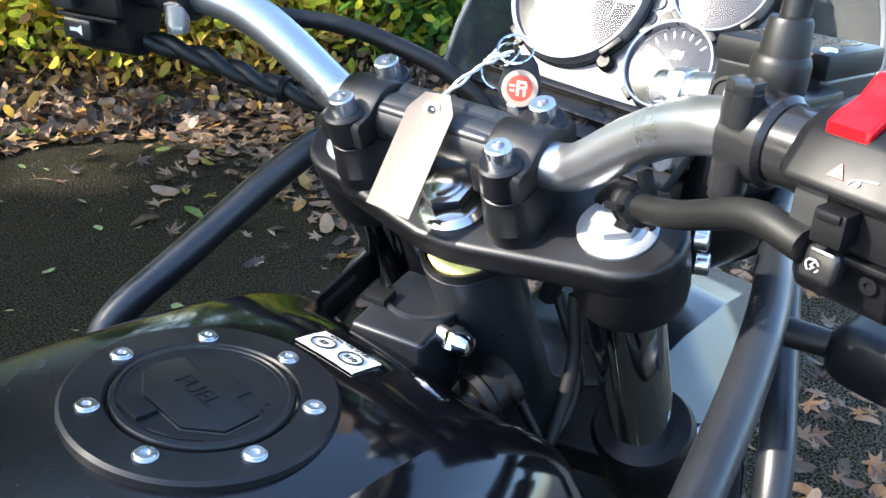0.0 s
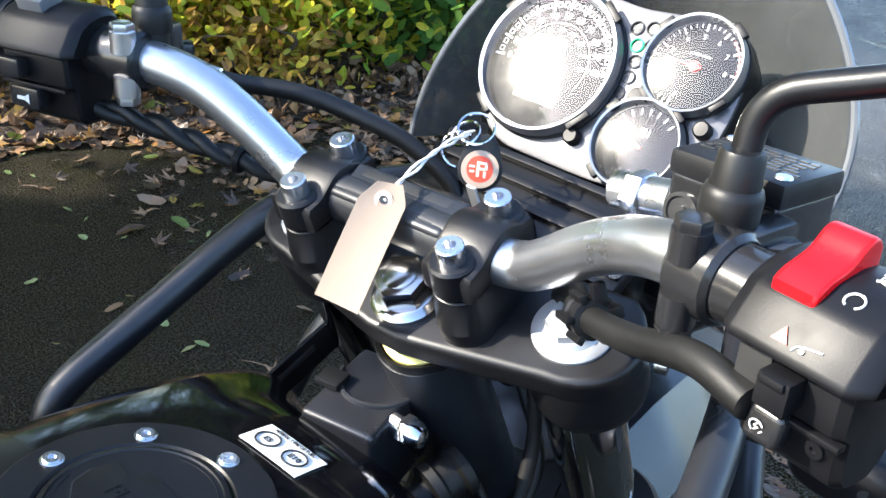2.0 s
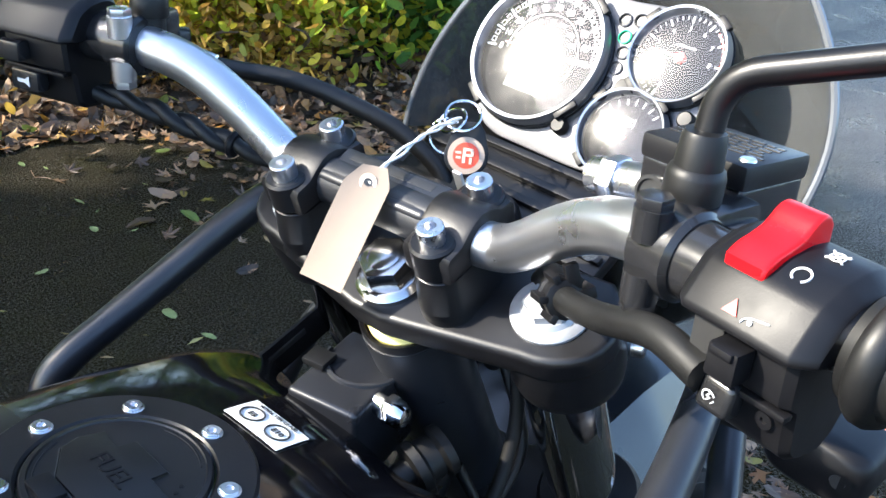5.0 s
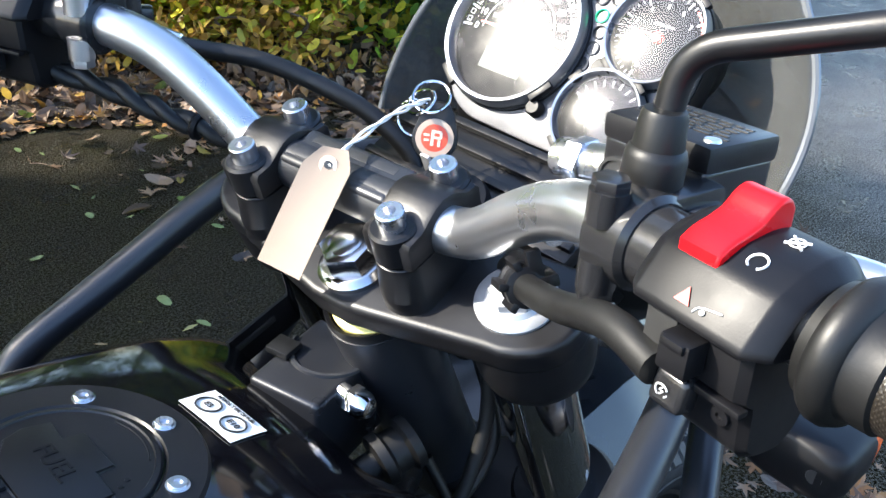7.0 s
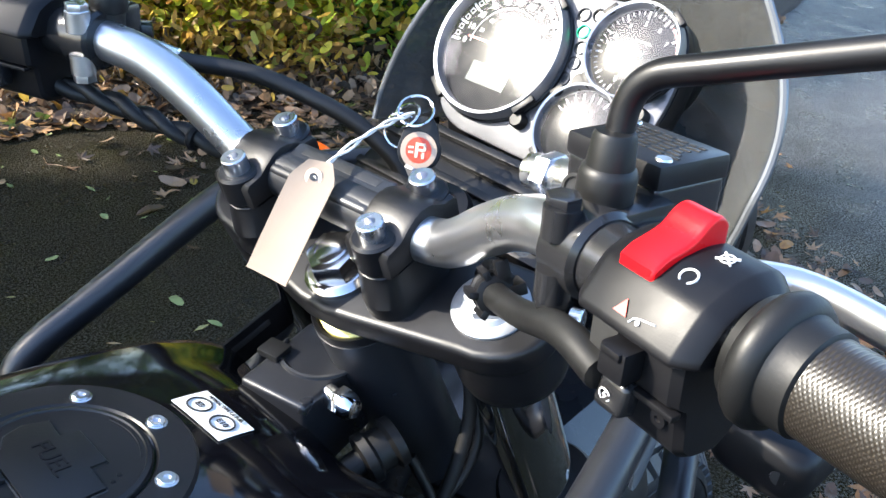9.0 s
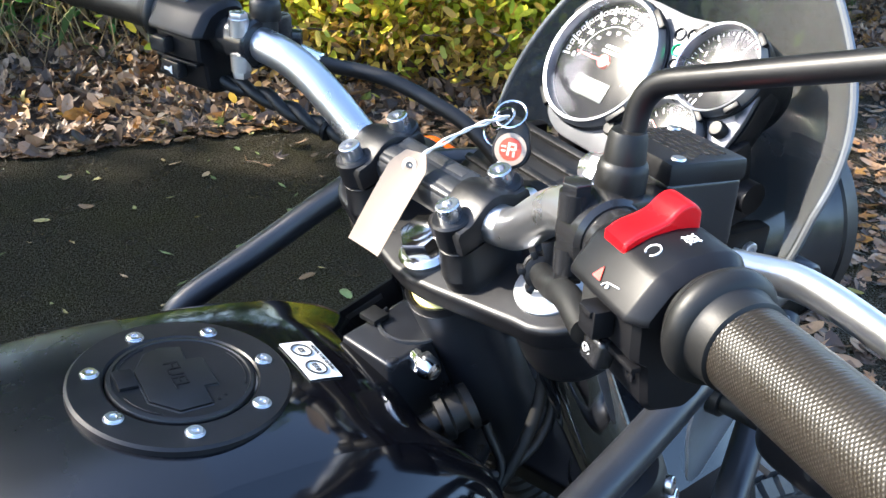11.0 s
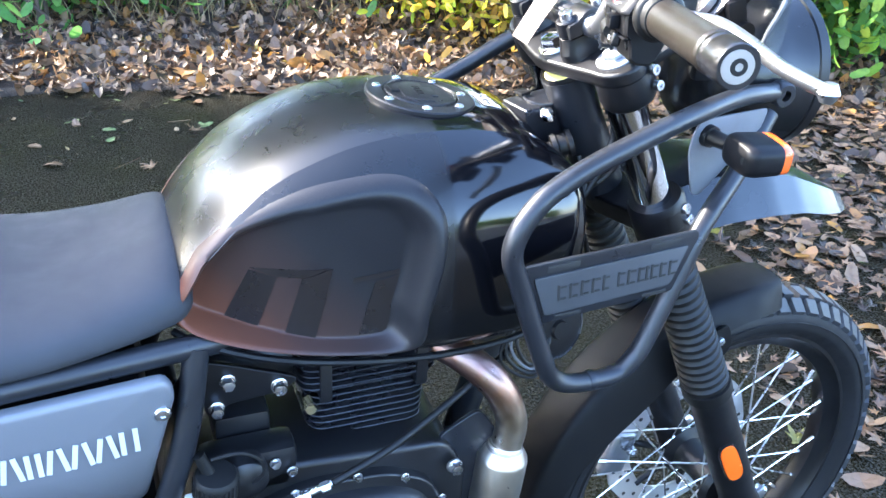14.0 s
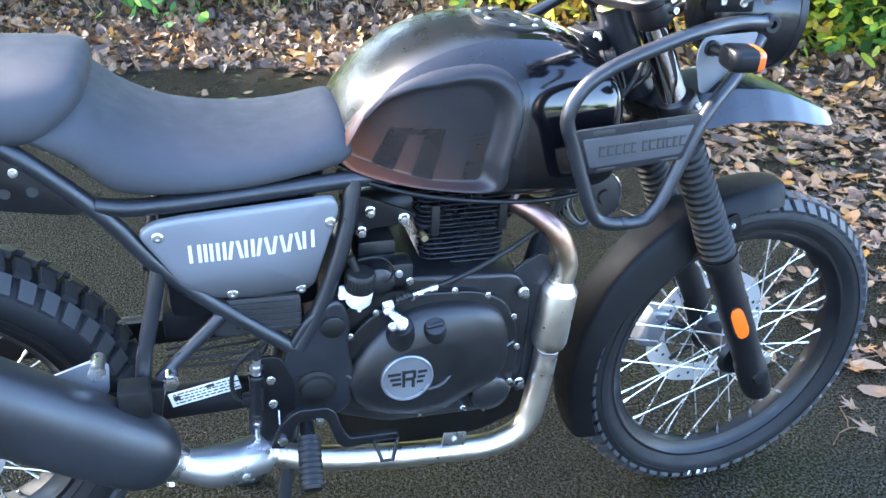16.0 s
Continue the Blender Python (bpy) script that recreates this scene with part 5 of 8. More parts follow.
def build_bars():
    right = [both(p, -1) for p in BAR]
    line = [both(p, 1) for p in BAR[:0:-1]] + right
    mid = V(CLAMP.x - 0.001, CLAMP.y, CLAMP.z - 1.0775)
    line = [p + (LEFT if p.y > 0.1 else mid.lerp(V(0, 0.004, 0), max(0.0, min(1.0, (-p.y - 0.06) / 0.08)))) for p in line]
    steered("handlebar", tube(spline(line, 8), 0.0112, 28), "silver", "satin silver tubular handlebar")
    # upper clamps with their four bolts, and the slotted bridge between
    for s in (-1, 1):
        c = V(CLAMP.x, s * 0.0485 + CLAMP.y, CLAMP.z)
        prof = [(-0.0270, -0.0085), (-0.0270, 0.0035), (-0.0250, 0.0060), (-0.0165, 0.0068), (-0.0110, 0.0100), (-0.0055, 0.0128), (0.0, 0.0138), (0.0055, 0.0128), (0.0105, 0.0100), (0.0150, 0.0068), (0.0215, 0.0060), (0.0235, 0.0035), (0.0235, -0.0085)]
        m = Matrix.Translation(c) @ Matrix(((0.94, 0, -0.33, 0), (0, 1, 0, 0), (0.33, 0, 0.94, 0), (0, 0, 0, 1)))
        bm = plate([(x, z) for x, z in prof], 0.028, 0.0025, m @ Matrix(((1, 0, 0, 0), (0, 0, 1, -0.014), (0, 1, 0, 0), (0, 0, 0, 1))))
        clamp = steered("bar_clamp", join(bm, rod(m @ V(-0.0198, 0, -0.0088), m @ V(-0.0198, 0, 0.0082), 0.0112, seg=28, bevel=0.0012), rod(m @ V(0.0165, 0, -0.0088), m @ V(0.0165, 0, 0.0082), 0.0112, seg=28, bevel=0.0012)), "black_metal", "black handlebar clamp with two bright bolts")
        for x in (-0.0198, 0.0165):
            sub("clamp_bolt", allen(0.0066, 0.0085, m @ Matrix.Translation((x, 0, 0.0082))), "zinc", clamp, "bright socket-head bolt")
    c = V(CLAMP.x, CLAMP.y, CLAMP.z + 0.0015)
    m = Matrix.Translation(c) @ Matrix(((0.94, 0, -0.33, 0), (0, 1, 0, 0), (0.33, 0, 0.94, 0), (0, 0, 0, 1)))
    bridge = steered("clamp_bridge", join(rod((CLAMP.x - 0.001, CLAMP.y - 0.038, CLAMP.z - 0.003), (CLAMP.x - 0.001, CLAMP.y + 0.038, CLAMP.z - 0.003), 0.0124, seg=28), box(0.0250, 0.070, 0.0090, 0.0030, m @ Matrix.Translation((0.001, 0, 0.0030)), 3)), "satin_metal", "black bridge between the clamps with two long slots")
    for x in (-0.0055, 0.0075):
        sub("slot", box(0.0050, 0.054, 0.0010, 0.0004, m @ Matrix.Translation((x, 0, 0.0072))), "dark_print", bridge)
    for s in (-1, 1):
        build_grip(s)


def build_grip(s):
    side = "right" if s < 0 else "left"
    f = lambda k: bar_frame(s, k)
    shift = Matrix.Translation(LEFT if s > 0 else (0, 0.004, 0))
    g = f(0.0)
    flange = steered("grip_flange", lathe([(0.0125, -0.0095), (0.0165, -0.0090), (0.0172, -0.0060), (0.0195, -0.0050), (0.0207, -0.0030), (0.0207, 0.0000), (0.0190, 0.0028), (0.0170, 0.0036), (0.0163, 0.0050), (0.0160, 0.0115), (0.0145, 0.0125)], 48, shift @ g), "rubber", "rounded rubber flange of the grip")
    ob = part("grip", lathe([(0.0145, 0.0), (0.0148, 0.002), (0.0148, 0.0910), (0.0158, 0.0930), (0.0158, 0.0970), (0.0150, 0.0985)], 48), "grip", bike, "cross-hatched black rubber grip")
    ob.matrix_basis = TURN @ shift @ f(0.010)
    end = steered("bar_end", lathe([(0.0148, 0.0), (0.0154, 0.001), (0.0154, 0.005), (0.0146, 0.006), (0.0146, 0.0085), (0.0156, 0.0095), (0.0156, 0.030), (0.0146, 0.032), (0.0085, 0.032), (0.0080, 0.028), (0.0, 0.028)], 40, shift @ f(0.1085)), "black_gloss", "black bar-end weight with a socket bolt")
    sub("end_bolt", allen(0.0062, 0.005, shift @ f(0.1365)), "black_metal", end)
    # switch housing: a faceted shell over a narrower lower block. x up, y to the rider
    h = shift @ bar_frame(s, -0.034)
    rear = -1.0 if (h.to_3x3() @ V(0, 1, 0)).x > 0 else 1.0       # sign of y that faces the rider
    lo, hi = (-0.020, 0.0165) if s < 0 else (-0.024, 0.020)
    sec = [(0.0150, -0.0170), (0.0178, -0.0120), (0.0185, -0.0040), (0.0168, 0.0070), (0.0125, 0.0160), (-0.0005, 0.0256), (-0.0030, 0.0258), (-0.0040, 0.0215), (-0.0060, -0.0205), (0.0060, -0.0205)]
    sec = corners([(x, y * rear) for x, y in sec], 0.0022, 2)
    rings = []
    for z, k in ((lo - 0.0045, 0.80), (lo - 0.0035, 0.86), (lo, 0.985), (lo + 0.001, 1.0), (hi, 1.0), (hi + 0.001, 0.985), (hi + 0.0055, 0.84), (hi + 0.0065, 0.78)):
        rings.append([h @ V(x * k, y * k, z) for x, y in sec])
    house = steered("switch_housing", loft(rings), "black_plastic", "black plastic switch housing on the %s of the handlebar" % side, 25)
    low = [(-0.0025, -0.0195), (-0.0025, 0.0205), (-0.0205, 0.0195), (-0.0225, 0.0150), (-0.0400, 0.0125), (-0.0440, 0.0080), (-0.0450, -0.0040), (-0.0400, -0.0100), (-0.0220, -0.0180)]
    low = corners([(x, y * rear) for x, y in low], 0.0020, 2)
    rings = [[h @ V(x * k - (1 - k) * 0.02, y * k, z) for x, y in low] for z, k in ((lo + 0.002, 0.9), (lo + 0.004, 1.0), (hi - 0.002, 1.0), (hi + 0.001, 0.9))]
    sub("lower_shell", loft(rings), "black_plastic", house, "", 25)
    sub("ledge", box(0.0022, 0.004, (hi - lo) * 0.92, 0.0006, h @ Matrix.Translation((-0.0225, 0.0185 * rear, (lo + hi) / 2 + 0.003))), "black_plastic", house)
    if s < 0:
        # red stop switch: a saddle-shaped rocker running fore and aft
        prof = [(0.0165, 0.0115), (0.0165, 0.0150), (0.0120, 0.0178), (0.0060, 0.0195), (0.0010, 0.0215), (-0.0030, 0.0252), (-0.0065, 0.0268), (-0.0100, 0.0262), (-0.0125, 0.0235), (-0.0130, 0.0150)]
        km = h @ Matrix(((0, 1, 0, 0), (rear, 0, 0, 0), (0, 0, 1, -0.0155), (0, 0, 0, 1)))
        bm = plate(spline_outline(prof), 0.0145, 0.0016, km, 3)
        bmesh.ops.recalc_face_normals(bm, faces=bm.faces[:])
        sub("stop_switch", bm, "red_plastic", house, "bright red engine stop rocker", 50)

        def sym(zc, y):
            """A frame on the sloping faces at a distance y from the bar's plane, x outwards along the bar."""
            top = y < 0.0160
            (x0, y0), (x1, y1) = ((0.0168, 0.0070), (0.0125, 0.0160)) if top and y > 0.007 else (((0.0185, -0.004), (0.0168, 0.0070)) if top else ((0.0125, 0.0160), (-0.0005, 0.0256)))
            x = x0 + (x1 - x0) * (y - y0) / (y1 - y0)
            n = V(y1 - y0, (x0 - x1) * rear, 0).normalized()
            return h @ axes(V(x, y * rear, zc) + n * 0.0003, n, (0, 0, 1))
        mm = sym(0.0058, 0.0100)
        arc = [mm @ V(0.0027 * math.cos(radians(a)), 0.0027 * math.sin(radians(a)), 0) for a in range(-60, 241, 20)]
        sub("symbol", tube(arc, 0.00038, 5), "white_print", house, "white run symbol")
        mm = sym(0.0075, -0.0030) @ Matrix.Scale(0.85, 4)
        arc = [mm @ V(0.0026 * math.cos(radians(a)), 0.0026 * math.sin(radians(a)), 0) for a in range(0, 360, 24)]
        sub("symbol", join(tube(arc, 0.00026, 5, True), tube([mm @ V(-0.0032, -0.0026, 0), mm @ V(0.0032, 0.0026, 0)], 0.0004, 5), tube([mm @ V(-0.0032, 0.0026, 0), mm @ V(0.0032, -0.0026, 0)], 0.0004, 5)), "white_print", house, "white engine stop symbol")
        mm = sym(-0.0045, 0.0225)
        sub("symbol", plate([(-0.0026, -0.0022), (0.0026, -0.0022), (0.0, 0.0026)], 0.0003, 0, mm), "red_print", house, "red hazard triangle")
        mm = sym(0.0025, 0.0236)
        sub("symbol", join(tube(spline([mm @ V(-0.0028, -0.0010, 0), mm @ V(-0.0012, 0.0010, 0), mm @ V(0.0052, 0.0022, 0)], 4), 0.0003, 5), lathe([(0.0008, 0), (0.0008, 0.0003), (0, 0.0003)], 10, mm)), "white_print", house, "white slider mark")
        # hazard slider in its recess, and the starter button under it
        sub("recess", box(0.0150, 0.0012, 0.0110, 0.0003, h @ Matrix.Translation((-0.0118, 0.0204 * rear, -0.0120))), "dark_print", house)
        sub("hazard_slider", join(box(0.0110, 0.0085, 0.0105, 0.0012, h @ Matrix.Translation((-0.0115, 0.0245 * rear, -0.0005))), box(0.0030, 0.0100, 0.0080, 0.0010, h @ Matrix.Translation((-0.0075, 0.0250 * rear, -0.0005)))), "black_plastic", house, "black hazard slider")
        st = sub("starter_button", box(0.0115, 0.0080, 0.0120, 0.0025, h @ Matrix.Translation((-0.0265, 0.0205 * rear, -0.0030)) @ Matrix.Rotation(radians(-12 * rear), 4, "Z"), 3), "black_gloss", house, "black starter button with a white symbol")
        mm = h @ axes((-0.0262, 0.0249 * rear, -0.0042), (-0.12, rear, 0), (0, 0, 1))
        sub("symbol", join(tube([mm @ V(0.0022 * math.cos(radians(a)), 0.0022 * math.sin(radians(a)), 0) for a in range(20, 341, 20)], 0.0003, 5), tube([mm @ V(0.0006, 0.0015, 0), mm @ V(-0.0006, 0.0, 0), mm @ V(0.0006, -0.0003, 0), mm @ V(-0.0006, -0.0015, 0)], 0.0003, 5)), "white_print", st)
        sub("shell_screw", lathe([(0.0030, 0), (0.0030, 0.0012), (0.0012, 0.0012), (0.0010, 0.0004), (0, 0.0004)], 14, h @ axes((-0.0300, 0.0140 * rear, 0.0090), (-0.1, rear, 0))), "black_metal", house)
    else:
        dip = sub("dip_switch", box(0.010, 0.016, 0.017, 0.002, h @ Matrix.Translation((0.0185, 0.004 * rear, 0.006)) @ Matrix.Rotation(radians(18 * rear), 4, "Z")), "grey_rubber", house, "grey dip switch")
        hb = sub("horn_button", box(0.012, 0.009, 0.019, 0.002, h @ Matrix.Translation((-0.0290, 0.0190 * rear, 0.006))), "black_gloss", house, "black horn button with a white symbol")
        mm = h @ axes((-0.0290, 0.0238 * rear, 0.006), (0, rear, 0), (0, 0, -1))
        sub("symbol", join(plate([(-0.004, -0.001), (-0.004, 0.001), (0.001, 0.001), (0.004, 0.003), (0.004, -0.003), (0.001, -0.001)], 0.0003, 0, mm)), "white_print", hb)
        sub("indicator_switch", box(0.011, 0.010, 0.015, 0.002, h @ Matrix.Translation((-0.0120, 0.0235 * rear, 0.010))), "black_gloss", house, "black indicator switch")


def spline_outline(pts):
    """Eases a 2D outline, keeping its first and last corners sharp."""
    return [(p.x, p.y) for p in spline([(x, y, 0) for x, y in pts[1:-1]], 3)] and [pts[0]] + [(p.x, p.y) for p in spline([(x, y, 0) for x, y in pts[1:-1]], 3)] + [pts[-1]]


def build_levers():
    for s in (-1, 1):
        sh = LEFT if s > 0 else V(0, 0.004, 0)
        p = both((-0.030, 0.160, 1.1245), s) + sh
        o = both(OUT, s)
        # clamp round the bar, mirror boss and perch
        m = axes(p, o, (0, 0, 1))
        perch = steered("lever_perch", join(rod(p - o * 0.010, p + o * 0.009, 0.0166, seg=28, bevel=0.002), rod(p + o * 0.006, p + o * 0.026, 0.0138, seg=28, bevel=0.001), box(0.030, 0.030, 0.018, 0.004, m @ Matrix.Translation((0.0, (0.016 if s < 0 else 0.016) * (1 if (m.to_3x3() @ V(0, 1, 0)).x > 0 else -1), 0)))), "black_gloss", "black lever perch clamped to the bar")
        up = 1 if (m.to_3x3() @ V(0, 1, 0)).x > 0 else -1
        for v in (0.0175, -0.0175):
            sub("perch_bolt", join(rod(m @ V(v * 0.35, -0.0115 * up, -0.003), m @ V(v * 0.98, -0.0115 * up, -0.003), 0.0066, seg=16), hexagon(0.0062, 0.005, m @ axes((v * 0.94, -0.0115 * up, -0.003), (v, 0, 0)))), "black_gloss" if s < 0 else "zinc", perch)
        # mirror stalk
        b = both((-0.020, 0.157, 1.135), s) + sh
        stalk = steered("mirror_stalk", tube(rounded([b, b + V(0.006, 0, 0.046), b + both((0.016, 0.16, 0.100), s), b + both((0.028, 0.32, 0.158), s)], 0.014, 8), 0.0050, 16), "black_metal", "black steel mirror stalk in a rubber boot")
        sub("boot", lathe([(0.0084, -0.006), (0.0084, 0.0065), (0.0098, 0.0070), (0.0102, 0.009), (0.0102, 0.0170), (0.0094, 0.0195), (0.0084, 0.0203), (0.0076, 0.0305), (0.0068, 0.0322), (0.0048, 0.0326)], 36, axes(b - V(0, 0, 0.004), (0.04, 0, 1))), "rubber", stalk, "black rubber boot")
        sub("lock_nut", hexagon(0.0085, 0.008, axes(b + V(0.006, s * 0.016, -0.008), (0, 0, 1))), "black_gloss", stalk)
        # mirror head, out beyond the stalk
        e = b + both((0.028, 0.32, 0.158), s)
        mirror = steered("mirror_head", lathe([(0.0, -0.014), (0.030, -0.012), (0.046, 0.0), (0.046, 0.006), (0.043, 0.007)], 36, axes(e + V(0, 0, 0.02), (-1, 0, 0.05), (0, 1, 0))), "black_plastic", "round black rear-view mirror")
        sub("mirror_glass", lathe([(0.043, 0.0055), (0.043, 0.0065), (0, 0.0065)], 36, axes(e + V(0, 0, 0.02), (-1, 0, 0.05), (0, 1, 0))), "chrome", mirror, "silvered mirror glass")
    # brake lever: pale alloy blade with a ball end, and the clutch lever
    for s in (-1, 1):
        d = V(0, 0, 0) if s < 0 else LEFT
        line = spline([both(p, s) + d for p in ((0.010, 0.190, 1.112), (0.020, 0.218, 1.113), (0.014, 0.262, 1.110), (0.007, 0.308, 1.104), (0.014, 0.346, 1.098))], 6)
        lever = steered("lever", tube(line, 0.0062, 12, radii=[0.0075 - 0.0025 * k / (len(line) - 1) for k in range(len(line))], flat=1.3), "silver", "pale alloy hand lever with a ball end")
        sub("ball_end", lathe([(0, -0.0085), (0.005, -0.007), (0.0085, 0), (0.005, 0.007), (0, 0.0085)], 20, axes(line[-1], (0, 0, 1))), "silver", lever)
    # brake fluid reservoir with its lid and sight glass
    c = V(0.016, -0.154, 1.131)
    m = axes(c, (0.05, 0.05, 1), (0.96, -0.27, 0)) @ Matrix.Translation((0.001, 0.0070, -0.0065))
    res = steered("brake_reservoir", box(0.036, 0.047, 0.032, 0.003, m, 3), "black_gloss", "square black brake fluid reservoir")
    lid = sub("reservoir_lid", box(0.0375, 0.0485, 0.0100, 0.0026, m @ Matrix.Translation((0, 0, 0.0190)), 2), "black_metal", res, "black lid with raised lettering bars")
    rng = random.Random(3)
    rows = []
    for k in range(6):
        x, w = -0.020, 0
        while x < 0.016:
            w = rng.uniform(0.003, 0.007)
            rows.append((x + w / 2, 0.011 - 0.0036 * k, w, 0.0014))
            x += w + 0.0012
    sub("raised_writing", bars(rows, m @ Matrix.Translation((0.0, 0, 0.0241)) @ Matrix.Rotation(radians(-90), 4, "Z"), 0.0003), "black_gloss", lid)["kind"] = "stuff"
    for y in (-0.019, 0.019):
        sub("lid_screw", lathe([(0.0032, 0), (0.0028, 0.001), (0.0, 0.0008)], 14, m @ Matrix.Translation((0.012 * (1 if y > 0 else -1), y, 0.0238))), "zinc", lid)
    g = m @ axes((-0.0180, 0.0150, 0.0010), (-1, 0, 0))
    sub("sight_glass", join(lathe([(0.0078, 0), (0.0078, 0.0014), (0.0064, 0.0016), (0.0060, 0.0006), (0, 0.0006)], 28, g), lathe([(0.0030, 0.0008), (0.0030, 0.0016), (0, 0.0018)], 16, g)), "lens_dark", res, "round dark sight glass")
    # banjo fitting and brake switch towards the middle
    steered("banjo_fitting", join(rod((0.028, -0.118, 1.118), (0.034, -0.088, 1.112), 0.0085, seg=20, bevel=0.001), hexagon(0.0105, 0.008, axes((0.030, -0.104, 1.115), (0.15, 1, -0.1))), rod((0.010, -0.105, 1.090), (0.022, -0.082, 1.088), 0.0052, seg=14)), "zinc", "bright hydraulic fitting")
    steered("throttle_cable", tube(spline([(-0.066, -0.186, 1.107), (-0.054, -0.164, 1.106), (-0.030, -0.132, 1.087), (-0.0085, -0.1035, 1.0745), (0.022, -0.080, 1.062), (0.05, -0.05, 1.02), (0.06, -0.03, 0.97)], 6), 0.0058, 14), "rubber", "black cable sheath from the switch housing")
    m = axes((-0.0095, -0.1045, 1.0750), (-0.62, -0.75, 0.30)) @ Matrix.Scale(0.86, 4)
    tie = steered("cable_clip", join(lathe([(0.0066, -0.008), (0.0100, -0.007), (0.0104, -0.004), (0.0092, -0.003), (0.0092, 0.003), (0.0104, 0.004), (0.0100, 0.007), (0.0066, 0.008)], 14, m), box(0.009, 0.006, 0.016, 0.001, m @ Matrix.Translation((0.011, 0, 0))), box(0.007, 0.013, 0.005, 0.001, m @ Matrix.Translation((0.006, 0.010, 0.005)))), "black_plastic", "black toothed cable clip")
    for k in range(5):
        a = radians(40 + 62 * k)
        sub("tooth", box(0.0048, 0.0036, 0.0150, 0.0008, m @ Matrix.Translation((0.0108 * math.cos(a), 0.0108 * math.sin(a), 0)) @ Matrix.Rotation(a, 4, "Z")), "black_plastic", tie)
    # left hand: clutch cable with its bright ferrule, and the taped loom
    steered("clutch_cable", tube(spline([(0.0150, 0.173, 1.1085), (0.0255, 0.156, 1.1030), (0.048, 0.124, 1.0995), (0.064, 0.091, 1.0905), (0.080, 0.058, 1.0740), (0.086, 0.030, 1.045), (0.07, 0.015, 0.98), (0.05, 0.01, 0.90)], 8), 0.0052, 14), "rubber", "thick black clutch cable sweeping to the headstock")
    steered("ferrule", rod((0.012, 0.176, 1.110), (0.0235, 0.159, 1.104), 0.0060, seg=16, bevel=0.001), "zinc", "bright cable ferrule")
    steered("perch_arm", box(0.050, 0.012, 0.012, 0.003, axes((-0.004, 0.186, 1.118), (0, 0, 1), (1, -0.7, -0.3))), "black_gloss", "black clutch lever perch")
    for k in (0, 1):
        line = spline([LEFT + V(*p) for p in ((-0.052, 0.205, 1.098), (-0.024, 0.165, 1.086), (-0.002, 0.13, 1.072), (0.02, 0.095, 1.060), (0.035, 0.06, 1.045), (0.05, 0.02, 1.0))], 8)
        tw = [p + V(0.0028 * math.cos(i * 0.8 + math.pi * k), 0.0, 0.0028 * math.sin(i * 0.8 + math.pi * k)) for i, p in enumerate(line)]
        steered("wiring_loom", tube(tw, 0.0042, 10), "rubber", "twisted black wiring under the left bar")
    steered("zip_tie", lathe([(0.0075, -0.002), (0.0085, 0), (0.0075, 0.002)], 14, axes(V(0.004, 0.12, 1.069) + LEFT, (0.3, -1, -0.2))), "black_plastic")


build_tank()
build_wheel("front", AXLE_F, 0.328, 0.042, 0.260, True, 62)
build_wheel("rear", AXLE_R, 0.322, 0.062, 0.222, False, 54)
build_fork()
build_yokes()
build_bars()
build_levers()

# ---- instruments, lamp and screen ----
DIAL_N, DIAL_U = V(-0.848, 0, 0.530), V(0.530, 0, 0.848)
DIAL = Matrix((V(0, -1, 0), DIAL_U, DIAL_N)).transposed().to_4x4()
DIAL.translation = V(0.154, 0.037, 1.119)      # x right, y up, z to the rider


def at_dial(x, y, z=0.0):
    return DIAL @ Matrix.Translation((x, y, z))


def polar(r, deg):
    return (r * math.cos(radians(deg)), r * math.sin(radians(deg)))


def gauge(board, x, y, r, name, label):
    """A round gauge: cup, face, bezel with four lugs and its glass."""
    m = at_dial(x, y)
    g = sub(name, lathe([(r * 0.80, -0.046), (r * 0.96, -0.040), (r, -0.030), (r, -0.014), (r * 1.03, -0.012), (r * 1.03, -0.004), (r * 0.98, -0.003)], 56, m, close=False), "black_plastic", board, label)
    sub("bezel", lathe([(r * 1.0, -0.004), (r * 1.01, 0.001), (r * 0.97, 0.0045), (r * 0.925, 0.0040), (r * 0.91, 0.0005), (r * 0.91, -0.004)], 64, m, close=False), "bezel", g, "brushed silver bezel")
    sub("face", lathe([(r * 0.92, -0.004), (0, -0.004)], 56, m, close=False), "dial_face", g)
    glass = sub("glass", lathe([(r * 0.92, 0.0010), (r * 0.75, 0.0015), (r * 0.6, 0.0019), (r * 0.45, 0.0022), (r * 0.3, 0.0024), (r * 0.15, 0.0025), (0, 0.00255)], 56, m, close=False), "dial_glass", g, "clear dusty cover glass")
    glass.visible_shadow = False
    for k in range(4):
        a = 45 + 90 * k
        px, py = polar(r * 1.0, a + 8)
        sub("lug", box(0.0048, 0.015 * r / 0.046, 0.0040, 0.0008, m @ Matrix.Translation((px, py, 0.0015)) @ Matrix.Rotation(radians(a + 8), 4, "Z")), "black_plastic", g)
    return g, m


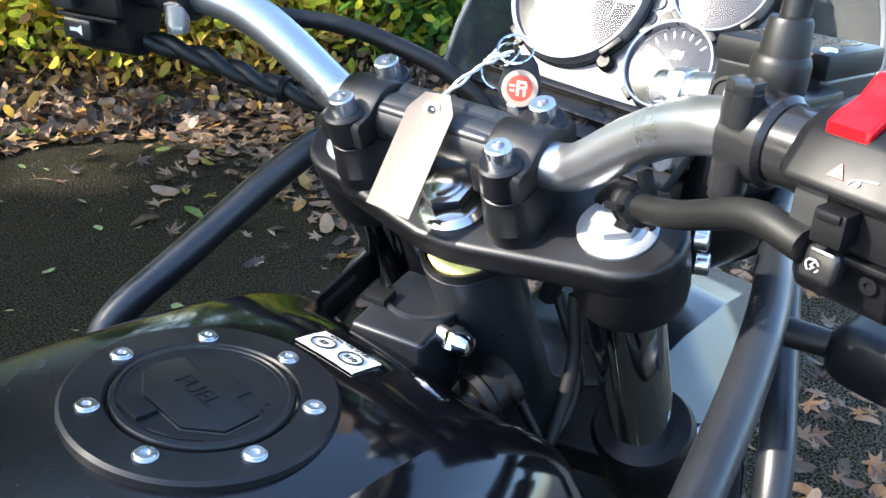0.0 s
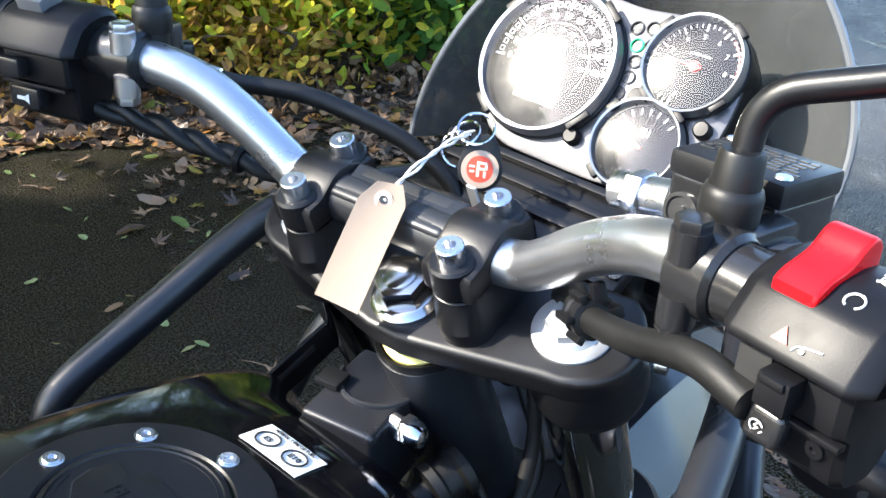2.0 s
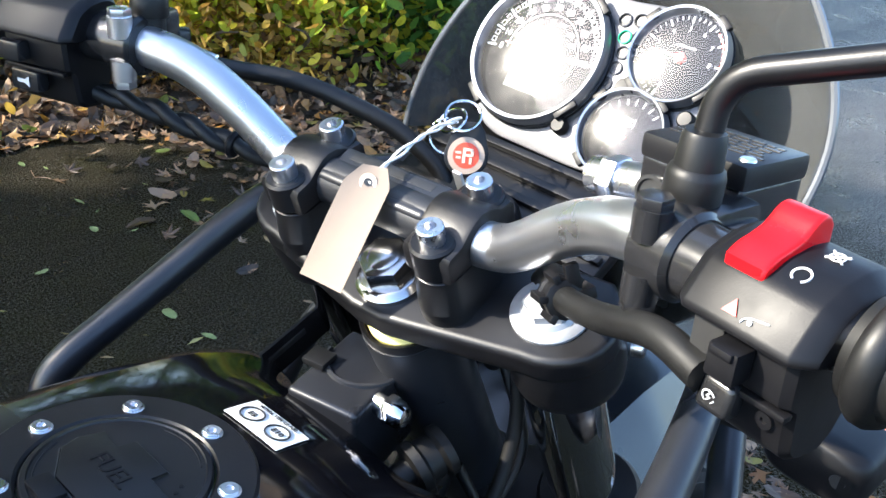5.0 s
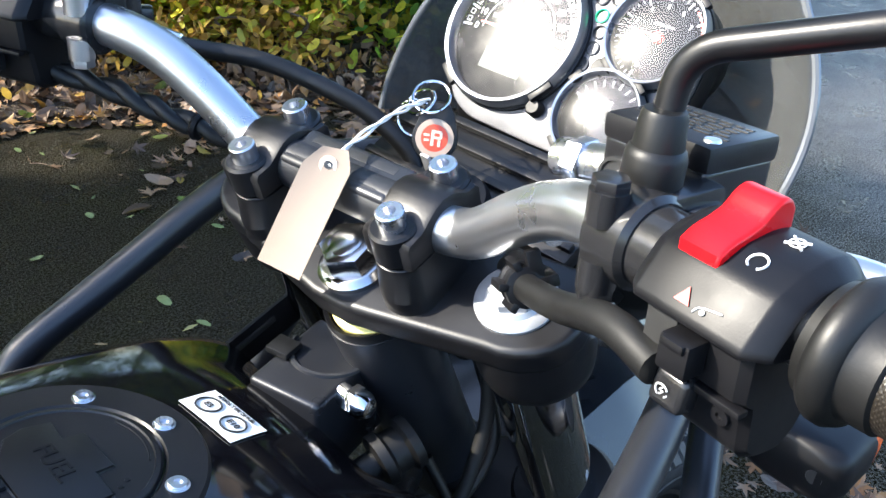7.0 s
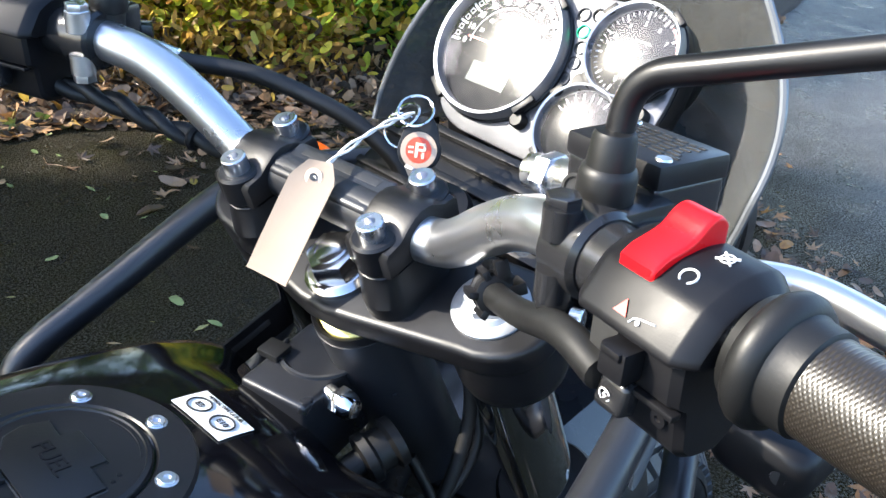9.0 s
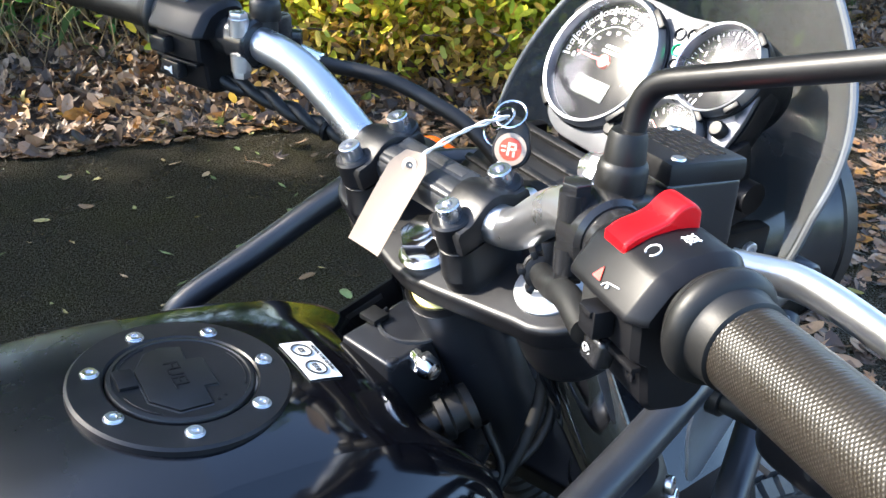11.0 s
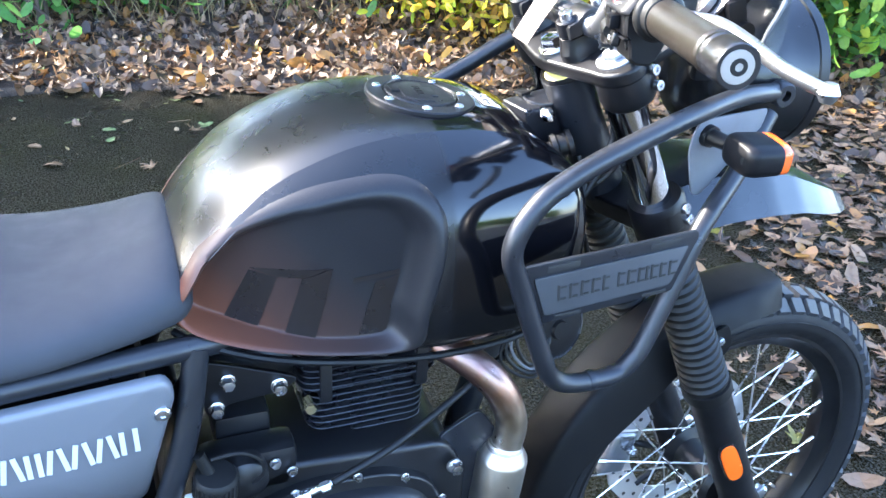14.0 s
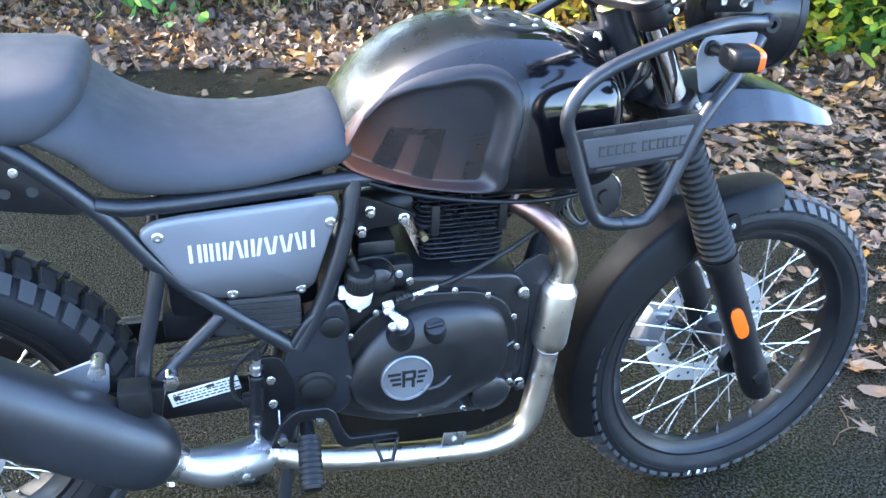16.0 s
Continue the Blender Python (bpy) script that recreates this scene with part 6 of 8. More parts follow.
def build_cluster():
    outline = [(-0.036, -0.026), (-0.028, -0.046), (-0.010, -0.055), (0.052, -0.056), (0.092, -0.052), (0.108, -0.035), (0.114, -0.004), (0.112, 0.030), (0.10, 0.050), (0.060, 0.048), (0.040, 0.046), (0.0, 0.050), (-0.034, 0.030)]
    board = part("instrument_panel", plate(corners(outline, 0.012, 4), 0.004, 0.0012, at_dial(0, 0, -0.010)), "panel_alloy", bike, "pale alloy instrument panel with three round gauges")
    sub("housing", plate(corners([(x * 1.0, y * 1.0) for x, y in outline], 0.012, 4), 0.018, 0.004, at_dial(0, 0, -0.030)), "black_plastic", board, "black plastic housing")
    # speedometer
    g, m = gauge(board, -0.0008, 0, 0.0455, "speedometer", "large round speedometer")
    lift = Matrix.Translation((0, 0, -0.0034))
    marks = []
    for k in range(0, 101):
        a = 186 - 1.83 * k
        big = k % 10 == 0
        if k % 10 in (3, 7):
            # two small outlined blocks between the long strokes
            at = m @ lift @ Matrix.Rotation(radians(a), 4, "Z") @ Matrix.Translation((0.0362, 0, 0))
            marks.append(join(*[box(*size, 0.0004, 0, at @ Matrix.Translation((*o, 0))) for size, o in (((0.0032, 0.0004), (0, 0.0014)), ((0.0032, 0.0004), (0, -0.0014)), ((0.0004, 0.0028), (0.0014, 0)), ((0.0004, 0.0028), (-0.0014, 0)))]))
        if not big:
            continue
        r0, r1 = 0.0330, 0.0395
        marks.append(box(r1 - r0, 0.0014 if big else 0.0005, 0.0004, 0, m @ lift @ Matrix.Rotation(radians(a), 4, "Z") @ Matrix.Translation(((r0 + r1) / 2, 0, 0))))
    sub("scale", join(*marks), "white_print", g, "white scale")
    nums = []
    for k in range(0, 11):
        px, py = polar(0.0292, 186 - 18.3 * k)
        nums.append(words(str(10 * k), 0.0058, m @ lift @ Matrix.Translation((px, py, 0)), 0.0001))
    sub("numbers", join(*nums), "white_print", g, "white miles per hour numbers")
    nums = []
    for k in range(1, 9):
        px, py = polar(0.0205, 186 - 18.3 * 20 * k / 16.09)
        nums.append(words(str(20 * k), 0.0036, m @ lift @ Matrix.Translation((px, py, 0)), 0.0001))
    sub("inner_numbers", join(*nums), "white_print", g, "small white kilometre numbers")
    sub("inner_ring", tube([m @ V(*polar(0.0247, a), -0.0034) for a in range(-24, 190, 6)], 0.0003, 4), "white_print", g)
    sub("maker_mark", bars([(0, 0.0105, 0.012, 0.0022), (0, 0.007, 0.014, 0.0022)], m @ lift, 0.0001), "white_print", g)
    sub("display", box(0.030, 0.013, 0.0008, 0.0003, m @ Matrix.Translation((0, -0.019, -0.0035))), "lcd", g, "grey liquid-crystal display")
    nd = m @ Matrix.Rotation(radians(180), 4, "Z")
    sub("needle", join(plate([(-0.006, -0.0012), (0.026, -0.0005), (0.026, 0.0005), (-0.006, 0.0012)], 0.0008, 0, nd @ Matrix.Translation((0, 0, -0.0025))), lathe([(0.005, -0.0035), (0.0045, -0.0012), (0, -0.001)], 20, m)), "red_plastic", g, "red needle at zero")
    # rev counter
    g, m = gauge(board, 0.0838, 0.0215, 0.0285, "rev_counter", "smaller round rev counter")
    marks, nums = [], []
    for k in range(0, 33):
        a = 256 - 7.94 * k
        big = k % 4 == 0
        r0, r1 = (0.0205, 0.0245) if big else (0.0225, 0.0245)
        marks.append(box(r1 - r0, 0.0010 if big else 0.0005, 0.0004, 0, m @ lift @ Matrix.Rotation(radians(a), 4, "Z") @ Matrix.Translation(((r0 + r1) / 2, 0, 0))))
    for k in range(0, 9):
        px, py = polar(0.0172, 256 - 31.75 * k)
        nums.append(words(str(k), 0.0040, m @ lift @ Matrix.Translation((px, py, 0)), 0.0001))
    sub("scale", join(*marks), "white_print", g)
    sub("numbers", join(*nums), "white_print", g, "white rev numbers")
    sub("red_line", tube([m @ V(*polar(0.0235, a), -0.0034) for a in range(2, 54, 5)], 0.0006, 4), "red_print", g)
    sub("unit", words("x 1000 r/min", 0.0024, m @ lift @ Matrix.Translation((0, 0.007, 0)), 0.0001), "white_print", g)
    nd = m @ Matrix.Rotation(radians(177), 4, "Z")
    sub("needle", join(plate([(-0.004, -0.0008), (0.018, -0.0003), (0.018, 0.0003), (-0.004, 0.0008)], 0.0008, 0, nd @ Matrix.Translation((0, 0, -0.0025))), lathe([(0.0032, -0.0035), (0.003, -0.0012), (0, -0.001)], 20, m)), "red_plastic", g)
    # fuel gauge
    g, m = gauge(board, 0.074, -0.029, 0.0265, "fuel_gauge", "round fuel and compass gauge")
    marks = [box(0.0035, 0.0007, 0.0004, 0, m @ lift @ Matrix.Rotation(radians(a), 4, "Z") @ Matrix.Translation((0.020, 0, 0))) for a in range(50, 161, 15)]
    sub("scale", join(*marks), "white_print", g)
    sub("pump_symbol", join(bars([(-0.001, 0.008, 0.004, 0.005), (0.0026, 0.0085, 0.0007, 0.0045)], m @ lift, 0.0001)), "white_print", g)
    nd = m @ Matrix.Rotation(radians(150), 4, "Z")
    sub("needle", plate([(-0.002, -0.0008), (0.017, -0.0003), (0.017, 0.0003), (-0.002, 0.0008)], 0.0008, 0, nd @ Matrix.Translation((0, 0, -0.0025))), "red_plastic", g)
    # tell-tales and push knobs
    for i, (x, y) in enumerate(((0.041, 0.034), (0.0505, 0.036), (0.0455, 0.0245), (0.054, 0.0265), (0.0488, 0.0155), (0.0492, 0.006), (0.0475, -0.004))):
        lamp = sub("tell_tale", lathe([(0.0042, 0.0), (0.0042, 0.001), (0.0034, 0.0012), (0.0034, -0.0005), (0, -0.0005)], 20, at_dial(x, y, -0.006)), "green_lens" if i == 2 else "lens_dark", board, "dark tell-tale lamp" if i != 2 else "green neutral lamp")
        if i == 2:
            sub("letter", words("N", 0.005, at_dial(x, y, -0.0062), 0.0001), "white_print", lamp)
    for x, y, text in ((0.0605, -0.0035, "MODE"), (0.034, -0.0365, "SET"), (0.1035, -0.0095, "RESET")):
        sub("push_knob", lathe([(0.0050, 0), (0.0048, 0.005), (0.0038, 0.0062), (0, 0.0064)], 24, at_dial(x, y, -0.006)), "rubber", board, "black rubber push knob")
        sub("lettering", words(text, 0.0030, at_dial(x + 0.003, y - 0.0075, -0.0059), 0.0001), "dark_print", board)
    # ribbed bracket between yoke and panel
    br = part("cluster_bracket", box(0.055, 0.15, 0.010, 0.002, axes((0.098, 0.0, 1.055), (-0.5, 0, 0.87), (0.87, 0, 0.5))), "black_metal", bike, "black ribbed bracket under the instruments")
    for k in range(4):
        sub("rib", box(0.005, 0.148, 0.004, 0.0012, axes((0.078 + 0.012 * k, 0.0, 1.0515 + 0.0069 * k), (-0.5, 0, 0.87), (0.87, 0, 0.5))), "black_metal", br)


def build_headlamp():
    m = axes((0.215, 0, 1.000), (1, 0, -0.04), (0, 0, 1))
    lamp = part("headlamp", lathe([(0.0, -0.060), (0.035, -0.056), (0.062, -0.040), (0.080, -0.010), (0.086, 0.030), (0.087, 0.060), (0.090, 0.064), (0.090, 0.076), (0.086, 0.080)], 56, m, close=False), "black_gloss", bike, "round black headlamp shell")
    sub("rim", lathe([(0.086, 0.062), (0.092, 0.066), (0.092, 0.078), (0.084, 0.082), (0.082, 0.076)], 56, m, close=False), "black_metal", lamp)
    sub("lens", lathe([(0.083, 0.077), (0.06, 0.086), (0.03, 0.091), (0, 0.092)], 48, m, close=False), "lens_dark", lamp, "glass headlamp lens")
    for s in (-1, 1):
        arm = part("lamp_bracket", join(box(0.075, 0.012, 0.026, 0.003, axes((0.165, s * 0.074, 1.030), (0, 0, 1), (1, s * 0.12, -0.1))), box(0.03, 0.010, 0.030, 0.003, axes((0.13, s * 0.076, 1.05), (0, 0, 1), (1, 0, 0.6)))), "black_plastic", bike, "black lamp and instrument bracket")
        for x, z in ((0.15, 1.034), (0.185, 1.030)):
            sub("bolt", allen(0.005, 0.005, axes((x, s * 0.081, z), (0, s, 0))), "zinc", arm)
        # grey knuckle that carries the gauges
        part("gauge_mount", join(box(0.022, 0.02, 0.055, 0.004, axes((0.165, s * 0.070, 1.075), (-0.3, 0, 1), (1, 0, 0))), rod((0.17, s * 0.058, 1.07), (0.17, s * 0.088, 1.07), 0.010, seg=16)), "black_plastic", bike, "black rubber-bushed gauge mount")


def screen_at(u, v, lift=0.0):
    """The fly screen: u across from -1 to 1, v up from 0 to 1."""
    z = 1.042 + 0.205 * v
    if u < 0:
        w = max(0.03, 0.1395 - (6.6 if z > 1.10 else 3.5) * (z - 1.10) ** 2)
        edge = 0.150 + 0.45 * max(0.0, z - 1.084)
    else:
        w = max(0.03, 0.134 - 4.2 * (z - 1.06) ** 2)
        edge = 0.150 + 0.36 * (z - 1.060)
    middle = 0.272 - 0.03 * v - 0.055 * v * v
    x = middle + (min(edge, middle) - middle) * u * u
    return (x + lift, w * u, z)


def build_screen():
    sheet = part("fly_screen", grid(lambda u, v: screen_at(u * 2 - 1, v), 28, 18, 0.003), "screen", bike, "smoked transparent fly screen with a rolled edge", 60)
    rim = [screen_at(-1, k / 14) for k in range(15)] + [screen_at(-1 + k / 8, 1) for k in range(1, 17)] + [screen_at(1, 1 - k / 14) for k in range(1, 15)]
    sub("screen_edge", tube(spline(rim, 2), 0.0022, 8), "screen_edge", sheet, "polished rim of the screen")


# ---- guards, mudguards and indicators ----
GUARD = [(0.225, 0.092, 1.004), (0.155, 0.116, 1.012), (0.085, 0.142, 1.010), (0.02, 0.160, 0.999), (-0.055, 0.175, 0.978), (-0.100, 0.184, 0.954), (-0.122, 0.189, 0.915), (-0.108, 0.190, 0.868), (-0.080, 0.195, 0.790), (-0.066, 0.195, 0.762), (-0.040, 0.195, 0.748), (0.012, 0.190, 0.744), (0.032, 0.190, 0.760), (0.045, 0.188, 0.782), (0.076, 0.178, 0.848), (0.105, 0.165, 0.898), (0.159, 0.135, 0.938), (0.210, 0.104, 0.985)]

GUARD_LEFT = [(0.225, 0.092, 1.004), (0.155, 0.108, 1.018), (0.090, 0.132, 1.020), (0.048, 0.150, 1.012), (0.017, 0.162, 0.992), (-0.021, 0.170, 0.967), (-0.060, 0.174, 0.945), (-0.088, 0.176, 0.930), (-0.103, 0.177, 0.916), (-0.108, 0.178, 0.895), (-0.102, 0.180, 0.868), (-0.080, 0.183, 0.790), (-0.066, 0.184, 0.762), (-0.040, 0.185, 0.748), (0.012, 0.184, 0.744), (0.032, 0.183, 0.760), (0.045, 0.180, 0.782), (0.076, 0.172, 0.848), (0.105, 0.160, 0.898), (0.159, 0.135, 0.938), (0.210, 0.104, 0.985)]


def build_guards():
    for s in (-1, 1):
        guard = part("tank_guard", tube(spline([both(p, s) for p in (GUARD if s < 0 else GUARD_LEFT)], 6), 0.0102, 18), "guard_black", bike, "black tubular steel crash guard beside the tank")
        sub("mount_boss", join(lathe([(0.0062, 0.0), (0.0125, 0.0), (0.0135, 0.002), (0.0135, 0.016), (0.012, 0.018), (0.0062, 0.018), (0.0062, 0.0)], 28, axes((0.228, s * 0.086, 1.003), (0, s, 0)), close=False)), "guard_black", guard, "open tube end bolted beside the headlamp")
        sub("weld", lathe([(0.0104, -0.004), (0.0114, 0), (0.0104, 0.004)], 20, axes(both((-0.018, 0.1932, 0.7458), s), (1, 0, 0))), "guard_black", guard)
        # name plate across the right-hand loop
        if s < 0:
            o = both((-0.014, 0.187, 0.868), s)
            ux = (both((0.082, 0.180, 0.878), s) - both((-0.098, 0.192, 0.866), s)).normalized()
            m = axes(o, V(0, s, 0.03), ux)
            up = 1 if (m.to_3x3() @ V(0, 1, 0)).z > 0 else -1
            outline = [(-0.091, 0.032), (0.098, 0.032), (0.100, 0.024), (0.074, -0.034), (-0.074, -0.036), (-0.088, 0.010)]
            tag = sub("name_plate", plate(corners([(x, y * up) for x, y in outline], 0.004, 3), 0.004, 0.0012, m @ Matrix.Translation((0, 0, -0.002))), "guard_black", guard, "black plate with an embossed maker's name in plain strokes")
            inner = [(-0.082, 0.018), (0.088, 0.018), (0.070, -0.024), (-0.070, -0.026)]
            sub("raised_field", plate(corners([(x, y * up) for x, y in inner], 0.004, 3), 0.0022, 0.001, m @ Matrix.Translation((0, 0, 0.002))), "guard_plate", tag, "")
            for x in (-0.05, 0.062):
                sub("slot", box(0.034, 0.007, 0.0012, 0.0005, m @ Matrix.Translation((x, 0.0245 * up, 0.0021))), "dark_print", tag)
                sub("slot", box(0.028, 0.004, 0.0012, 0.0005, m @ Matrix.Translation((x * 0.86, -0.031 * up, 0.0021))), "dark_print", tag)
            spans, x = [], -0.058
            for w in (0.012, 0.012, 0.011, 0.012, 0.009, 0.0, 0.010, 0.012, 0.009, 0.004, 0.010, 0.009, 0.012):
                if w:
                    spans += [(x + w * 0.2, -0.003 * up, 0.0024, 0.017), (x + w * 0.62, (0.003) * up, w * 0.5, 0.0022), (x + w * 0.62, (-0.010) * up, w * 0.5, 0.0022)]
                x += (w or 0.006) + 0.0006
            sub("plain_relief", bars(spans, m @ Matrix.Translation((0, 0, 0.0043)), 0.0006), "dark_print", tag)
        # triangular wing that carries the indicator
        pts = [(0.096, 1.002), (0.196, 0.998), (0.190, 0.975), (0.116, 0.915), (0.104, 0.918), (0.088, 0.965), (0.088, 0.985)]
        mm = Matrix(((1, 0, 0, 0), (-0.22 * s * 1.0, 0, s, s * 0.158), (0, 1, 0, 0), (0, 0, 0, 1)))
        wing = sub("wing_plate", plate(corners([(x, z) for x, z in pts], 0.006, 3), 0.003, 0.001, mm), "wing_grey", guard, "grey triangular plate")
        wing.data.flip_normals() if s > 0 else None
        # indicator on a rubber stalk
        a, b = both((0.108, 0.134, 0.984), s), both((0.113, 0.168, 0.986), s)
        ind = part("indicator", join(rod(a, b, 0.0085, 0.0075, 16), rod(a, a.lerp(b, 0.3), 0.012, 0.011, 16)), "rubber", bike, "black indicator with an amber lens")
        k = axes(both((0.097, 0.1945, 0.9885), s), (1, both((0, 0.08, 0), s).y, -0.02), (0, 0, 1))

        def section(z, f, g=1.0):
            return [k @ V(0.0165 * f * math.copysign(abs(math.cos(t)) ** 0.55, math.cos(t)), 0.0270 * f * g * math.copysign(abs(math.sin(t)) ** 0.55, math.sin(t)), z) for t in [2 * math.pi * i / 32 for i in range(32)]]
        sub("body", loft([section(0.0, 0.70, 0.92), section(0.0015, 0.84, 0.95), section(0.005, 0.95, 0.98), section(0.011, 1.0), section(0.0365, 0.97)]), "black_plastic", ind, "black plastic indicator body", 50)
        sub("lens", loft([section(0.0360, 0.96), section(0.0455, 0.92), section(0.0485, 0.80), section(0.0497, 0.50)]), "orange_lens", ind, "amber indicator lens", 50)
        sub("screw_hole", lathe([(0.0042, 0), (0.0038, 0.0008), (0, 0.0008)], 14, axes(both((0.0966, 0.2090, 0.9885), s), (-1, 0, 0.02))), "dark_print", ind)


def build_mudguards():
    # high front beak under the lamp
    ridge = [(0.10, 0.862, 0.085), (0.15, 0.884, 0.088), (0.21, 0.892, 0.088), (0.28, 0.886, 0.083), (0.33, 0.872, 0.075), (0.375, 0.853, 0.066), (0.41, 0.837, 0.055), (0.434, 0.824, 0.041), (0.446, 0.816, 0.022)]

    def f(u, v):
        k = u * (len(ridge) - 1)
        i = min(int(k), len(ridge) - 2)
        a, b, t = ridge[i], ridge[i + 1], k - min(int(k), len(ridge) - 2)
        x, z, w = (a[j] + (b[j] - a[j]) * t for j in range(3))
        q = v * 2 - 1
        drop = (0.008 * q * q + 0.036 * max(0.0, abs(q) - 0.55) / 0.45) * (w / 0.085) ** 1.5
        y = w * (q if abs(q) < 0.55 else math.copysign(0.55 + (abs(q) - 0.55) * 0.80, q)) / 0.87
        return (x, y, z - drop)
    beak = part("beak_mudguard", grid(f, 40, 36, 0.003), "satin_black", bike, "satin black high front mudguard beak", 28)
    # mudguard hugging the front wheel
    r0, wid = 0.342, 0.058
    m = axes(AXLE_F, (0, -1, 0), (1, 0, 0))

    def g(u, v):
        a = radians(84 + 118 * u)
        q = v * 2 - 1
        edge = max(0.0, abs(q) - 0.55) / 0.45
        deep = 0.028 + 0.034 * math.sin(math.pi * min(1.0, max(0.0, (u - 0.10) / 0.62))) ** 2
        r = r0 + 0.012 - 0.008 * q * q - deep * edge ** 1.5
        w = wid * (0.74 + 0.26 * min(1.0, u * 14) ** 0.5)
        return AXLE_F + V(r * math.cos(a), w * (q if abs(q) < 0.55 else math.copysign(0.55 + (abs(q) - 0.55) * 0.85, q)), r * math.sin(a))
    fender = steered("front_mudguard", grid(g, 48, 24, 0.003), "fender_black", "black plastic mudguard hugging the front wheel", 50)
    for s in (-1, 1):
        pts = []
        c = AXLE_F
        outline = [(-0.13, 0.30), (-0.075, 0.325), (-0.06, 0.29), (-0.075, 0.265), (-0.10, 0.24), (-0.145, 0.26)]
        mm = Matrix(((1, 0, 0, c.x), (0, 0, s, c.y + s * 0.054), (0, 1, 0, c.z), (0, 0, 0, 1)))
        bm = plate(corners(outline, 0.012, 3), 0.005, 0.001, mm)
        bmesh.ops.recalc_face_normals(bm, faces=bm.faces[:])
        stay = sub("stay", bm, "fender_black", fender)
        for x, z in ((-0.135, 0.272), (-0.085, 0.300)):
            sub("bolt", allen(0.0055, 0.006, axes(c + V(x, s * 0.058, z), (0, s, 0))), "zinc", fender)
    # horn and loose wires behind the guard
    horn = part("horn", join(lathe([(0.0, -0.012), (0.025, -0.012), (0.034, -0.006), (0.037, 0.0), (0.037, 0.004), (0.030, 0.006), (0.012, 0.006), (0.010, 0.010), (0, 0.010)], 36, axes((-0.002, -0.085, 0.735), (0.25, -1, 0.2))), rod((-0.002, -0.08, 0.735), (-0.02, -0.03, 0.76), 0.006)), "black_plastic", bike, "round black horn below the guard")
    sub("horn_rim", lathe([(0.036, 0.002), (0.039, 0.004), (0.036, 0.006), (0.036, 0.002)], 36, axes((-0.002, -0.085, 0.735), (0.25, -1, 0.2)), close=False), "zinc", horn)
    for k in range(4):
        part("wire", tube(spline([(-0.045 - 0.004 * k, -0.08 - 0.004 * k, 0.772), (-0.058 - 0.006 * k, -0.10, 0.735 - 0.006 * k), (-0.040, -0.105 - 0.003 * k, 0.705 - 0.004 * k), (-0.018, -0.10, 0.722), (-0.010, -0.085, 0.738)], 6), 0.0018 if k % 2 else 0.0024, 8), "rubber" if k != 1 else "grey_rubber", bike, "thin wire hanging at the horn")


# ---- seats, frame and covers ----


def build_seats():
    def seat(rows, n=40, slant=0.0):
        rings = []
        for x, w, top, low, e in rows:
            ring = []
            for k in range(n):
                a = 2 * math.pi * k / n
                c, s = math.cos(a), math.sin(a)
                mid = low + (top - low) * 0.35
                h = top - mid if s > 0 else mid - low
                ee = e if s < 0 else e * 0.85
                ring.append((x + slant * (mid + h * math.copysign(abs(s) ** (2 / ee), s) - top), w * (1 - 0.12 * max(s, 0)) * math.copysign(abs(c) ** (2 / ee), c), mid + h * math.copysign(abs(s) ** (2 / ee), s)))
            rings.append(ring)
        return rings

    def ease(rows, steps=4):
        pts = spline([(r[0], r[1], r[2]) for r in rows], steps)
        pts2 = spline([(r[3], r[4], 0) for r in rows], steps)
        return [(p.x, p.y, p.z, q.x, q.y) for p, q in zip(pts, pts2)]
    front = [(-0.396, 0.080, 0.868, 0.846, 2.4), (-0.400, 0.100, 0.884, 0.834, 2.8), (-0.418, 0.112, 0.890, 0.824, 3.2), (-0.470, 0.124, 0.875, 0.818, 3.4), (-0.545, 0.136, 0.867, 0.812, 3.4), (-0.637, 0.144, 0.880, 0.812, 3.4), (-0.70, 0.147, 0.911, 0.818, 3.4), (-0.728, 0.146, 0.937, 0.832, 3.2), (-0.75, 0.142, 0.951, 0.855, 3.0), (-0.80, 0.13, 0.951, 0.885, 2.6)]
    seat1 = part("rider_seat", loft(seat(ease(front))), "vinyl", bike, "dark grey vinyl rider seat", 60)
    rear = [(-0.730, 0.100, 0.952, 0.912, 2.5), (-0.734, 0.124, 0.972, 0.897, 3.0), (-0.757, 0.137, 0.982, 0.888, 3.2), (-0.84, 0.141, 0.986, 0.888, 3.2), (-1.0, 0.132, 0.991, 0.902, 3.2), (-1.09, 0.11, 0.986, 0.915, 2.6)]
    part("pillion_seat", loft(seat(ease(rear), slant=0.62)), "vinyl", bike, "dark grey vinyl pillion seat", 60)


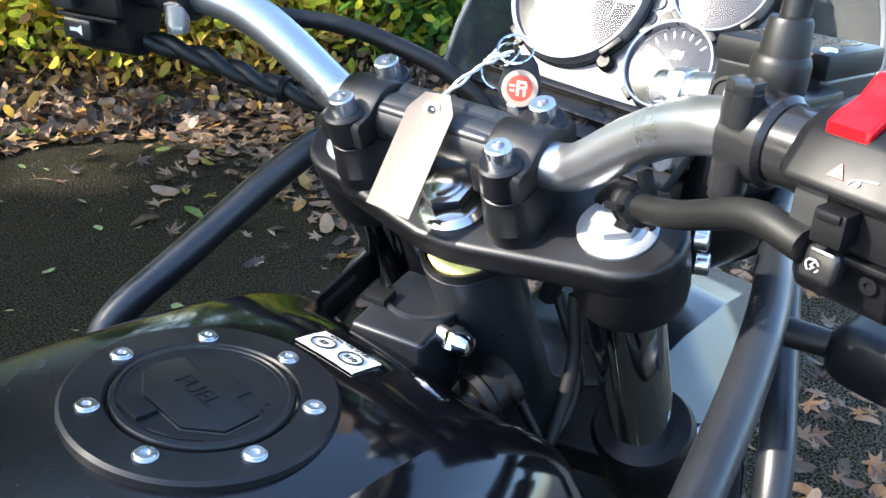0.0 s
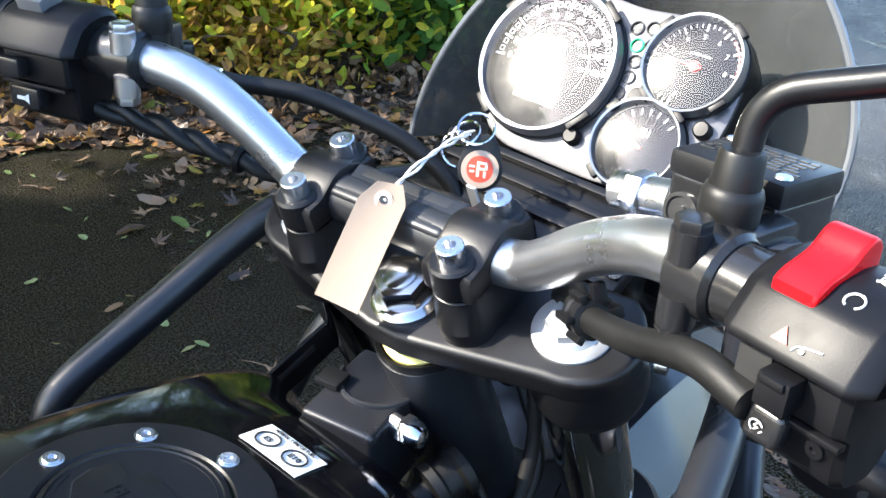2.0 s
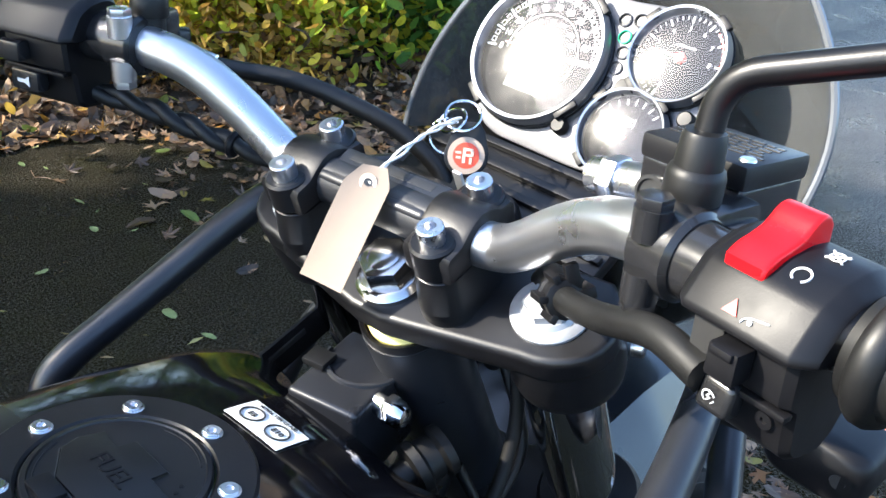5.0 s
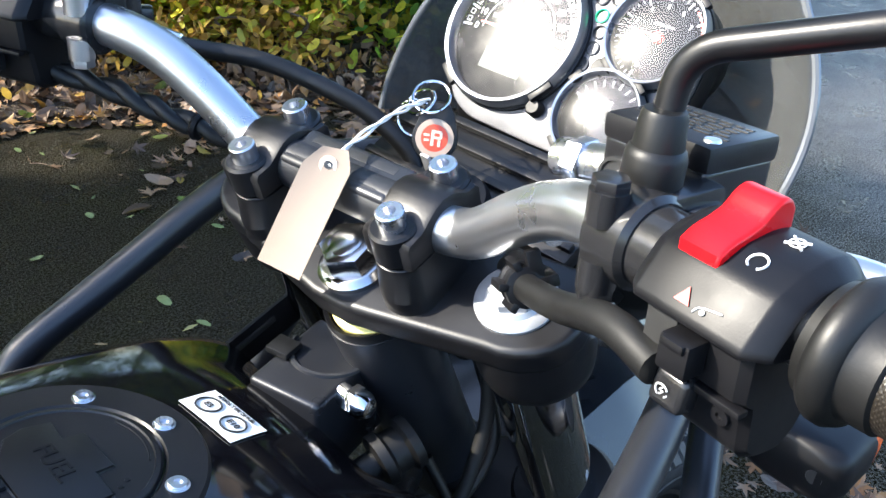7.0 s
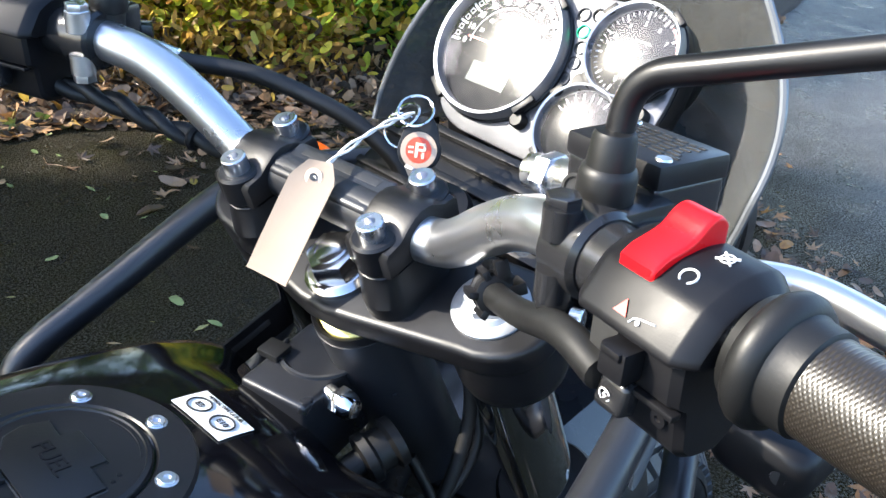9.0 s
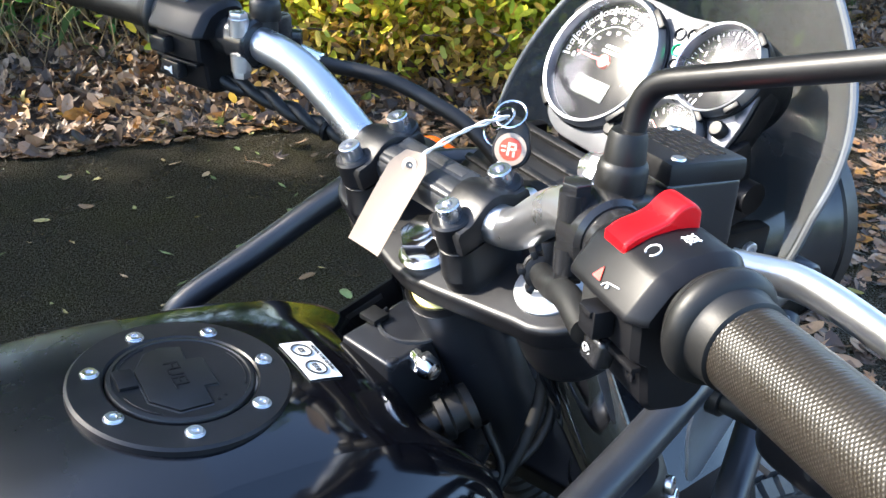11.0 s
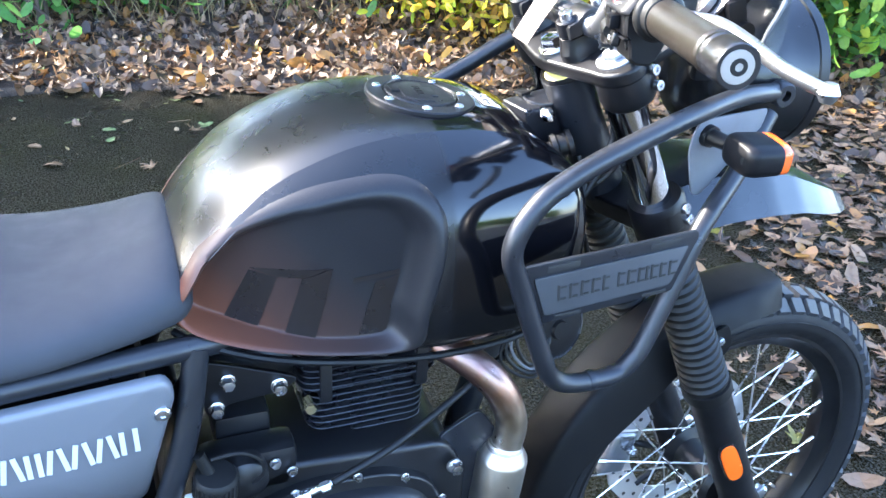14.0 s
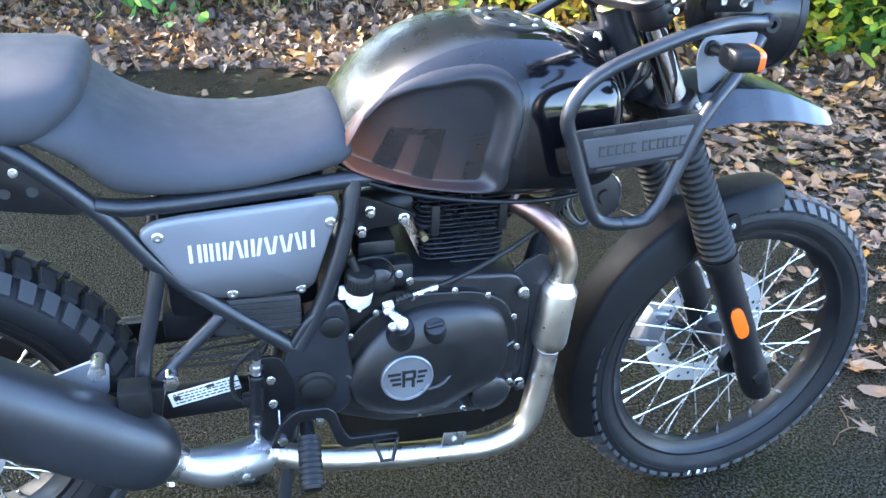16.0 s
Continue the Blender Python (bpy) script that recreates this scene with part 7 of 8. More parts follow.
def build_frame():
    frame_obs = []
    for s in (-1, 1):
        def T(name, pts, r, rad=0.04, label="black painted frame tube"):
            return part(name, tube(rounded([both(p, s) for p in pts], rad, 6), r, 16), "frame_black", bike, label)
        T("subframe_tube", [(-1.12, 0.115, 0.95), (-0.95, 0.122, 0.945), (-0.835, 0.128, 0.905), (-0.735, 0.130, 0.806), (-0.668, 0.132, 0.706), (-0.590, 0.134, 0.632), (-0.500, 0.136, 0.556)], 0.0120, 0.05)
        T("seat_rail", [(-0.738, 0.130, 0.812), (-0.70, 0.130, 0.804), (-0.626, 0.128, 0.805), (-0.400, 0.112, 0.812), (-0.33, 0.09, 0.80)], 0.0120, 0.03)
        T("side_tube", [(-0.400, 0.112, 0.812), (-0.418, 0.130, 0.722), (-0.455, 0.136, 0.618), (-0.490, 0.138, 0.555)], 0.0125, 0.05)
        T("stay_tube", [(-0.672, 0.133, 0.708), (-0.708, 0.15, 0.575), (-0.712, 0.16, 0.545)], 0.0110, 0.02)
        T("stay_tube", [(-0.594, 0.134, 0.626), (-0.690, 0.155, 0.542)], 0.0095, 0.02)
        # cast pivot plate
        out = [(-0.478, 0.610), (-0.428, 0.640), (-0.412, 0.600), (-0.418, 0.545), (-0.405, 0.490), (-0.418, 0.430), (-0.470, 0.408), (-0.520, 0.430), (-0.528, 0.490), (-0.508, 0.560)]
        mm = Matrix(((1, 0, 0, 0), (0, 0, s, s * 0.125), (0, 1, 0, 0), (0, 0, 0, 1)))
        bm = plate(corners(out, 0.02, 4), 0.022, 0.006, mm, 3)
        bmesh.ops.recalc_face_normals(bm, faces=bm.faces[:])
        piv = part("pivot_plate", bm, "frame_black", bike, "black cast swingarm pivot plate")
        sub("pivot_cap", lathe([(0.032, 0), (0.032, 0.004), (0.026, 0.006), (0.024, 0.012), (0.018, 0.014), (0, 0.014)], 32, axes((-0.468, s * 0.146, 0.482), (0, s, 0))), "rubber", piv, "black rubber pivot cap")
        sub("cap", lathe([(0.018, 0), (0.018, 0.006), (0.014, 0.008), (0, 0.008)], 28, axes((-0.440, s * 0.146, 0.592), (0, s, 0))), "rubber", piv)
        # tail bracket
        out = [(-0.93, 0.91), (-0.835, 0.890), (-0.780, 0.833), (-0.752, 0.802), (-0.775, 0.802), (-0.93, 0.83)]
        mm = Matrix(((1, 0, 0, 0), (0, 0, s, s * 0.127), (0, 1, 0, 0), (0, 0, 0, 1)))
        bm = plate(corners(out, 0.008, 3), 0.004, 0.001, mm)
        bmesh.ops.recalc_face_normals(bm, faces=bm.faces[:])
        tail = part("tail_bracket", bm, "black_metal", bike, "black perforated tail bracket")
        sub("bolt", dome_bolt(0.006, 0.006, axes((-0.825, s * 0.131, 0.866), (0, s, 0))), "zinc", tail)
        for x, z in ((-0.84, 0.838), (-0.808, 0.838), (-0.87, 0.838)):
            sub("hole", lathe([(0.007, 0), (0.007, 0.0006)], 16, axes((x, s * 0.131, z), (0, s, 0))), "dark_print", tail)
    # head tube, neck box and down tube
    part("head_tube", rod(STEM + RAKE * 0.03, STEM + RAKE * 0.19, 0.026, seg=28), "frame_black", bike, "black steering head")
    m = axes((-0.008, 0.010, 0.949), (-0.06, 0, 0.998), (1, 0.24, 0.06))
    neck = part("neck_box", box(0.060, 0.043, 0.056, 0.003, m, 3), "frame_black", bike, "black box-section frame neck in front of the tank")
    sub("tab", box(0.013, 0.014, 0.004, 0.001, m @ Matrix.Translation((-0.004, 0.0195, 0.0305))), "rubber", neck)
    sub("weld_bead", tube([m @ V(0.012 + 0.0232 * math.cos(a), -0.001 + 0.0222 * math.sin(a), 0.0285) for a in [math.pi * (0.55 + 0.9 * k / 20) for k in range(21)]], 0.0016, 6), "frame_black", neck, "uneven weld bead round the steering head")
    sub("acorn_nut", join(rod((-0.0125, -0.012, 0.971), (-0.0125, -0.0195, 0.971), 0.0062, seg=14), hexagon(0.0085, 0.006, axes((-0.0125, -0.0195, 0.971), (0.1, -1, 0.1))), lathe([(0.0078, 0.005), (0.0074, 0.009), (0.005, 0.0125), (0, 0.0135)], 20, axes((-0.0125, -0.0195, 0.971), (0.1, -1, 0.1)))), "chrome", neck, "bright domed nut")
    lock = part("lock_barrel", join(rod((-0.040, -0.030, 0.928), (0.012, -0.042, 0.946), 0.0080, seg=16), lathe([(0.009, 0), (0.0145, 0.001), (0.0150, 0.006), (0.0125, 0.008), (0.0120, 0.016), (0.0150, 0.018), (0.0145, 0.023), (0.009, 0.024)], 24, axes((-0.010, -0.037, 0.939), (0.9, -0.21, 0.31)))), "rubber", bike, "black rubber bush beside the neck")
    part("down_tube", tube(rounded([(0.055, 0, 0.90), (-0.03, 0, 0.72), (-0.085, 0, 0.50), (-0.12, 0, 0.40)], 0.08), 0.019, 16), "frame_black", bike, "black single down tube")
    for k, pts in enumerate(([(0.055, -0.05, 0.985), (0.050, -0.058, 0.94), (0.022, -0.062, 0.89), (-0.015, -0.055, 0.855), (-0.06, -0.05, 0.83)], [(0.07, -0.03, 0.97), (0.065, -0.055, 0.925), (0.03, -0.06, 0.90), (0.0, -0.05, 0.90), (-0.04, -0.04, 0.91)], [(0.02, -0.045, 0.93), (0.025, -0.06, 0.90), (0.01, -0.062, 0.875), (0.03, -0.055, 0.85), (0.05, -0.05, 0.80)], [(0.0, -0.05, 0.88), (-0.03, -0.07, 0.84), (-0.05, -0.075, 0.79), (-0.055, -0.08, 0.74)])):
        c = part("cable", tube(spline(pts, 8), 0.0042 - 0.0005 * k, 10), "rubber", bike, "black cable by the steering head")
        if k == 0:
            sub("cable_mark", rod((0.0215, -0.0625, 0.889), (0.0195, -0.0622, 0.886), 0.0044, seg=12), "sticker", c)
    # left side filler panel ahead of the tank
    inner = part("inner_panel", box(0.085, 0.003, 0.022, 0.001, axes((0.008, 0.090, 0.938), (-0.3, 0.1, 1), (1, 0, -0.38))), "black_plastic", bike, "black slotted bracket beside the steering head")
    sub("slot", box(0.040, 0.0036, 0.005, 0.001, axes((0.004, 0.090, 0.940), (-0.3, 0.1, 1), (1, 0, -0.38))), "dark_print", inner)
    # swing arm
    for s in (-1, 1):
        a, b = V(-0.48, s * 0.098, 0.51), V(-1.07, s * 0.105, 0.400)
        k = axes((a + b) / 2, (0, 0, 1), b - a)
        arm = part("swingarm", box((b - a).length, 0.026, 0.050, 0.006, k), "black_metal", bike, "black box-section swingarm")
        if s < 0:
            mm = axes(V(-0.632, -0.1140, 0.477), (0, -1, 0), (1, 0, 0.19))
            lab = sub("label", box(0.105, 0.026, 0.001, 0.0003, mm), "sticker", arm, "white sticker with small print")
            spans = []
            rng = random.Random(8)
            for r in range(4):
                x = -0.046
                while x < 0.044:
                    w = rng.uniform(0.003, 0.010)
                    spans.append((x + w / 2, 0.0085 - 0.0055 * r, w, 0.0022))
                    x += w + 0.002
            spans += [(-0.042, 0.002, 0.010, 0.008), (0.01, 0.008, 0.012, 0.006)]
            sub("print", bars(spans, mm @ Matrix.Translation((0, 0, 0.0007)), 0.0002), "dark_print", lab)
    part("air_box", box(0.22, 0.20, 0.20, 0.02, Matrix.Translation((-0.56, 0, 0.70))), "black_plastic", bike, "black air box behind the side covers")
    # centre stand that carries the bike
    for s in (-1, 1):
        part("centre_stand", tube(rounded([(-0.50, s * 0.11, 0.40), (-0.54, s * 0.13, 0.15), (-0.555, s * 0.17, 0.008), (-0.60, s * 0.17, 0.008)], 0.02), 0.011, 12), "frame_black", bike, "black centre stand leg")


def build_side_cover():
    for s in (-1, 1):
        out = [(-0.693, 0.768), (-0.672, 0.784), (-0.628, 0.790), (-0.432, 0.798), (-0.424, 0.780), (-0.462, 0.660), (-0.472, 0.650), (-0.55, 0.648), (-0.600, 0.655), (-0.640, 0.682)]
        fine = corners(out, 0.010, 3)
        cx, cz = -0.555, 0.722

        def bulge(x, z):
            return 0.140 + 0.012 * (1 - ((x - cx) / 0.15) ** 2) * max(0.0, 1 - ((z - 0.70) / 0.12) ** 2) - 0.06 * max(0.0, x + 0.50) + (-0.35 * max(0.0, 0.690 - z) if z < 0.690 else 0.0)
        bm = bmesh.new()
        rows = []
        for k, off in ((0.02, 0), (0.3, 0), (0.55, 0), (0.75, 0), (0.9, 0), (0.97, -0.0005), (1.0, -0.003), (1.0, -0.012)):
            rows.append([bm.verts.new((cx + (x - cx) * k, s * (bulge(cx + (x - cx) * k, cz + (z - cz) * k) + off), cz + (z - cz) * k)) for x, z in fine])
        n = len(fine)
        for a, b in zip(rows, rows[1:]):
            for i in range(n):
                bm.faces.new((a[i], a[(i + 1) % n], b[(i + 1) % n], b[i]))
        bm.faces.new(rows[0])
        bmesh.ops.recalc_face_normals(bm, faces=bm.faces[:])
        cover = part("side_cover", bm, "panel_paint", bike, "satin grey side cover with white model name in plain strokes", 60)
        for x, z in ((-0.667, 0.764), (-0.438, 0.762), (-0.578, 0.664), (-0.482, 0.656)):
            sub("bolt", lathe([(0.0078, -0.002), (0.0078, 0.001), (0.006, 0.003), (0.0028, 0.0034), (0.0026, 0.002), (0, 0.002)], 20, axes((x, s * (bulge(x, z)), z), (0, s, 0))), "zinc", cover, "bright cover bolt")
        # lettering as plain white strokes that follow the cover
        spans = []
        x = -0.628
        for w in (0.012, 0.0, 0.017, 0.013, 0.009, 0.013, 0.013, 0.013, 0.012):
            z0, z1 = 0.727, 0.753
            for q in ((0, w) if w < 0.016 else (0, w / 2, w)) if w else (0,):
                lean = 0.003 if w == 0.013 else 0.0
                spans.append(((x + q + (lean if q else -lean) * 0.5, z0), (x + q - (lean if q else -lean), z1)))
            x += w + 0.0078
        for (xa, za), (xb, zb) in spans:
            a = V(xa, s * (bulge(xa, za) + 0.0006), za + 0.03 * (xa + 0.53))
            b = V(xb, s * (bulge(xb, zb) + 0.0006), zb + 0.03 * (xb + 0.53))
            d = b - a
            sub("stroke", box(d.length + 0.001, 0.0046, 0.0008, 0, axes((a + b) / 2, (0, s, 0), d)), "white_print", cover)
        # ribbed lower cover
        low = part("lower_cover", box(0.125, 0.05, 0.062, 0.006, axes((-0.545, s * 0.112, 0.618), (0, 0, 1), (1, s * 0.05, 0))), "panel_fins", bike, "black ribbed air box cover")
        for k in range(5):
            sub("rib", box(0.118 - 0.006 * k, 0.004, 0.0035, 0.001, axes((-0.543 + 0.003 * k, s * 0.1385, 0.640 - 0.0105 * k), (0, 0, 1), (1, s * 0.05, 0))), "panel_fins", low)


build_cluster()
build_headlamp()
build_screen()
build_guards()
build_mudguards()
build_seats()
build_frame()
build_side_cover()

# ---- engine, exhaust and controls ----


def flat_side(out, y, thick, bevel, s=-1, seg=3):
    """A plate in the x, z plane, standing out to the side from y."""
    mm = Matrix(((1, 0, 0, 0), (0, 0, s, y), (0, 1, 0, 0), (0, 0, 0, 1)))
    bm = plate(out, thick, bevel, mm, seg)
    bmesh.ops.recalc_face_normals(bm, faces=bm.faces[:])
    return bm


def build_engine():
    case_out = [(-0.46, 0.46), (-0.44, 0.56), (-0.40, 0.62), (-0.33, 0.645), (-0.14, 0.63), (-0.115, 0.58), (-0.12, 0.42), (-0.16, 0.36), (-0.35, 0.365), (-0.44, 0.40)]
    engine = part("engine", flat_side(corners(case_out, 0.02, 3), 0.12, 0.24, 0.008), "engine_black", bike, "black single-cylinder engine")
    cover_out = [(-0.446, 0.470), (-0.425, 0.535), (-0.395, 0.578), (-0.355, 0.606), (-0.300, 0.622), (-0.215, 0.616), (-0.166, 0.592), (-0.142, 0.540), (-0.136, 0.470), (-0.146, 0.420), (-0.175, 0.384), (-0.26, 0.384), (-0.345, 0.394), (-0.415, 0.420)]
    cover = sub("clutch_cover", join(flat_side(corners(cover_out, 0.02, 4), -0.118, 0.016, 0.003)), "engine_black", engine, "matt black cast clutch cover")
    # domed middle of the cover
    inner = [(-0.42, 0.475), (-0.398, 0.535), (-0.352, 0.582), (-0.29, 0.604), (-0.215, 0.598), (-0.170, 0.570), (-0.155, 0.515), (-0.165, 0.455), (-0.215, 0.425), (-0.27, 0.400), (-0.335, 0.400), (-0.395, 0.425)]
    loop = [(p.x, p.z) for p in spline([(x, 0, z) for x, z in inner], 5, True)]
    cx, cz = -0.325, 0.495
    rings = []
    for k, y in ((1.0, 0.130), (0.985, 0.143), (0.95, 0.151), (0.86, 0.158), (0.70, 0.165), (0.52, 0.170), (0.48, 0.1705)):
        rings.append([(cx + (x - cx) * k, -y + 0.02 * max(0.0, (x + 0.27)) * 0.6, cz + (z - cz) * k) for x, z in loop])
    sub("cover_dome", loft(rings), "engine_black", engine, "", 50)
    m = axes((-0.331, -0.1705, 0.496), (0.02, -1, 0.04), (1, 0, 0))
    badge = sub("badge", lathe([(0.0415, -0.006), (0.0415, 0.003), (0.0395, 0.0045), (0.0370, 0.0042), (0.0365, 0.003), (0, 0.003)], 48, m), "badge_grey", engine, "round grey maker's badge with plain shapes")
    up = 1 if (m.to_3x3() @ V(0, 1, 0)).z > 0 else -1
    spans = [(-0.006, 0, 0.005, 0.030), (0.004, 0.012 * up, 0.016, 0.005), (0.011, 0.006 * up, 0.005, 0.014), (0.004, -0.001 * up, 0.014, 0.005), (0.009, -0.010 * up, 0.005, 0.014)]
    for k in range(3):
        spans += [(-0.021 + 0.002 * k, (0.010 - 0.009 * k) * up, 0.020 - 0.003 * k, 0.0045), (0.024 - 0.002 * k, (0.010 - 0.009 * k) * up, 0.014 - 0.002 * k, 0.0045)]
    sub("plain_relief", bars(spans, m @ Matrix.Translation((0, 0, 0.0034)), 0.0008), "engine_black", badge)
    # ridge that sweeps forward from the dome
    sub("ridge", tube(spline([(-0.43, -0.140, 0.50), (-0.38, -0.158, 0.478), (-0.29, -0.172, 0.470), (-0.25, -0.163, 0.492), (-0.20, -0.158, 0.505), (-0.15, -0.140, 0.515)], 5), 0.004, 8), "engine_black", engine)
    for x, z in ((-0.437, 0.505), (-0.412, 0.560), (-0.372, 0.598), (-0.318, 0.618), (-0.250, 0.622), (-0.196, 0.606), (-0.150, 0.560), (-0.140, 0.500), (-0.150, 0.415), (-0.225, 0.386), (-0.300, 0.388)):
        sub("cover_bolt", dome_bolt(0.0052, 0.006, axes((x, -0.134, z), (0, -1, 0))), "zinc", engine, "bright cover bolt")
    # oil filter cap, sight glass, filler and the clutch arm boss
    sub("filter_cover", lathe([(0.033, 0), (0.033, 0.012), (0.029, 0.016), (0.010, 0.018), (0, 0.018)], 36, axes((-0.183, -0.134, 0.418), (0.05, -1, 0))), "engine_black", engine, "round black oil filter cover")
    for a in (20, 140, 260):
        sub("filter_bolt", dome_bolt(0.005, 0.006, axes((-0.183 + 0.038 * math.cos(radians(a)), -0.135, 0.418 + 0.038 * math.sin(radians(a))), (0, -1, 0))), "zinc", engine)
    sub("sight_glass", join(lathe([(0.015, 0), (0.015, 0.006), (0.0115, 0.007), (0.011, 0.004), (0, 0.004)], 28, axes((-0.262, -0.134, 0.412), (0, -1, 0)))), "badge_grey", engine, "round oil sight glass")
    sub("oil_filler", join(lathe([(0.024, 0.0), (0.020, 0.014), (0.0165, 0.036), (0.014, 0.039), (0, 0.039)], 28, axes((-0.284, -0.146, 0.552), (-0.12, -0.55, 0.82))), box(0.026, 0.006, 0.010, 0.002, axes((-0.2885, -0.168, 0.585), (-0.12, -0.55, 0.82), (1, 0, 0.2)))), "engine_black", engine, "black oil filler plug")
    sub("clutch_boss", lathe([(0.028, 0.0), (0.024, 0.018), (0.0185, 0.044), (0.016, 0.048), (0, 0.048)], 28, axes((-0.336, -0.142, 0.550), (-0.10, -0.50, 0.86))), "engine_black", engine)
    arm = part("clutch_arm", plate(corners([(-0.004, -0.007), (0.028, -0.005), (0.034, -0.003), (0.034, 0.004), (0.026, 0.006), (-0.004, 0.007)], 0.002, 3), 0.005, 0.001, axes((-0.344, -0.176, 0.606), (-0.1, -0.6, 0.75), (-0.55, 0.1, 0.85))), "zinc", bike, "bright clutch release arm")
    sub("pinch_bolt", dome_bolt(0.0105, 0.012, axes((-0.344, -0.178, 0.604), (0, -1, 0.35))), "zinc", arm)
    sub("nut", dome_bolt(0.0065, 0.009, axes((-0.357, -0.178, 0.601), (0, -1, 0.2))), "zinc", arm)
    sub("clevis", join(box(0.016, 0.012, 0.010, 0.002, axes((-0.362, -0.172, 0.634), (0, -0.6, 0.75), (1, 0, 0.25))), hexagon(0.006, 0.012, axes((-0.366, -0.176, 0.630), (0, -1, 0.3)))), "zinc", arm, "bright cable clevis")
    part("clutch_line", tube(spline([(-0.285, -0.165, 0.653), (-0.22, -0.15, 0.668), (-0.14, -0.12, 0.69), (-0.06, -0.09, 0.72)], 6), 0.0042, 10), "rubber", bike, "black cable running forward over the engine")
    part("cable_boot", lathe([(0.0045, 0), (0.0068, 0.003), (0.0052, 0.006), (0.0068, 0.009), (0.0052, 0.012), (0.0066, 0.015), (0.0050, 0.018), (0.0064, 0.021), (0.0045, 0.026)], 16, axes((-0.350, -0.168, 0.638), (1, 0.03, 0.26))), "rubber", bike, "ribbed black rubber cable boot")
    part("cable_adjuster", join(rod((-0.324, -0.167, 0.644), (-0.286, -0.165, 0.653), 0.0036, seg=12), hexagon(0.0056, 0.009, axes((-0.318, -0.167, 0.6455), (1, 0, 0.25))), hexagon(0.0056, 0.010, axes((-0.298, -0.166, 0.650), (1, 0, 0.25)))), "zinc", bike, "bright threaded cable adjuster")
    # cylinder: stack of fins
    core = sub("cylinder", rod((-0.222, 0, 0.60), (-0.222, 0, 0.80), 0.052, seg=32), "engine_black", engine, "finned black cylinder")
    def fin(z, hx, hy, t):
        out = corners([(-hx, -hy), (hx, -hy), (hx, hy), (-hx, hy)], 0.022, 4)
        return plate(out, t, 0.0007, Matrix.Translation((-0.222, 0, z)), 1)
    for k in range(10):
        sub("fin", fin(0.618 + 0.0090 * k, 0.066 + 0.0005 * k, 0.078, 0.0020), "fin_black", engine)
    for k in range(8):
        sub("fin", fin(0.710 + 0.0082 * k, 0.078, 0.088, 0.0020), "fin_black", engine)
    sub("rocker_cover", box(0.13, 0.12, 0.03, 0.008, Matrix.Translation((-0.222, 0, 0.785))), "engine_black", engine)
    for x in (-0.272, -0.165):
        sub("head_stud", box(0.014, 0.020, 0.052, 0.004, Matrix.Translation((x, -0.081, 0.720))), "engine_black", engine)
    sub("spark_plug_cap", join(rod((-0.215, -0.06, 0.735), (-0.215, -0.105, 0.765), 0.009, seg=16), rod((-0.215, -0.105, 0.765), (-0.215, -0.112, 0.80), 0.007, seg=12)), "rubber", engine, "black spark plug cap")
    # head steady bracket with bolts
    br = part("engine_bracket", flat_side(corners([(-0.395, 0.775), (-0.375, 0.768), (-0.32, 0.745), (-0.300, 0.735), (-0.318, 0.722), (-0.372, 0.718), (-0.395, 0.705), (-0.402, 0.74)], 0.008, 3), -0.085, 0.006, 0.001), "black_metal", bike, "black engine bracket with bright bolts")
    for x, z, r in ((-0.373, 0.748, 0.0082), (-0.322, 0.731, 0.009), (-0.386, 0.716, 0.0082)):
        sub("bolt", join(dome_bolt(r, 0.012, axes((x, -0.090, z), (0, -1, 0)))), "zinc", br, "bright hexagon bolt")
    sub("brass_screw", join(rod((-0.292, -0.085, 0.700), (-0.292, -0.105, 0.700), 0.005, seg=12), hexagon(0.006, 0.006, axes((-0.292, -0.098, 0.700), (0, -1, 0)))), "lens_brass", br)
    # front engine mounts
    for x, z in ((-0.135, 0.600), (-0.128, 0.420)):
        part("mount_bolt", dome_bolt(0.0095, 0.011, axes((x, -0.128, z), (0, -1, 0))), "zinc", bike, "large bright engine mount bolt")
    part("front_bracket", flat_side(corners([(-0.15, 0.63), (-0.10, 0.66), (-0.075, 0.62), (-0.09, 0.42), (-0.12, 0.38), (-0.145, 0.42), (-0.125, 0.52)], 0.012, 3), -0.105, 0.006, 0.0015), "frame_black", bike, "black front engine bracket")
    # starter and throttle body shapes behind the cylinder
    part("throttle_body", join(rod((-0.29, -0.02, 0.73), (-0.40, -0.02, 0.71), 0.032, seg=24), box(0.06, 0.08, 0.05, 0.01, Matrix.Translation((-0.36, -0.04, 0.665)))), "engine_black", bike, "black throttle body")
    st = part("starter_cover", join(lathe([(0.026, 0), (0.024, 0.02), (0.016, 0.026), (0, 0.026)], 28, axes((-0.368, -0.115, 0.650), (0, -1, 0))), box(0.10, 0.04, 0.06, 0.012, Matrix.Translation((-0.36, -0.10, 0.640)))), "engine_black", bike, "black rounded casing behind the cylinder")
    for x, z in ((-0.335, 0.655), (-0.318, 0.640)):
        sub("bolt", dome_bolt(0.006, 0.006, axes((x, -0.122, z), (0, -1, 0))), "zinc", st)
    # rear brake fluid cup
    m = axes((-0.401, -0.142, 0.624), (0.08, -0.05, 1))
    cup = part("brake_fluid_cup", join(lathe([(0.014, -0.002), (0.019, 0.004), (0.0205, 0.020), (0.0205, 0.028)], 28, m), box(0.012, 0.010, 0.020, 0.003, m @ Matrix.Translation((-0.024, 0, 0.020))), box(0.005, 0.005, 0.010, 0.001, m @ Matrix.Translation((0.002, -0.006, -0.006)))), "white_plastic", bike, "translucent white brake fluid cup with a black lid")
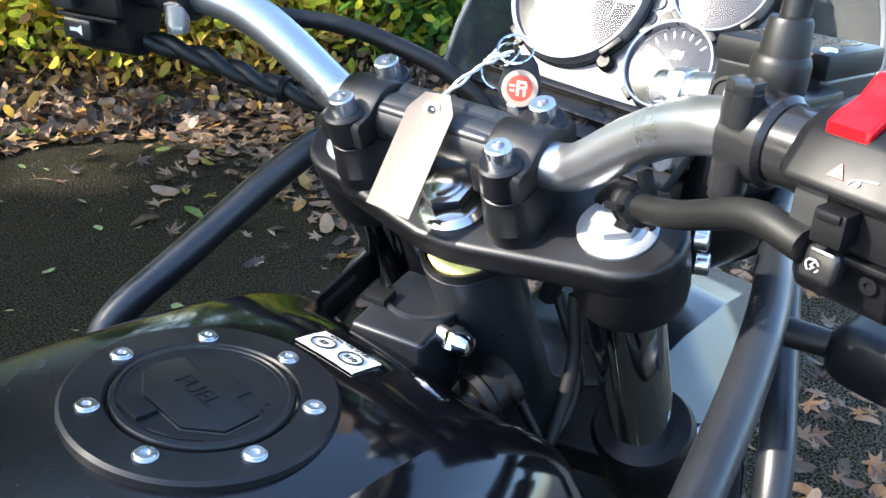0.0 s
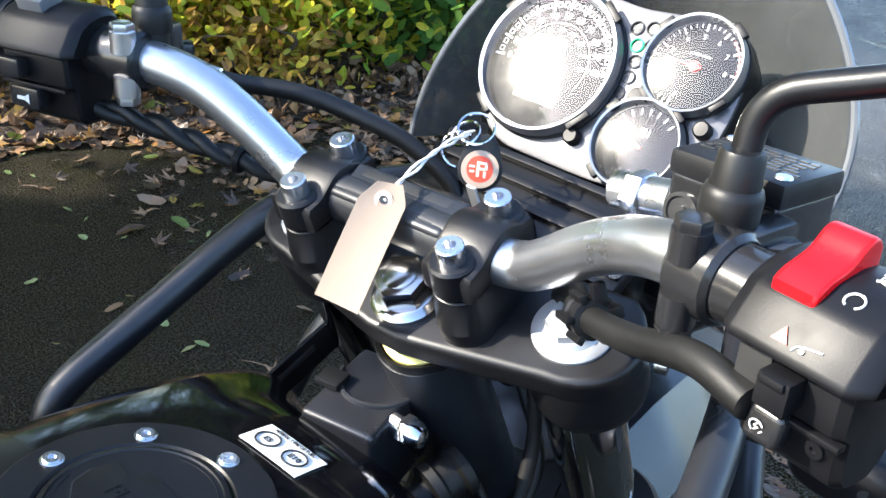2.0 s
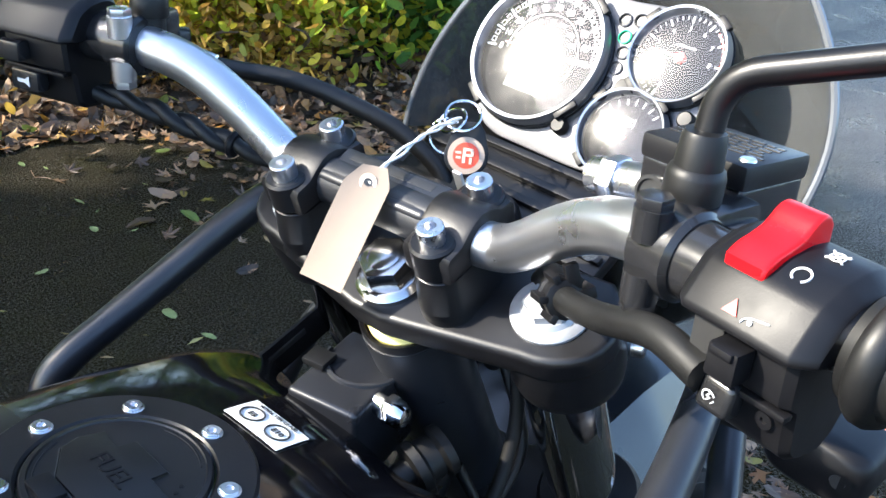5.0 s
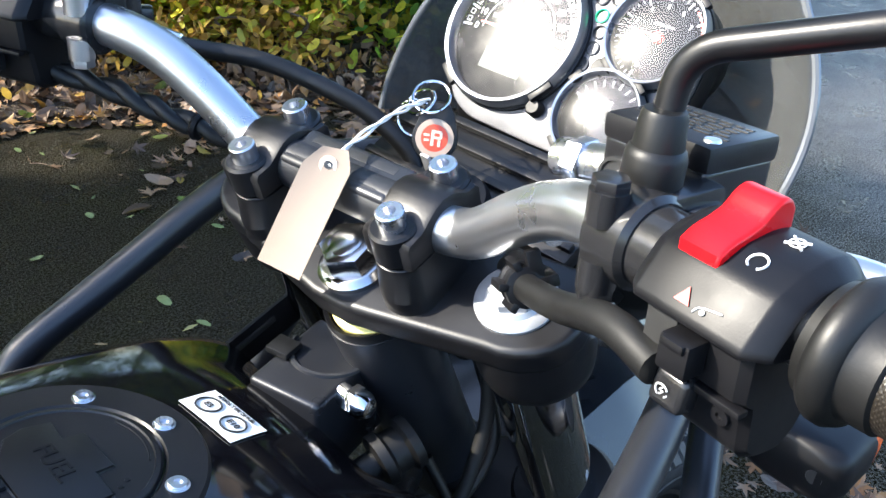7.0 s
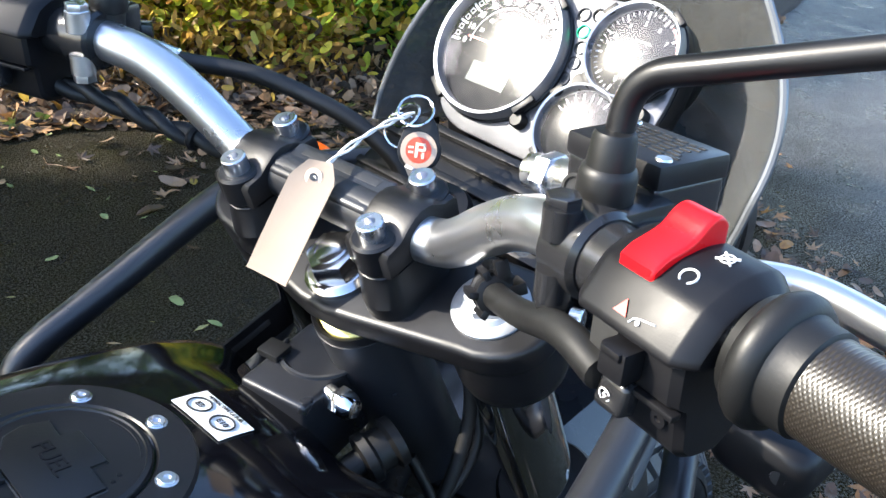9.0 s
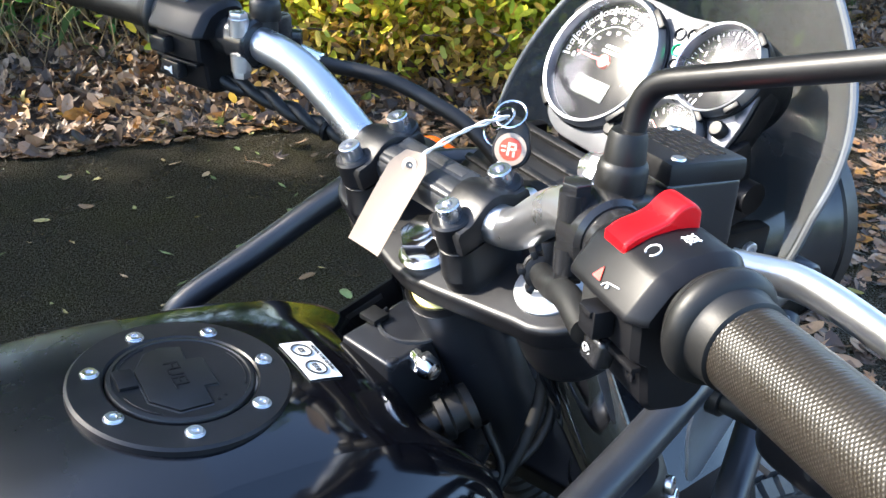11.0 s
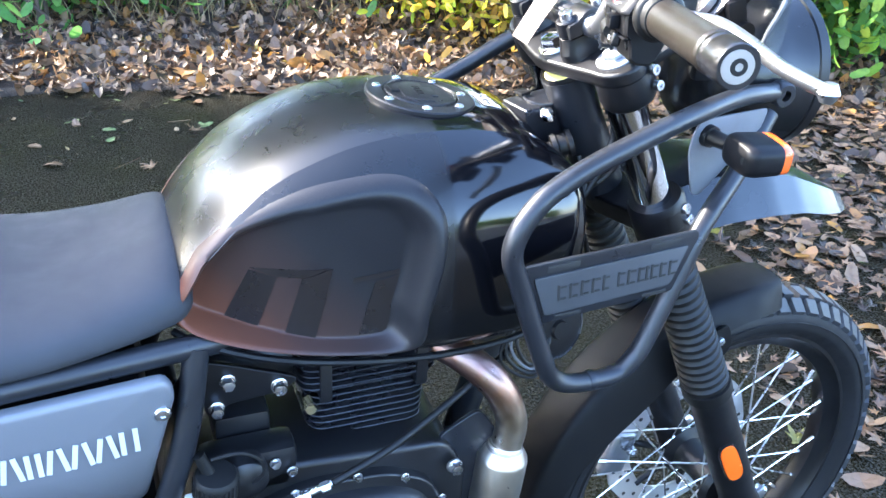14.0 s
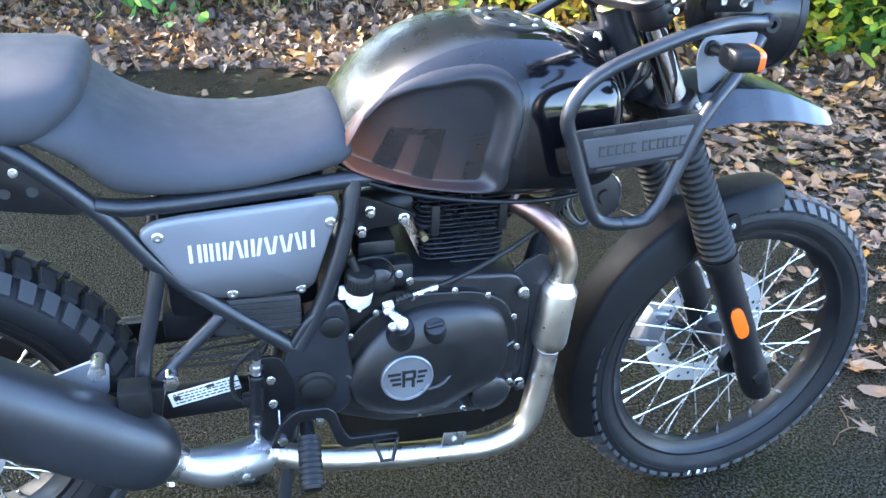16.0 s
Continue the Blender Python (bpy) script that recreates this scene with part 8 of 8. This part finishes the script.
    lid = lathe([(0.0210, 0.026), (0.0222, 0.029), (0.0222, 0.052), (0.0195, 0.056), (0, 0.056)], 28, m)
    sub("lid", lid, "rubber", cup, "ribbed black lid")
    for k in range(28):
        a = 2 * math.pi * k / 28
        sub("lid_rib", box(0.0015, 0.0015, 0.020, 0, m @ Matrix.Translation((0.0222 * math.cos(a), 0.0222 * math.sin(a), 0.040))), "rubber", cup)
    sub("hose_neck", join(rod((-0.403, -0.140, 0.678), (-0.411, -0.138, 0.702), 0.0062, seg=14)), "rubber", cup)
    sub("breather_pipe", tube(spline([(-0.400, -0.146, 0.700), (-0.372, -0.150, 0.704), (-0.354, -0.150, 0.690), (-0.351, -0.148, 0.670), (-0.362, -0.146, 0.657)], 6), 0.0018, 8), "rubber", cup, "thin black breather pipe")
    part("brake_hose", tube(spline([(-0.403, -0.140, 0.622), (-0.425, -0.135, 0.602), (-0.45, -0.120, 0.590), (-0.50, -0.110, 0.585)], 6), 0.0042, 10), "rubber", bike, "black brake hose")
    # vertical rear master cylinder
    mc = part("rear_master_cylinder", join(rod((-0.556, -0.160, 0.530), (-0.559, -0.160, 0.462), 0.0105, seg=20, bevel=0.002), box(0.026, 0.014, 0.016, 0.003, Matrix.Translation((-0.566, -0.158, 0.487))), box(0.022, 0.016, 0.020, 0.003, Matrix.Translation((-0.556, -0.160, 0.520)))), "black_metal", bike, "slim rear brake master cylinder")
    sub("rod", rod((-0.559, -0.160, 0.464), (-0.562, -0.160, 0.403), 0.0042, seg=12), "zinc", mc, "bright push rod")
    sub("boot", lathe([(0.0095, 0), (0.0075, 0.004), (0.0088, 0.008), (0.0065, 0.012), (0.0078, 0.016), (0.005, 0.020)], 18, axes((-0.559, -0.160, 0.464), (-0.04, 0, -1))), "rubber", mc, "ribbed rubber boot")
    for x, z in ((-0.536, 0.522), (-0.535, 0.478)):
        sub("bolt", dome_bolt(0.007, 0.007, axes((x, -0.165, z), (0, -1, 0))), "zinc", mc)
    sub("rod_end", join(hexagon(0.0065, 0.008, axes((-0.5605, -0.160, 0.432), (0, 0, 1))), box(0.010, 0.012, 0.016, 0.003, Matrix.Translation((-0.562, -0.160, 0.403)))), "zinc", mc)
    sub("banjo", join(rod((-0.556, -0.160, 0.533), (-0.554, -0.160, 0.560), 0.0075, 0.006, 14), hexagon(0.0095, 0.008, axes((-0.5555, -0.160, 0.540), (0.05, 0, 1)))), "zinc", mc, "bright union at the top")
    sub("union_cap", rod((-0.554, -0.160, 0.560), (-0.5525, -0.160, 0.580), 0.0062, 0.0045, 14), "rubber", mc)
    part("switch_lead", tube(spline([(-0.554, -0.160, 0.578), (-0.562, -0.158, 0.572), (-0.585, -0.155, 0.545), (-0.592, -0.155, 0.515), (-0.588, -0.155, 0.492), (-0.578, -0.156, 0.482)], 6), 0.0034, 10), "rubber", bike, "black hose looping beside the brake cylinder")
    part("peg_plate", flat_side(corners([(-0.56, 0.55), (-0.52, 0.55), (-0.50, 0.50), (-0.50, 0.40), (-0.54, 0.385), (-0.575, 0.41)], 0.012, 3), -0.142, 0.006, 0.0015), "black_metal", bike, "black footrest plate")
    # brake pedal and footrest
    outline = [(-0.545, 0.418), (-0.527, 0.460), (-0.512, 0.477), (-0.498, 0.483), (-0.458, 0.481), (-0.446, 0.470), (-0.435, 0.432), (-0.425, 0.415), (-0.350, 0.413), (-0.350, 0.400), (-0.434, 0.397), (-0.446, 0.410), (-0.459, 0.455), (-0.466, 0.463), (-0.494, 0.463), (-0.506, 0.454), (-0.514, 0.428), (-0.526, 0.414)]
    ped = part("brake_pedal", flat_side(corners(outline, 0.004, 3), -0.188, 0.010, 0.002), "black_metal", bike, "black flat bent brake pedal")
    sub("pedal_tip", tube([V(-0.388, -0.196, 0.402), V(-0.352, -0.204, 0.408), V(-0.362, -0.216, 0.376), V(-0.378, -0.212, 0.372)], 0.0036, 8, True), "black_metal", ped)
    sub("pivot_bolt", dome_bolt(0.0105, 0.010, axes((-0.5257, -0.193, 0.431), (0, -1, 0))), "zinc", ped)
    for x, z, y in ((-0.5060, 0.456, -0.178), (-0.4686, 0.445, -0.178)):
        sub("bolt", dome_bolt(0.0075, 0.008, axes((x, y, z), (0, -1, 0))), "zinc", ped)
    peg = part("footrest", rod((-0.488, -0.170, 0.432), (-0.488, -0.205, 0.424), 0.011, seg=16), "black_metal", bike, "ribbed rubber rider footrest")
    d = V(-0.05, -0.84, -0.54).normalized()
    prof = [(0.013, 0.0)]
    for k in range(9):
        prof += [(0.0178, 0.003 + 0.0085 * k), (0.0178, 0.0084 + 0.0085 * k), (0.0166, 0.0089 + 0.0085 * k), (0.0166, 0.0105 + 0.0085 * k)]
    prof += [(0.014, 0.082), (0.0, 0.083)]
    sub("rubber", lathe(prof, 24, axes((-0.488, -0.192, 0.428), d)), "rubber", peg, "ribbed black rubber")
    part("pedal_spring", tube([V(-0.528 + 0.0, -0.178 + 0.005 * math.cos(k * 0.9), 0.41 + 0.001 * k + 0.005 * math.sin(k * 0.9)) for k in range(60)], 0.001, 5), "zinc", bike, "thin return spring")
    # loom and small fittings between engine and wheel
    rng = random.Random(4)
    for k in range(4):
        y = -0.085 - 0.005 * k
        part("wire", tube(spline([(-0.50 - 0.01 * k, y, 0.585 - 0.006 * k), (-0.545, y - 0.01, 0.565 - 0.012 * k), (-0.60, y, 0.552 - 0.012 * k), (-0.68, y + 0.01, 0.535 - 0.008 * k)], 5), 0.0028, 8), "rubber", bike, "thin wire behind the engine")
    part("battery_tray", box(0.10, 0.12, 0.05, 0.006, Matrix.Translation((-0.63, -0.03, 0.585))), "black_plastic", bike, "black plastic tray under the seat")
    part("skid_plate", grid(lambda u, v: (-0.42 + 0.33 * u, 0.10 * (2 * v - 1), 0.300 + 0.14 * max(0, u - 0.7) ** 1.0), 12, 6, 0.003), "black_metal", bike, "black skid plate under the engine")


def build_exhaust():
    y = -0.122
    line = rounded([(-0.160, -0.050, 0.735), (-0.125, -0.090, 0.732), (-0.085, y, 0.700), (-0.062, y, 0.640), (-0.070, y, 0.600)], 0.045, 8)
    pipe = part("exhaust_header", tube(line, 0.0185, 24), "header_pipe", bike, "heat-stained steel exhaust header pipe")
    sub("flange", join(lathe([(0.024, -0.006), (0.026, 0), (0.024, 0.006)], 24, axes((-0.150, -0.060, 0.735), (0.6, -0.8, 0))), hexagon(0.007, 0.012, axes((-0.150, -0.078, 0.748), (0.5, -0.8, 0)))), "zinc", pipe)
    a, b = V(-0.070, y, 0.606), V(-0.082, y - 0.004, 0.482)
    L = (b - a).length
    cat = part("catalyst", lathe([(0.0190, -0.006), (0.0215, 0.0), (0.0290, 0.012), (0.0300, 0.016), (0.0300, L - 0.018), (0.0270, L - 0.008), (0.0205, L), (0.0190, L + 0.006)], 36, axes(a, b - a)), "header_pipe", bike, "bright steel catalyst drum on the header")
    for p, d in ((a, b - a), (b, b - a)):
        sub("weld", lathe([(0.0205, -0.003), (0.0222, 0), (0.0205, 0.003)], 28, axes(p, d)), "weld", cat, "rough weld bead")
    low = part("lower_pipe", tube(rounded([(-0.082, y - 0.004, 0.486), (-0.090, y - 0.006, 0.400), (-0.108, y - 0.010, 0.318), (-0.17, y - 0.012, 0.292), (-0.335, y - 0.015, 0.306), (-0.47, y - 0.018, 0.330), (-0.560, y - 0.028, 0.371)], 0.06, 8), 0.0205, 24), "header_pipe", bike, "bright steel exhaust pipe under the engine")
    sub("bracket", join(box(0.040, 0.004, 0.028, 0.002, Matrix.Translation((-0.245, y - 0.036, 0.343)) @ Matrix.Rotation(0.1, 4, "Y")), dome_bolt(0.005, 0.005, axes((-0.245, y - 0.038, 0.343), (0, -1, 0)))), "zinc", low, "bright pipe bracket")
    sub("band", lathe([(0.0215, -0.010), (0.0228, -0.008), (0.0228, 0.008), (0.0215, 0.010)], 28, axes((-0.548, y - 0.026, 0.366), (1, 0.1, -0.42))), "zinc", low, "pipe clamp")
    # pressed elbow shield, then the cone and the muffler
    shield = part("elbow_shield", tube(spline([(-0.556, y - 0.030, 0.372), (-0.566, y - 0.036, 0.374), (-0.605, y - 0.055, 0.382), (-0.645, y - 0.070, 0.398), (-0.676, y - 0.078, 0.420), (-0.700, y - 0.082, 0.446)], 6), 0.034, 24, radii=[(0.021, 0.028, 0.031, 0.0325)[min(k, 3)] if k < 16 else 0.0325 - 0.0012 * (k - 15) for k in range(31)]), "elbow_alloy", bike, "pale pressed-metal elbow of the exhaust")
    sub("bolt", dome_bolt(0.008, 0.008, axes((-0.585, y - 0.077, 0.374), (0, -1, 0.1))), "zinc", shield)
    sub("bolt", dome_bolt(0.009, 0.010, axes((-0.690, y - 0.085, 0.398), (0, -0.6, -1))), "zinc", shield)
    a, b = V(-0.700, -0.205, 0.440), V(-1.25, -0.250, 0.86)
    d = (b - a).normalized()
    m = axes(a, d, (0, 0, 1))
    rings = []
    for z, h, w in ((-0.014, 0.030, 0.030), (-0.008, 0.037, 0.036), (0.008, 0.047, 0.043), (0.022, 0.053, 0.046), (0.05, 0.057, 0.048), (0.12, 0.059, 0.049), (0.45, 0.061, 0.051), (0.64, 0.055, 0.048), (0.66, 0.045, 0.04)):
        rings.append([m @ V(h * math.copysign(abs(math.cos(t)) ** 0.8, math.cos(t)), w * math.copysign(abs(math.sin(t)) ** 0.8, math.sin(t)), z) for t in [2 * math.pi * i / 40 for i in range(40)]])
    muf = part("muffler", loft(rings), "satin_metal", bike, "satin black upswept exhaust muffler", 45)
    rings = []
    for z, h, w in ((-0.030, 0.027, 0.028), (-0.018, 0.030, 0.030), (-0.008, 0.036, 0.034), (-0.002, 0.034, 0.032)):
        rings.append([m @ V(h * math.cos(t), w * math.sin(t), z) for t in [2 * math.pi * i / 40 for i in range(40)]])
    sub("collar", loft(rings), "zinc", muf, "pale steel collar", 45)
    sub("edge_strip", tube([m @ V(-0.056 + 0.01 * (z < 0.03), 0.016, z) for z in (0.0, 0.03, 0.1, 0.3, 0.6)], 0.0075, 10), "zinc", muf)
    # hanger and the folded pillion footrest
    hang = part("muffler_hanger", flat_side(corners([(-0.86, 0.565), (-0.768, 0.596), (-0.752, 0.585), (-0.758, 0.535), (-0.79, 0.530)], 0.008, 3), -0.160, 0.005, 0.001), "white_alloy", bike, "pale metal muffler hanger")
    sub("bolt", join(rod((-0.766, -0.150, 0.588), (-0.766, -0.185, 0.588), 0.010, seg=16), hexagon(0.012, 0.010, axes((-0.766, -0.180, 0.588), (0, -1, 0)))), "zinc", hang)
    peg = part("pillion_footrest", join(box(0.042, 0.040, 0.046, 0.006, axes((-0.722, -0.195, 0.545), (0, 0, 1), (1, 0, 0.1)))), "rubber", bike, "folded black rubber pillion footrest")
    sub("peg_hinge", join(box(0.05, 0.022, 0.060, 0.006, axes((-0.712, -0.172, 0.520), (0.2, 0, 1), (1, 0, 0))), dome_bolt(0.009, 0.010, axes((-0.735, -0.214, 0.508), (0, -1, 0)))), "black_metal", peg)
    part("stay_bolt", join(rod((-0.674, -0.155, 0.550), (-0.674, -0.176, 0.550), 0.011, seg=16), hexagon(0.011, 0.010, axes((-0.674, -0.174, 0.550), (0, -1, 0)))), "zinc", bike, "bright footrest bolt")


build_engine()
build_exhaust()

# ---- ignition, key and tag ----
lock = part("ignition_switch", lathe([(0.0, -0.03), (0.020, -0.03), (0.021, -0.004), (0.019, 0.0), (0.013, 0.001), (0.012, -0.001), (0, -0.001)], 32, axes((0.062, -0.006, 1.056), (-0.45, 0, 0.89))), "black_plastic", bike, "black ignition switch behind the yoke")
sub("lock_face", lathe([(0.0115, -0.001), (0.0115, 0.002), (0.009, 0.003), (0, 0.003)], 28, axes((0.062, -0.006, 1.056), (-0.45, 0, 0.89))), "zinc", lock)
sub("lettering", words("LOCK", 0.006, axes((0.0505, 0.003, 1.0515), (-0.45, 0, 0.89), (0.3, -1, 0.15)), 0.0002), "white_print", lock)


def build_key():
    fob_at = V(0.063, -0.001, 1.084)
    n = V(-0.74, -0.55, 0.38).normalized()
    key = thing("key", fob_at - V(0, 0, 0.02), "ignition key with a round black fob and split rings", "key")
    side = n.cross(V(0, 0, 1)).normalized()
    m = axes(fob_at, n, -side)
    out = [(0.0118 * math.cos(a), 0.0118 * math.sin(a)) for a in [radians(d) for d in range(-200, 21, 10)]] + [(0.0085, 0.0135), (0.005, 0.018), (-0.005, 0.018), (-0.0085, 0.0135)]
    if (m.to_3x3() @ V(0, 1, 0)).z < 0:
        m = m @ Matrix.Rotation(math.pi, 4, "Z")
    part("fob", plate(out, 0.005, 0.0012, m @ Matrix.Translation((0, 0, -0.0025))), "rubber", key, "black rubber fob")
    part("fob_ring", lathe([(0.0098, 0.0024), (0.0098, 0.0032), (0.0070, 0.0033), (0.0068, 0.0028)], 36, m, close=False), "card_mark", key, "dull gold ring")
    part("fob_disc", lathe([(0.0070, 0.0026), (0.0069, 0.0034), (0.0, 0.0036)], 32, m), "badge_red", key, "orange-red badge")
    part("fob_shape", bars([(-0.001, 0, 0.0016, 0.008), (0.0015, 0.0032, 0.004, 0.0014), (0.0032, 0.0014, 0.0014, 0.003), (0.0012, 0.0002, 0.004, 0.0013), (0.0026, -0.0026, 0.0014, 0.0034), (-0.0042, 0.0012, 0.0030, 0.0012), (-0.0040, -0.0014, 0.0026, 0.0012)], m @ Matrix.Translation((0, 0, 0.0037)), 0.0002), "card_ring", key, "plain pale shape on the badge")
    top = m @ V(0, 0.0165, 0)

    def ring(c, r, nn, t=0.0008):
        k = axes(c, nn)
        return tube([k @ V(r * math.cos(2 * math.pi * i / 32), r * math.sin(2 * math.pi * i / 32), 0) for i in range(32)], t, 6, True)
    part("split_ring", ring(top + V(-0.002, 0.004, 0.004), 0.0095, (-0.5, -0.3, 0.8)), "chrome", key, "bright split ring")
    part("split_ring", ring(top + V(-0.004, 0.009, 0.000), 0.0080, (-0.6, 0.1, 0.75)), "chrome", key, "bright split ring")
    part("split_ring", ring(top + V(-0.004, 0.012, -0.010), 0.0095, (-0.8, -0.5, 0.2)), "chrome", key, "bright split ring")
    part("blade", join(box(0.002, 0.006, 0.026, 0.0005, axes(m @ V(0, -0.018, -0.002), (-0.45, 0, 0.89)))), "steel", key)
    # paper tag tied to the ring
    eye = V(-0.27, -0.266, 1.273)           # the tag hangs clear of the clamp, towards the rider
    tl, tr, bl, br = (V(*p).lerp(eye, 0.038) for p in ((-0.0066, 0.0166, 1.0823), (0.0067, -0.0022, 1.0800), (-0.0340, 0.0155, 1.0390), (-0.0268, -0.0070, 1.0355)))
    across, down = (tr - tl), (bl - tl)
    nn = across.cross(-down).normalized()
    nn = nn if nn.z > 0 else -nn
    hole = tl.lerp(tr, 0.5) - down * 0.02
    k = axes(hole, nn, across.normalized())
    tag = thing("paper_tag", hole - V(0, 0, 0.04), "buff paper tag tied to the key with white string", "tag")

    def sheet(u, v):
        w = v * 1.18 - 0.18
        side = 1.0 if w > 0 else 1.0 + w * 2.6
        a = tl.lerp(bl, w)
        b = tr.lerp(br, w)
        return a.lerp(b, 0.5 + (u - 0.5) * side) + nn * (0.0010 * math.sin(v * 3.0) + 0.0008 * (2 * u - 1) ** 2)
    part("card", grid(sheet, 8, 24, 0.0005), "card", tag, "buff card", 60)
    if (k.to_3x3() @ V(0, 1, 0)).z < 0:
        k = k @ Matrix.Rotation(math.pi, 4, "Z")
    part("eyelet", lathe([(0.0018, 0.0009), (0.0042, 0.0012), (0.0042, 0.0004)], 24, k, close=False), "card_ring", tag)
    part("hole", lathe([(0.0019, 0.0002), (0.0019, 0.0014), (0, 0.0014)], 16, k), "dark_print", tag)
    part("pencil_marks", bars([(0.0, -0.016 - 0.0042 * i, 0.0035, 0.0007) for i in range(6)], k @ Matrix.Translation((0.002, 0, 0.0013)), 0.0001), "card_mark", tag, "faint pencil marks")
    end = top + V(-0.002, 0.006, 0.002)
    for j in range(2):
        line = spline([k @ V(0, 0, 0.001), hole + V(0.012, 0.001 + 0.001 * j, 0.005), hole.lerp(end, 0.6) + V(0, 0.001 * j, 0.004), end], 8)
        tw = [p + V(0, 0.0009 * math.cos(i * 0.9 + 3.1 * j), 0.0009 * math.sin(i * 0.9 + 3.1 * j)) for i, p in enumerate(line)]
        part("string", tube(tw, 0.0008, 6), "string", tag, "white twisted string")


build_key()
bike.location = (0.0, -0.010 * SIZE, 0.0)
for ob in (bike, *(o for o in scene.objects if o.name in ("key", "paper_tag"))):
    ob.scale = (SIZE, SIZE, SIZE)
    if ob != bike:
        ob.location = ob.location * SIZE
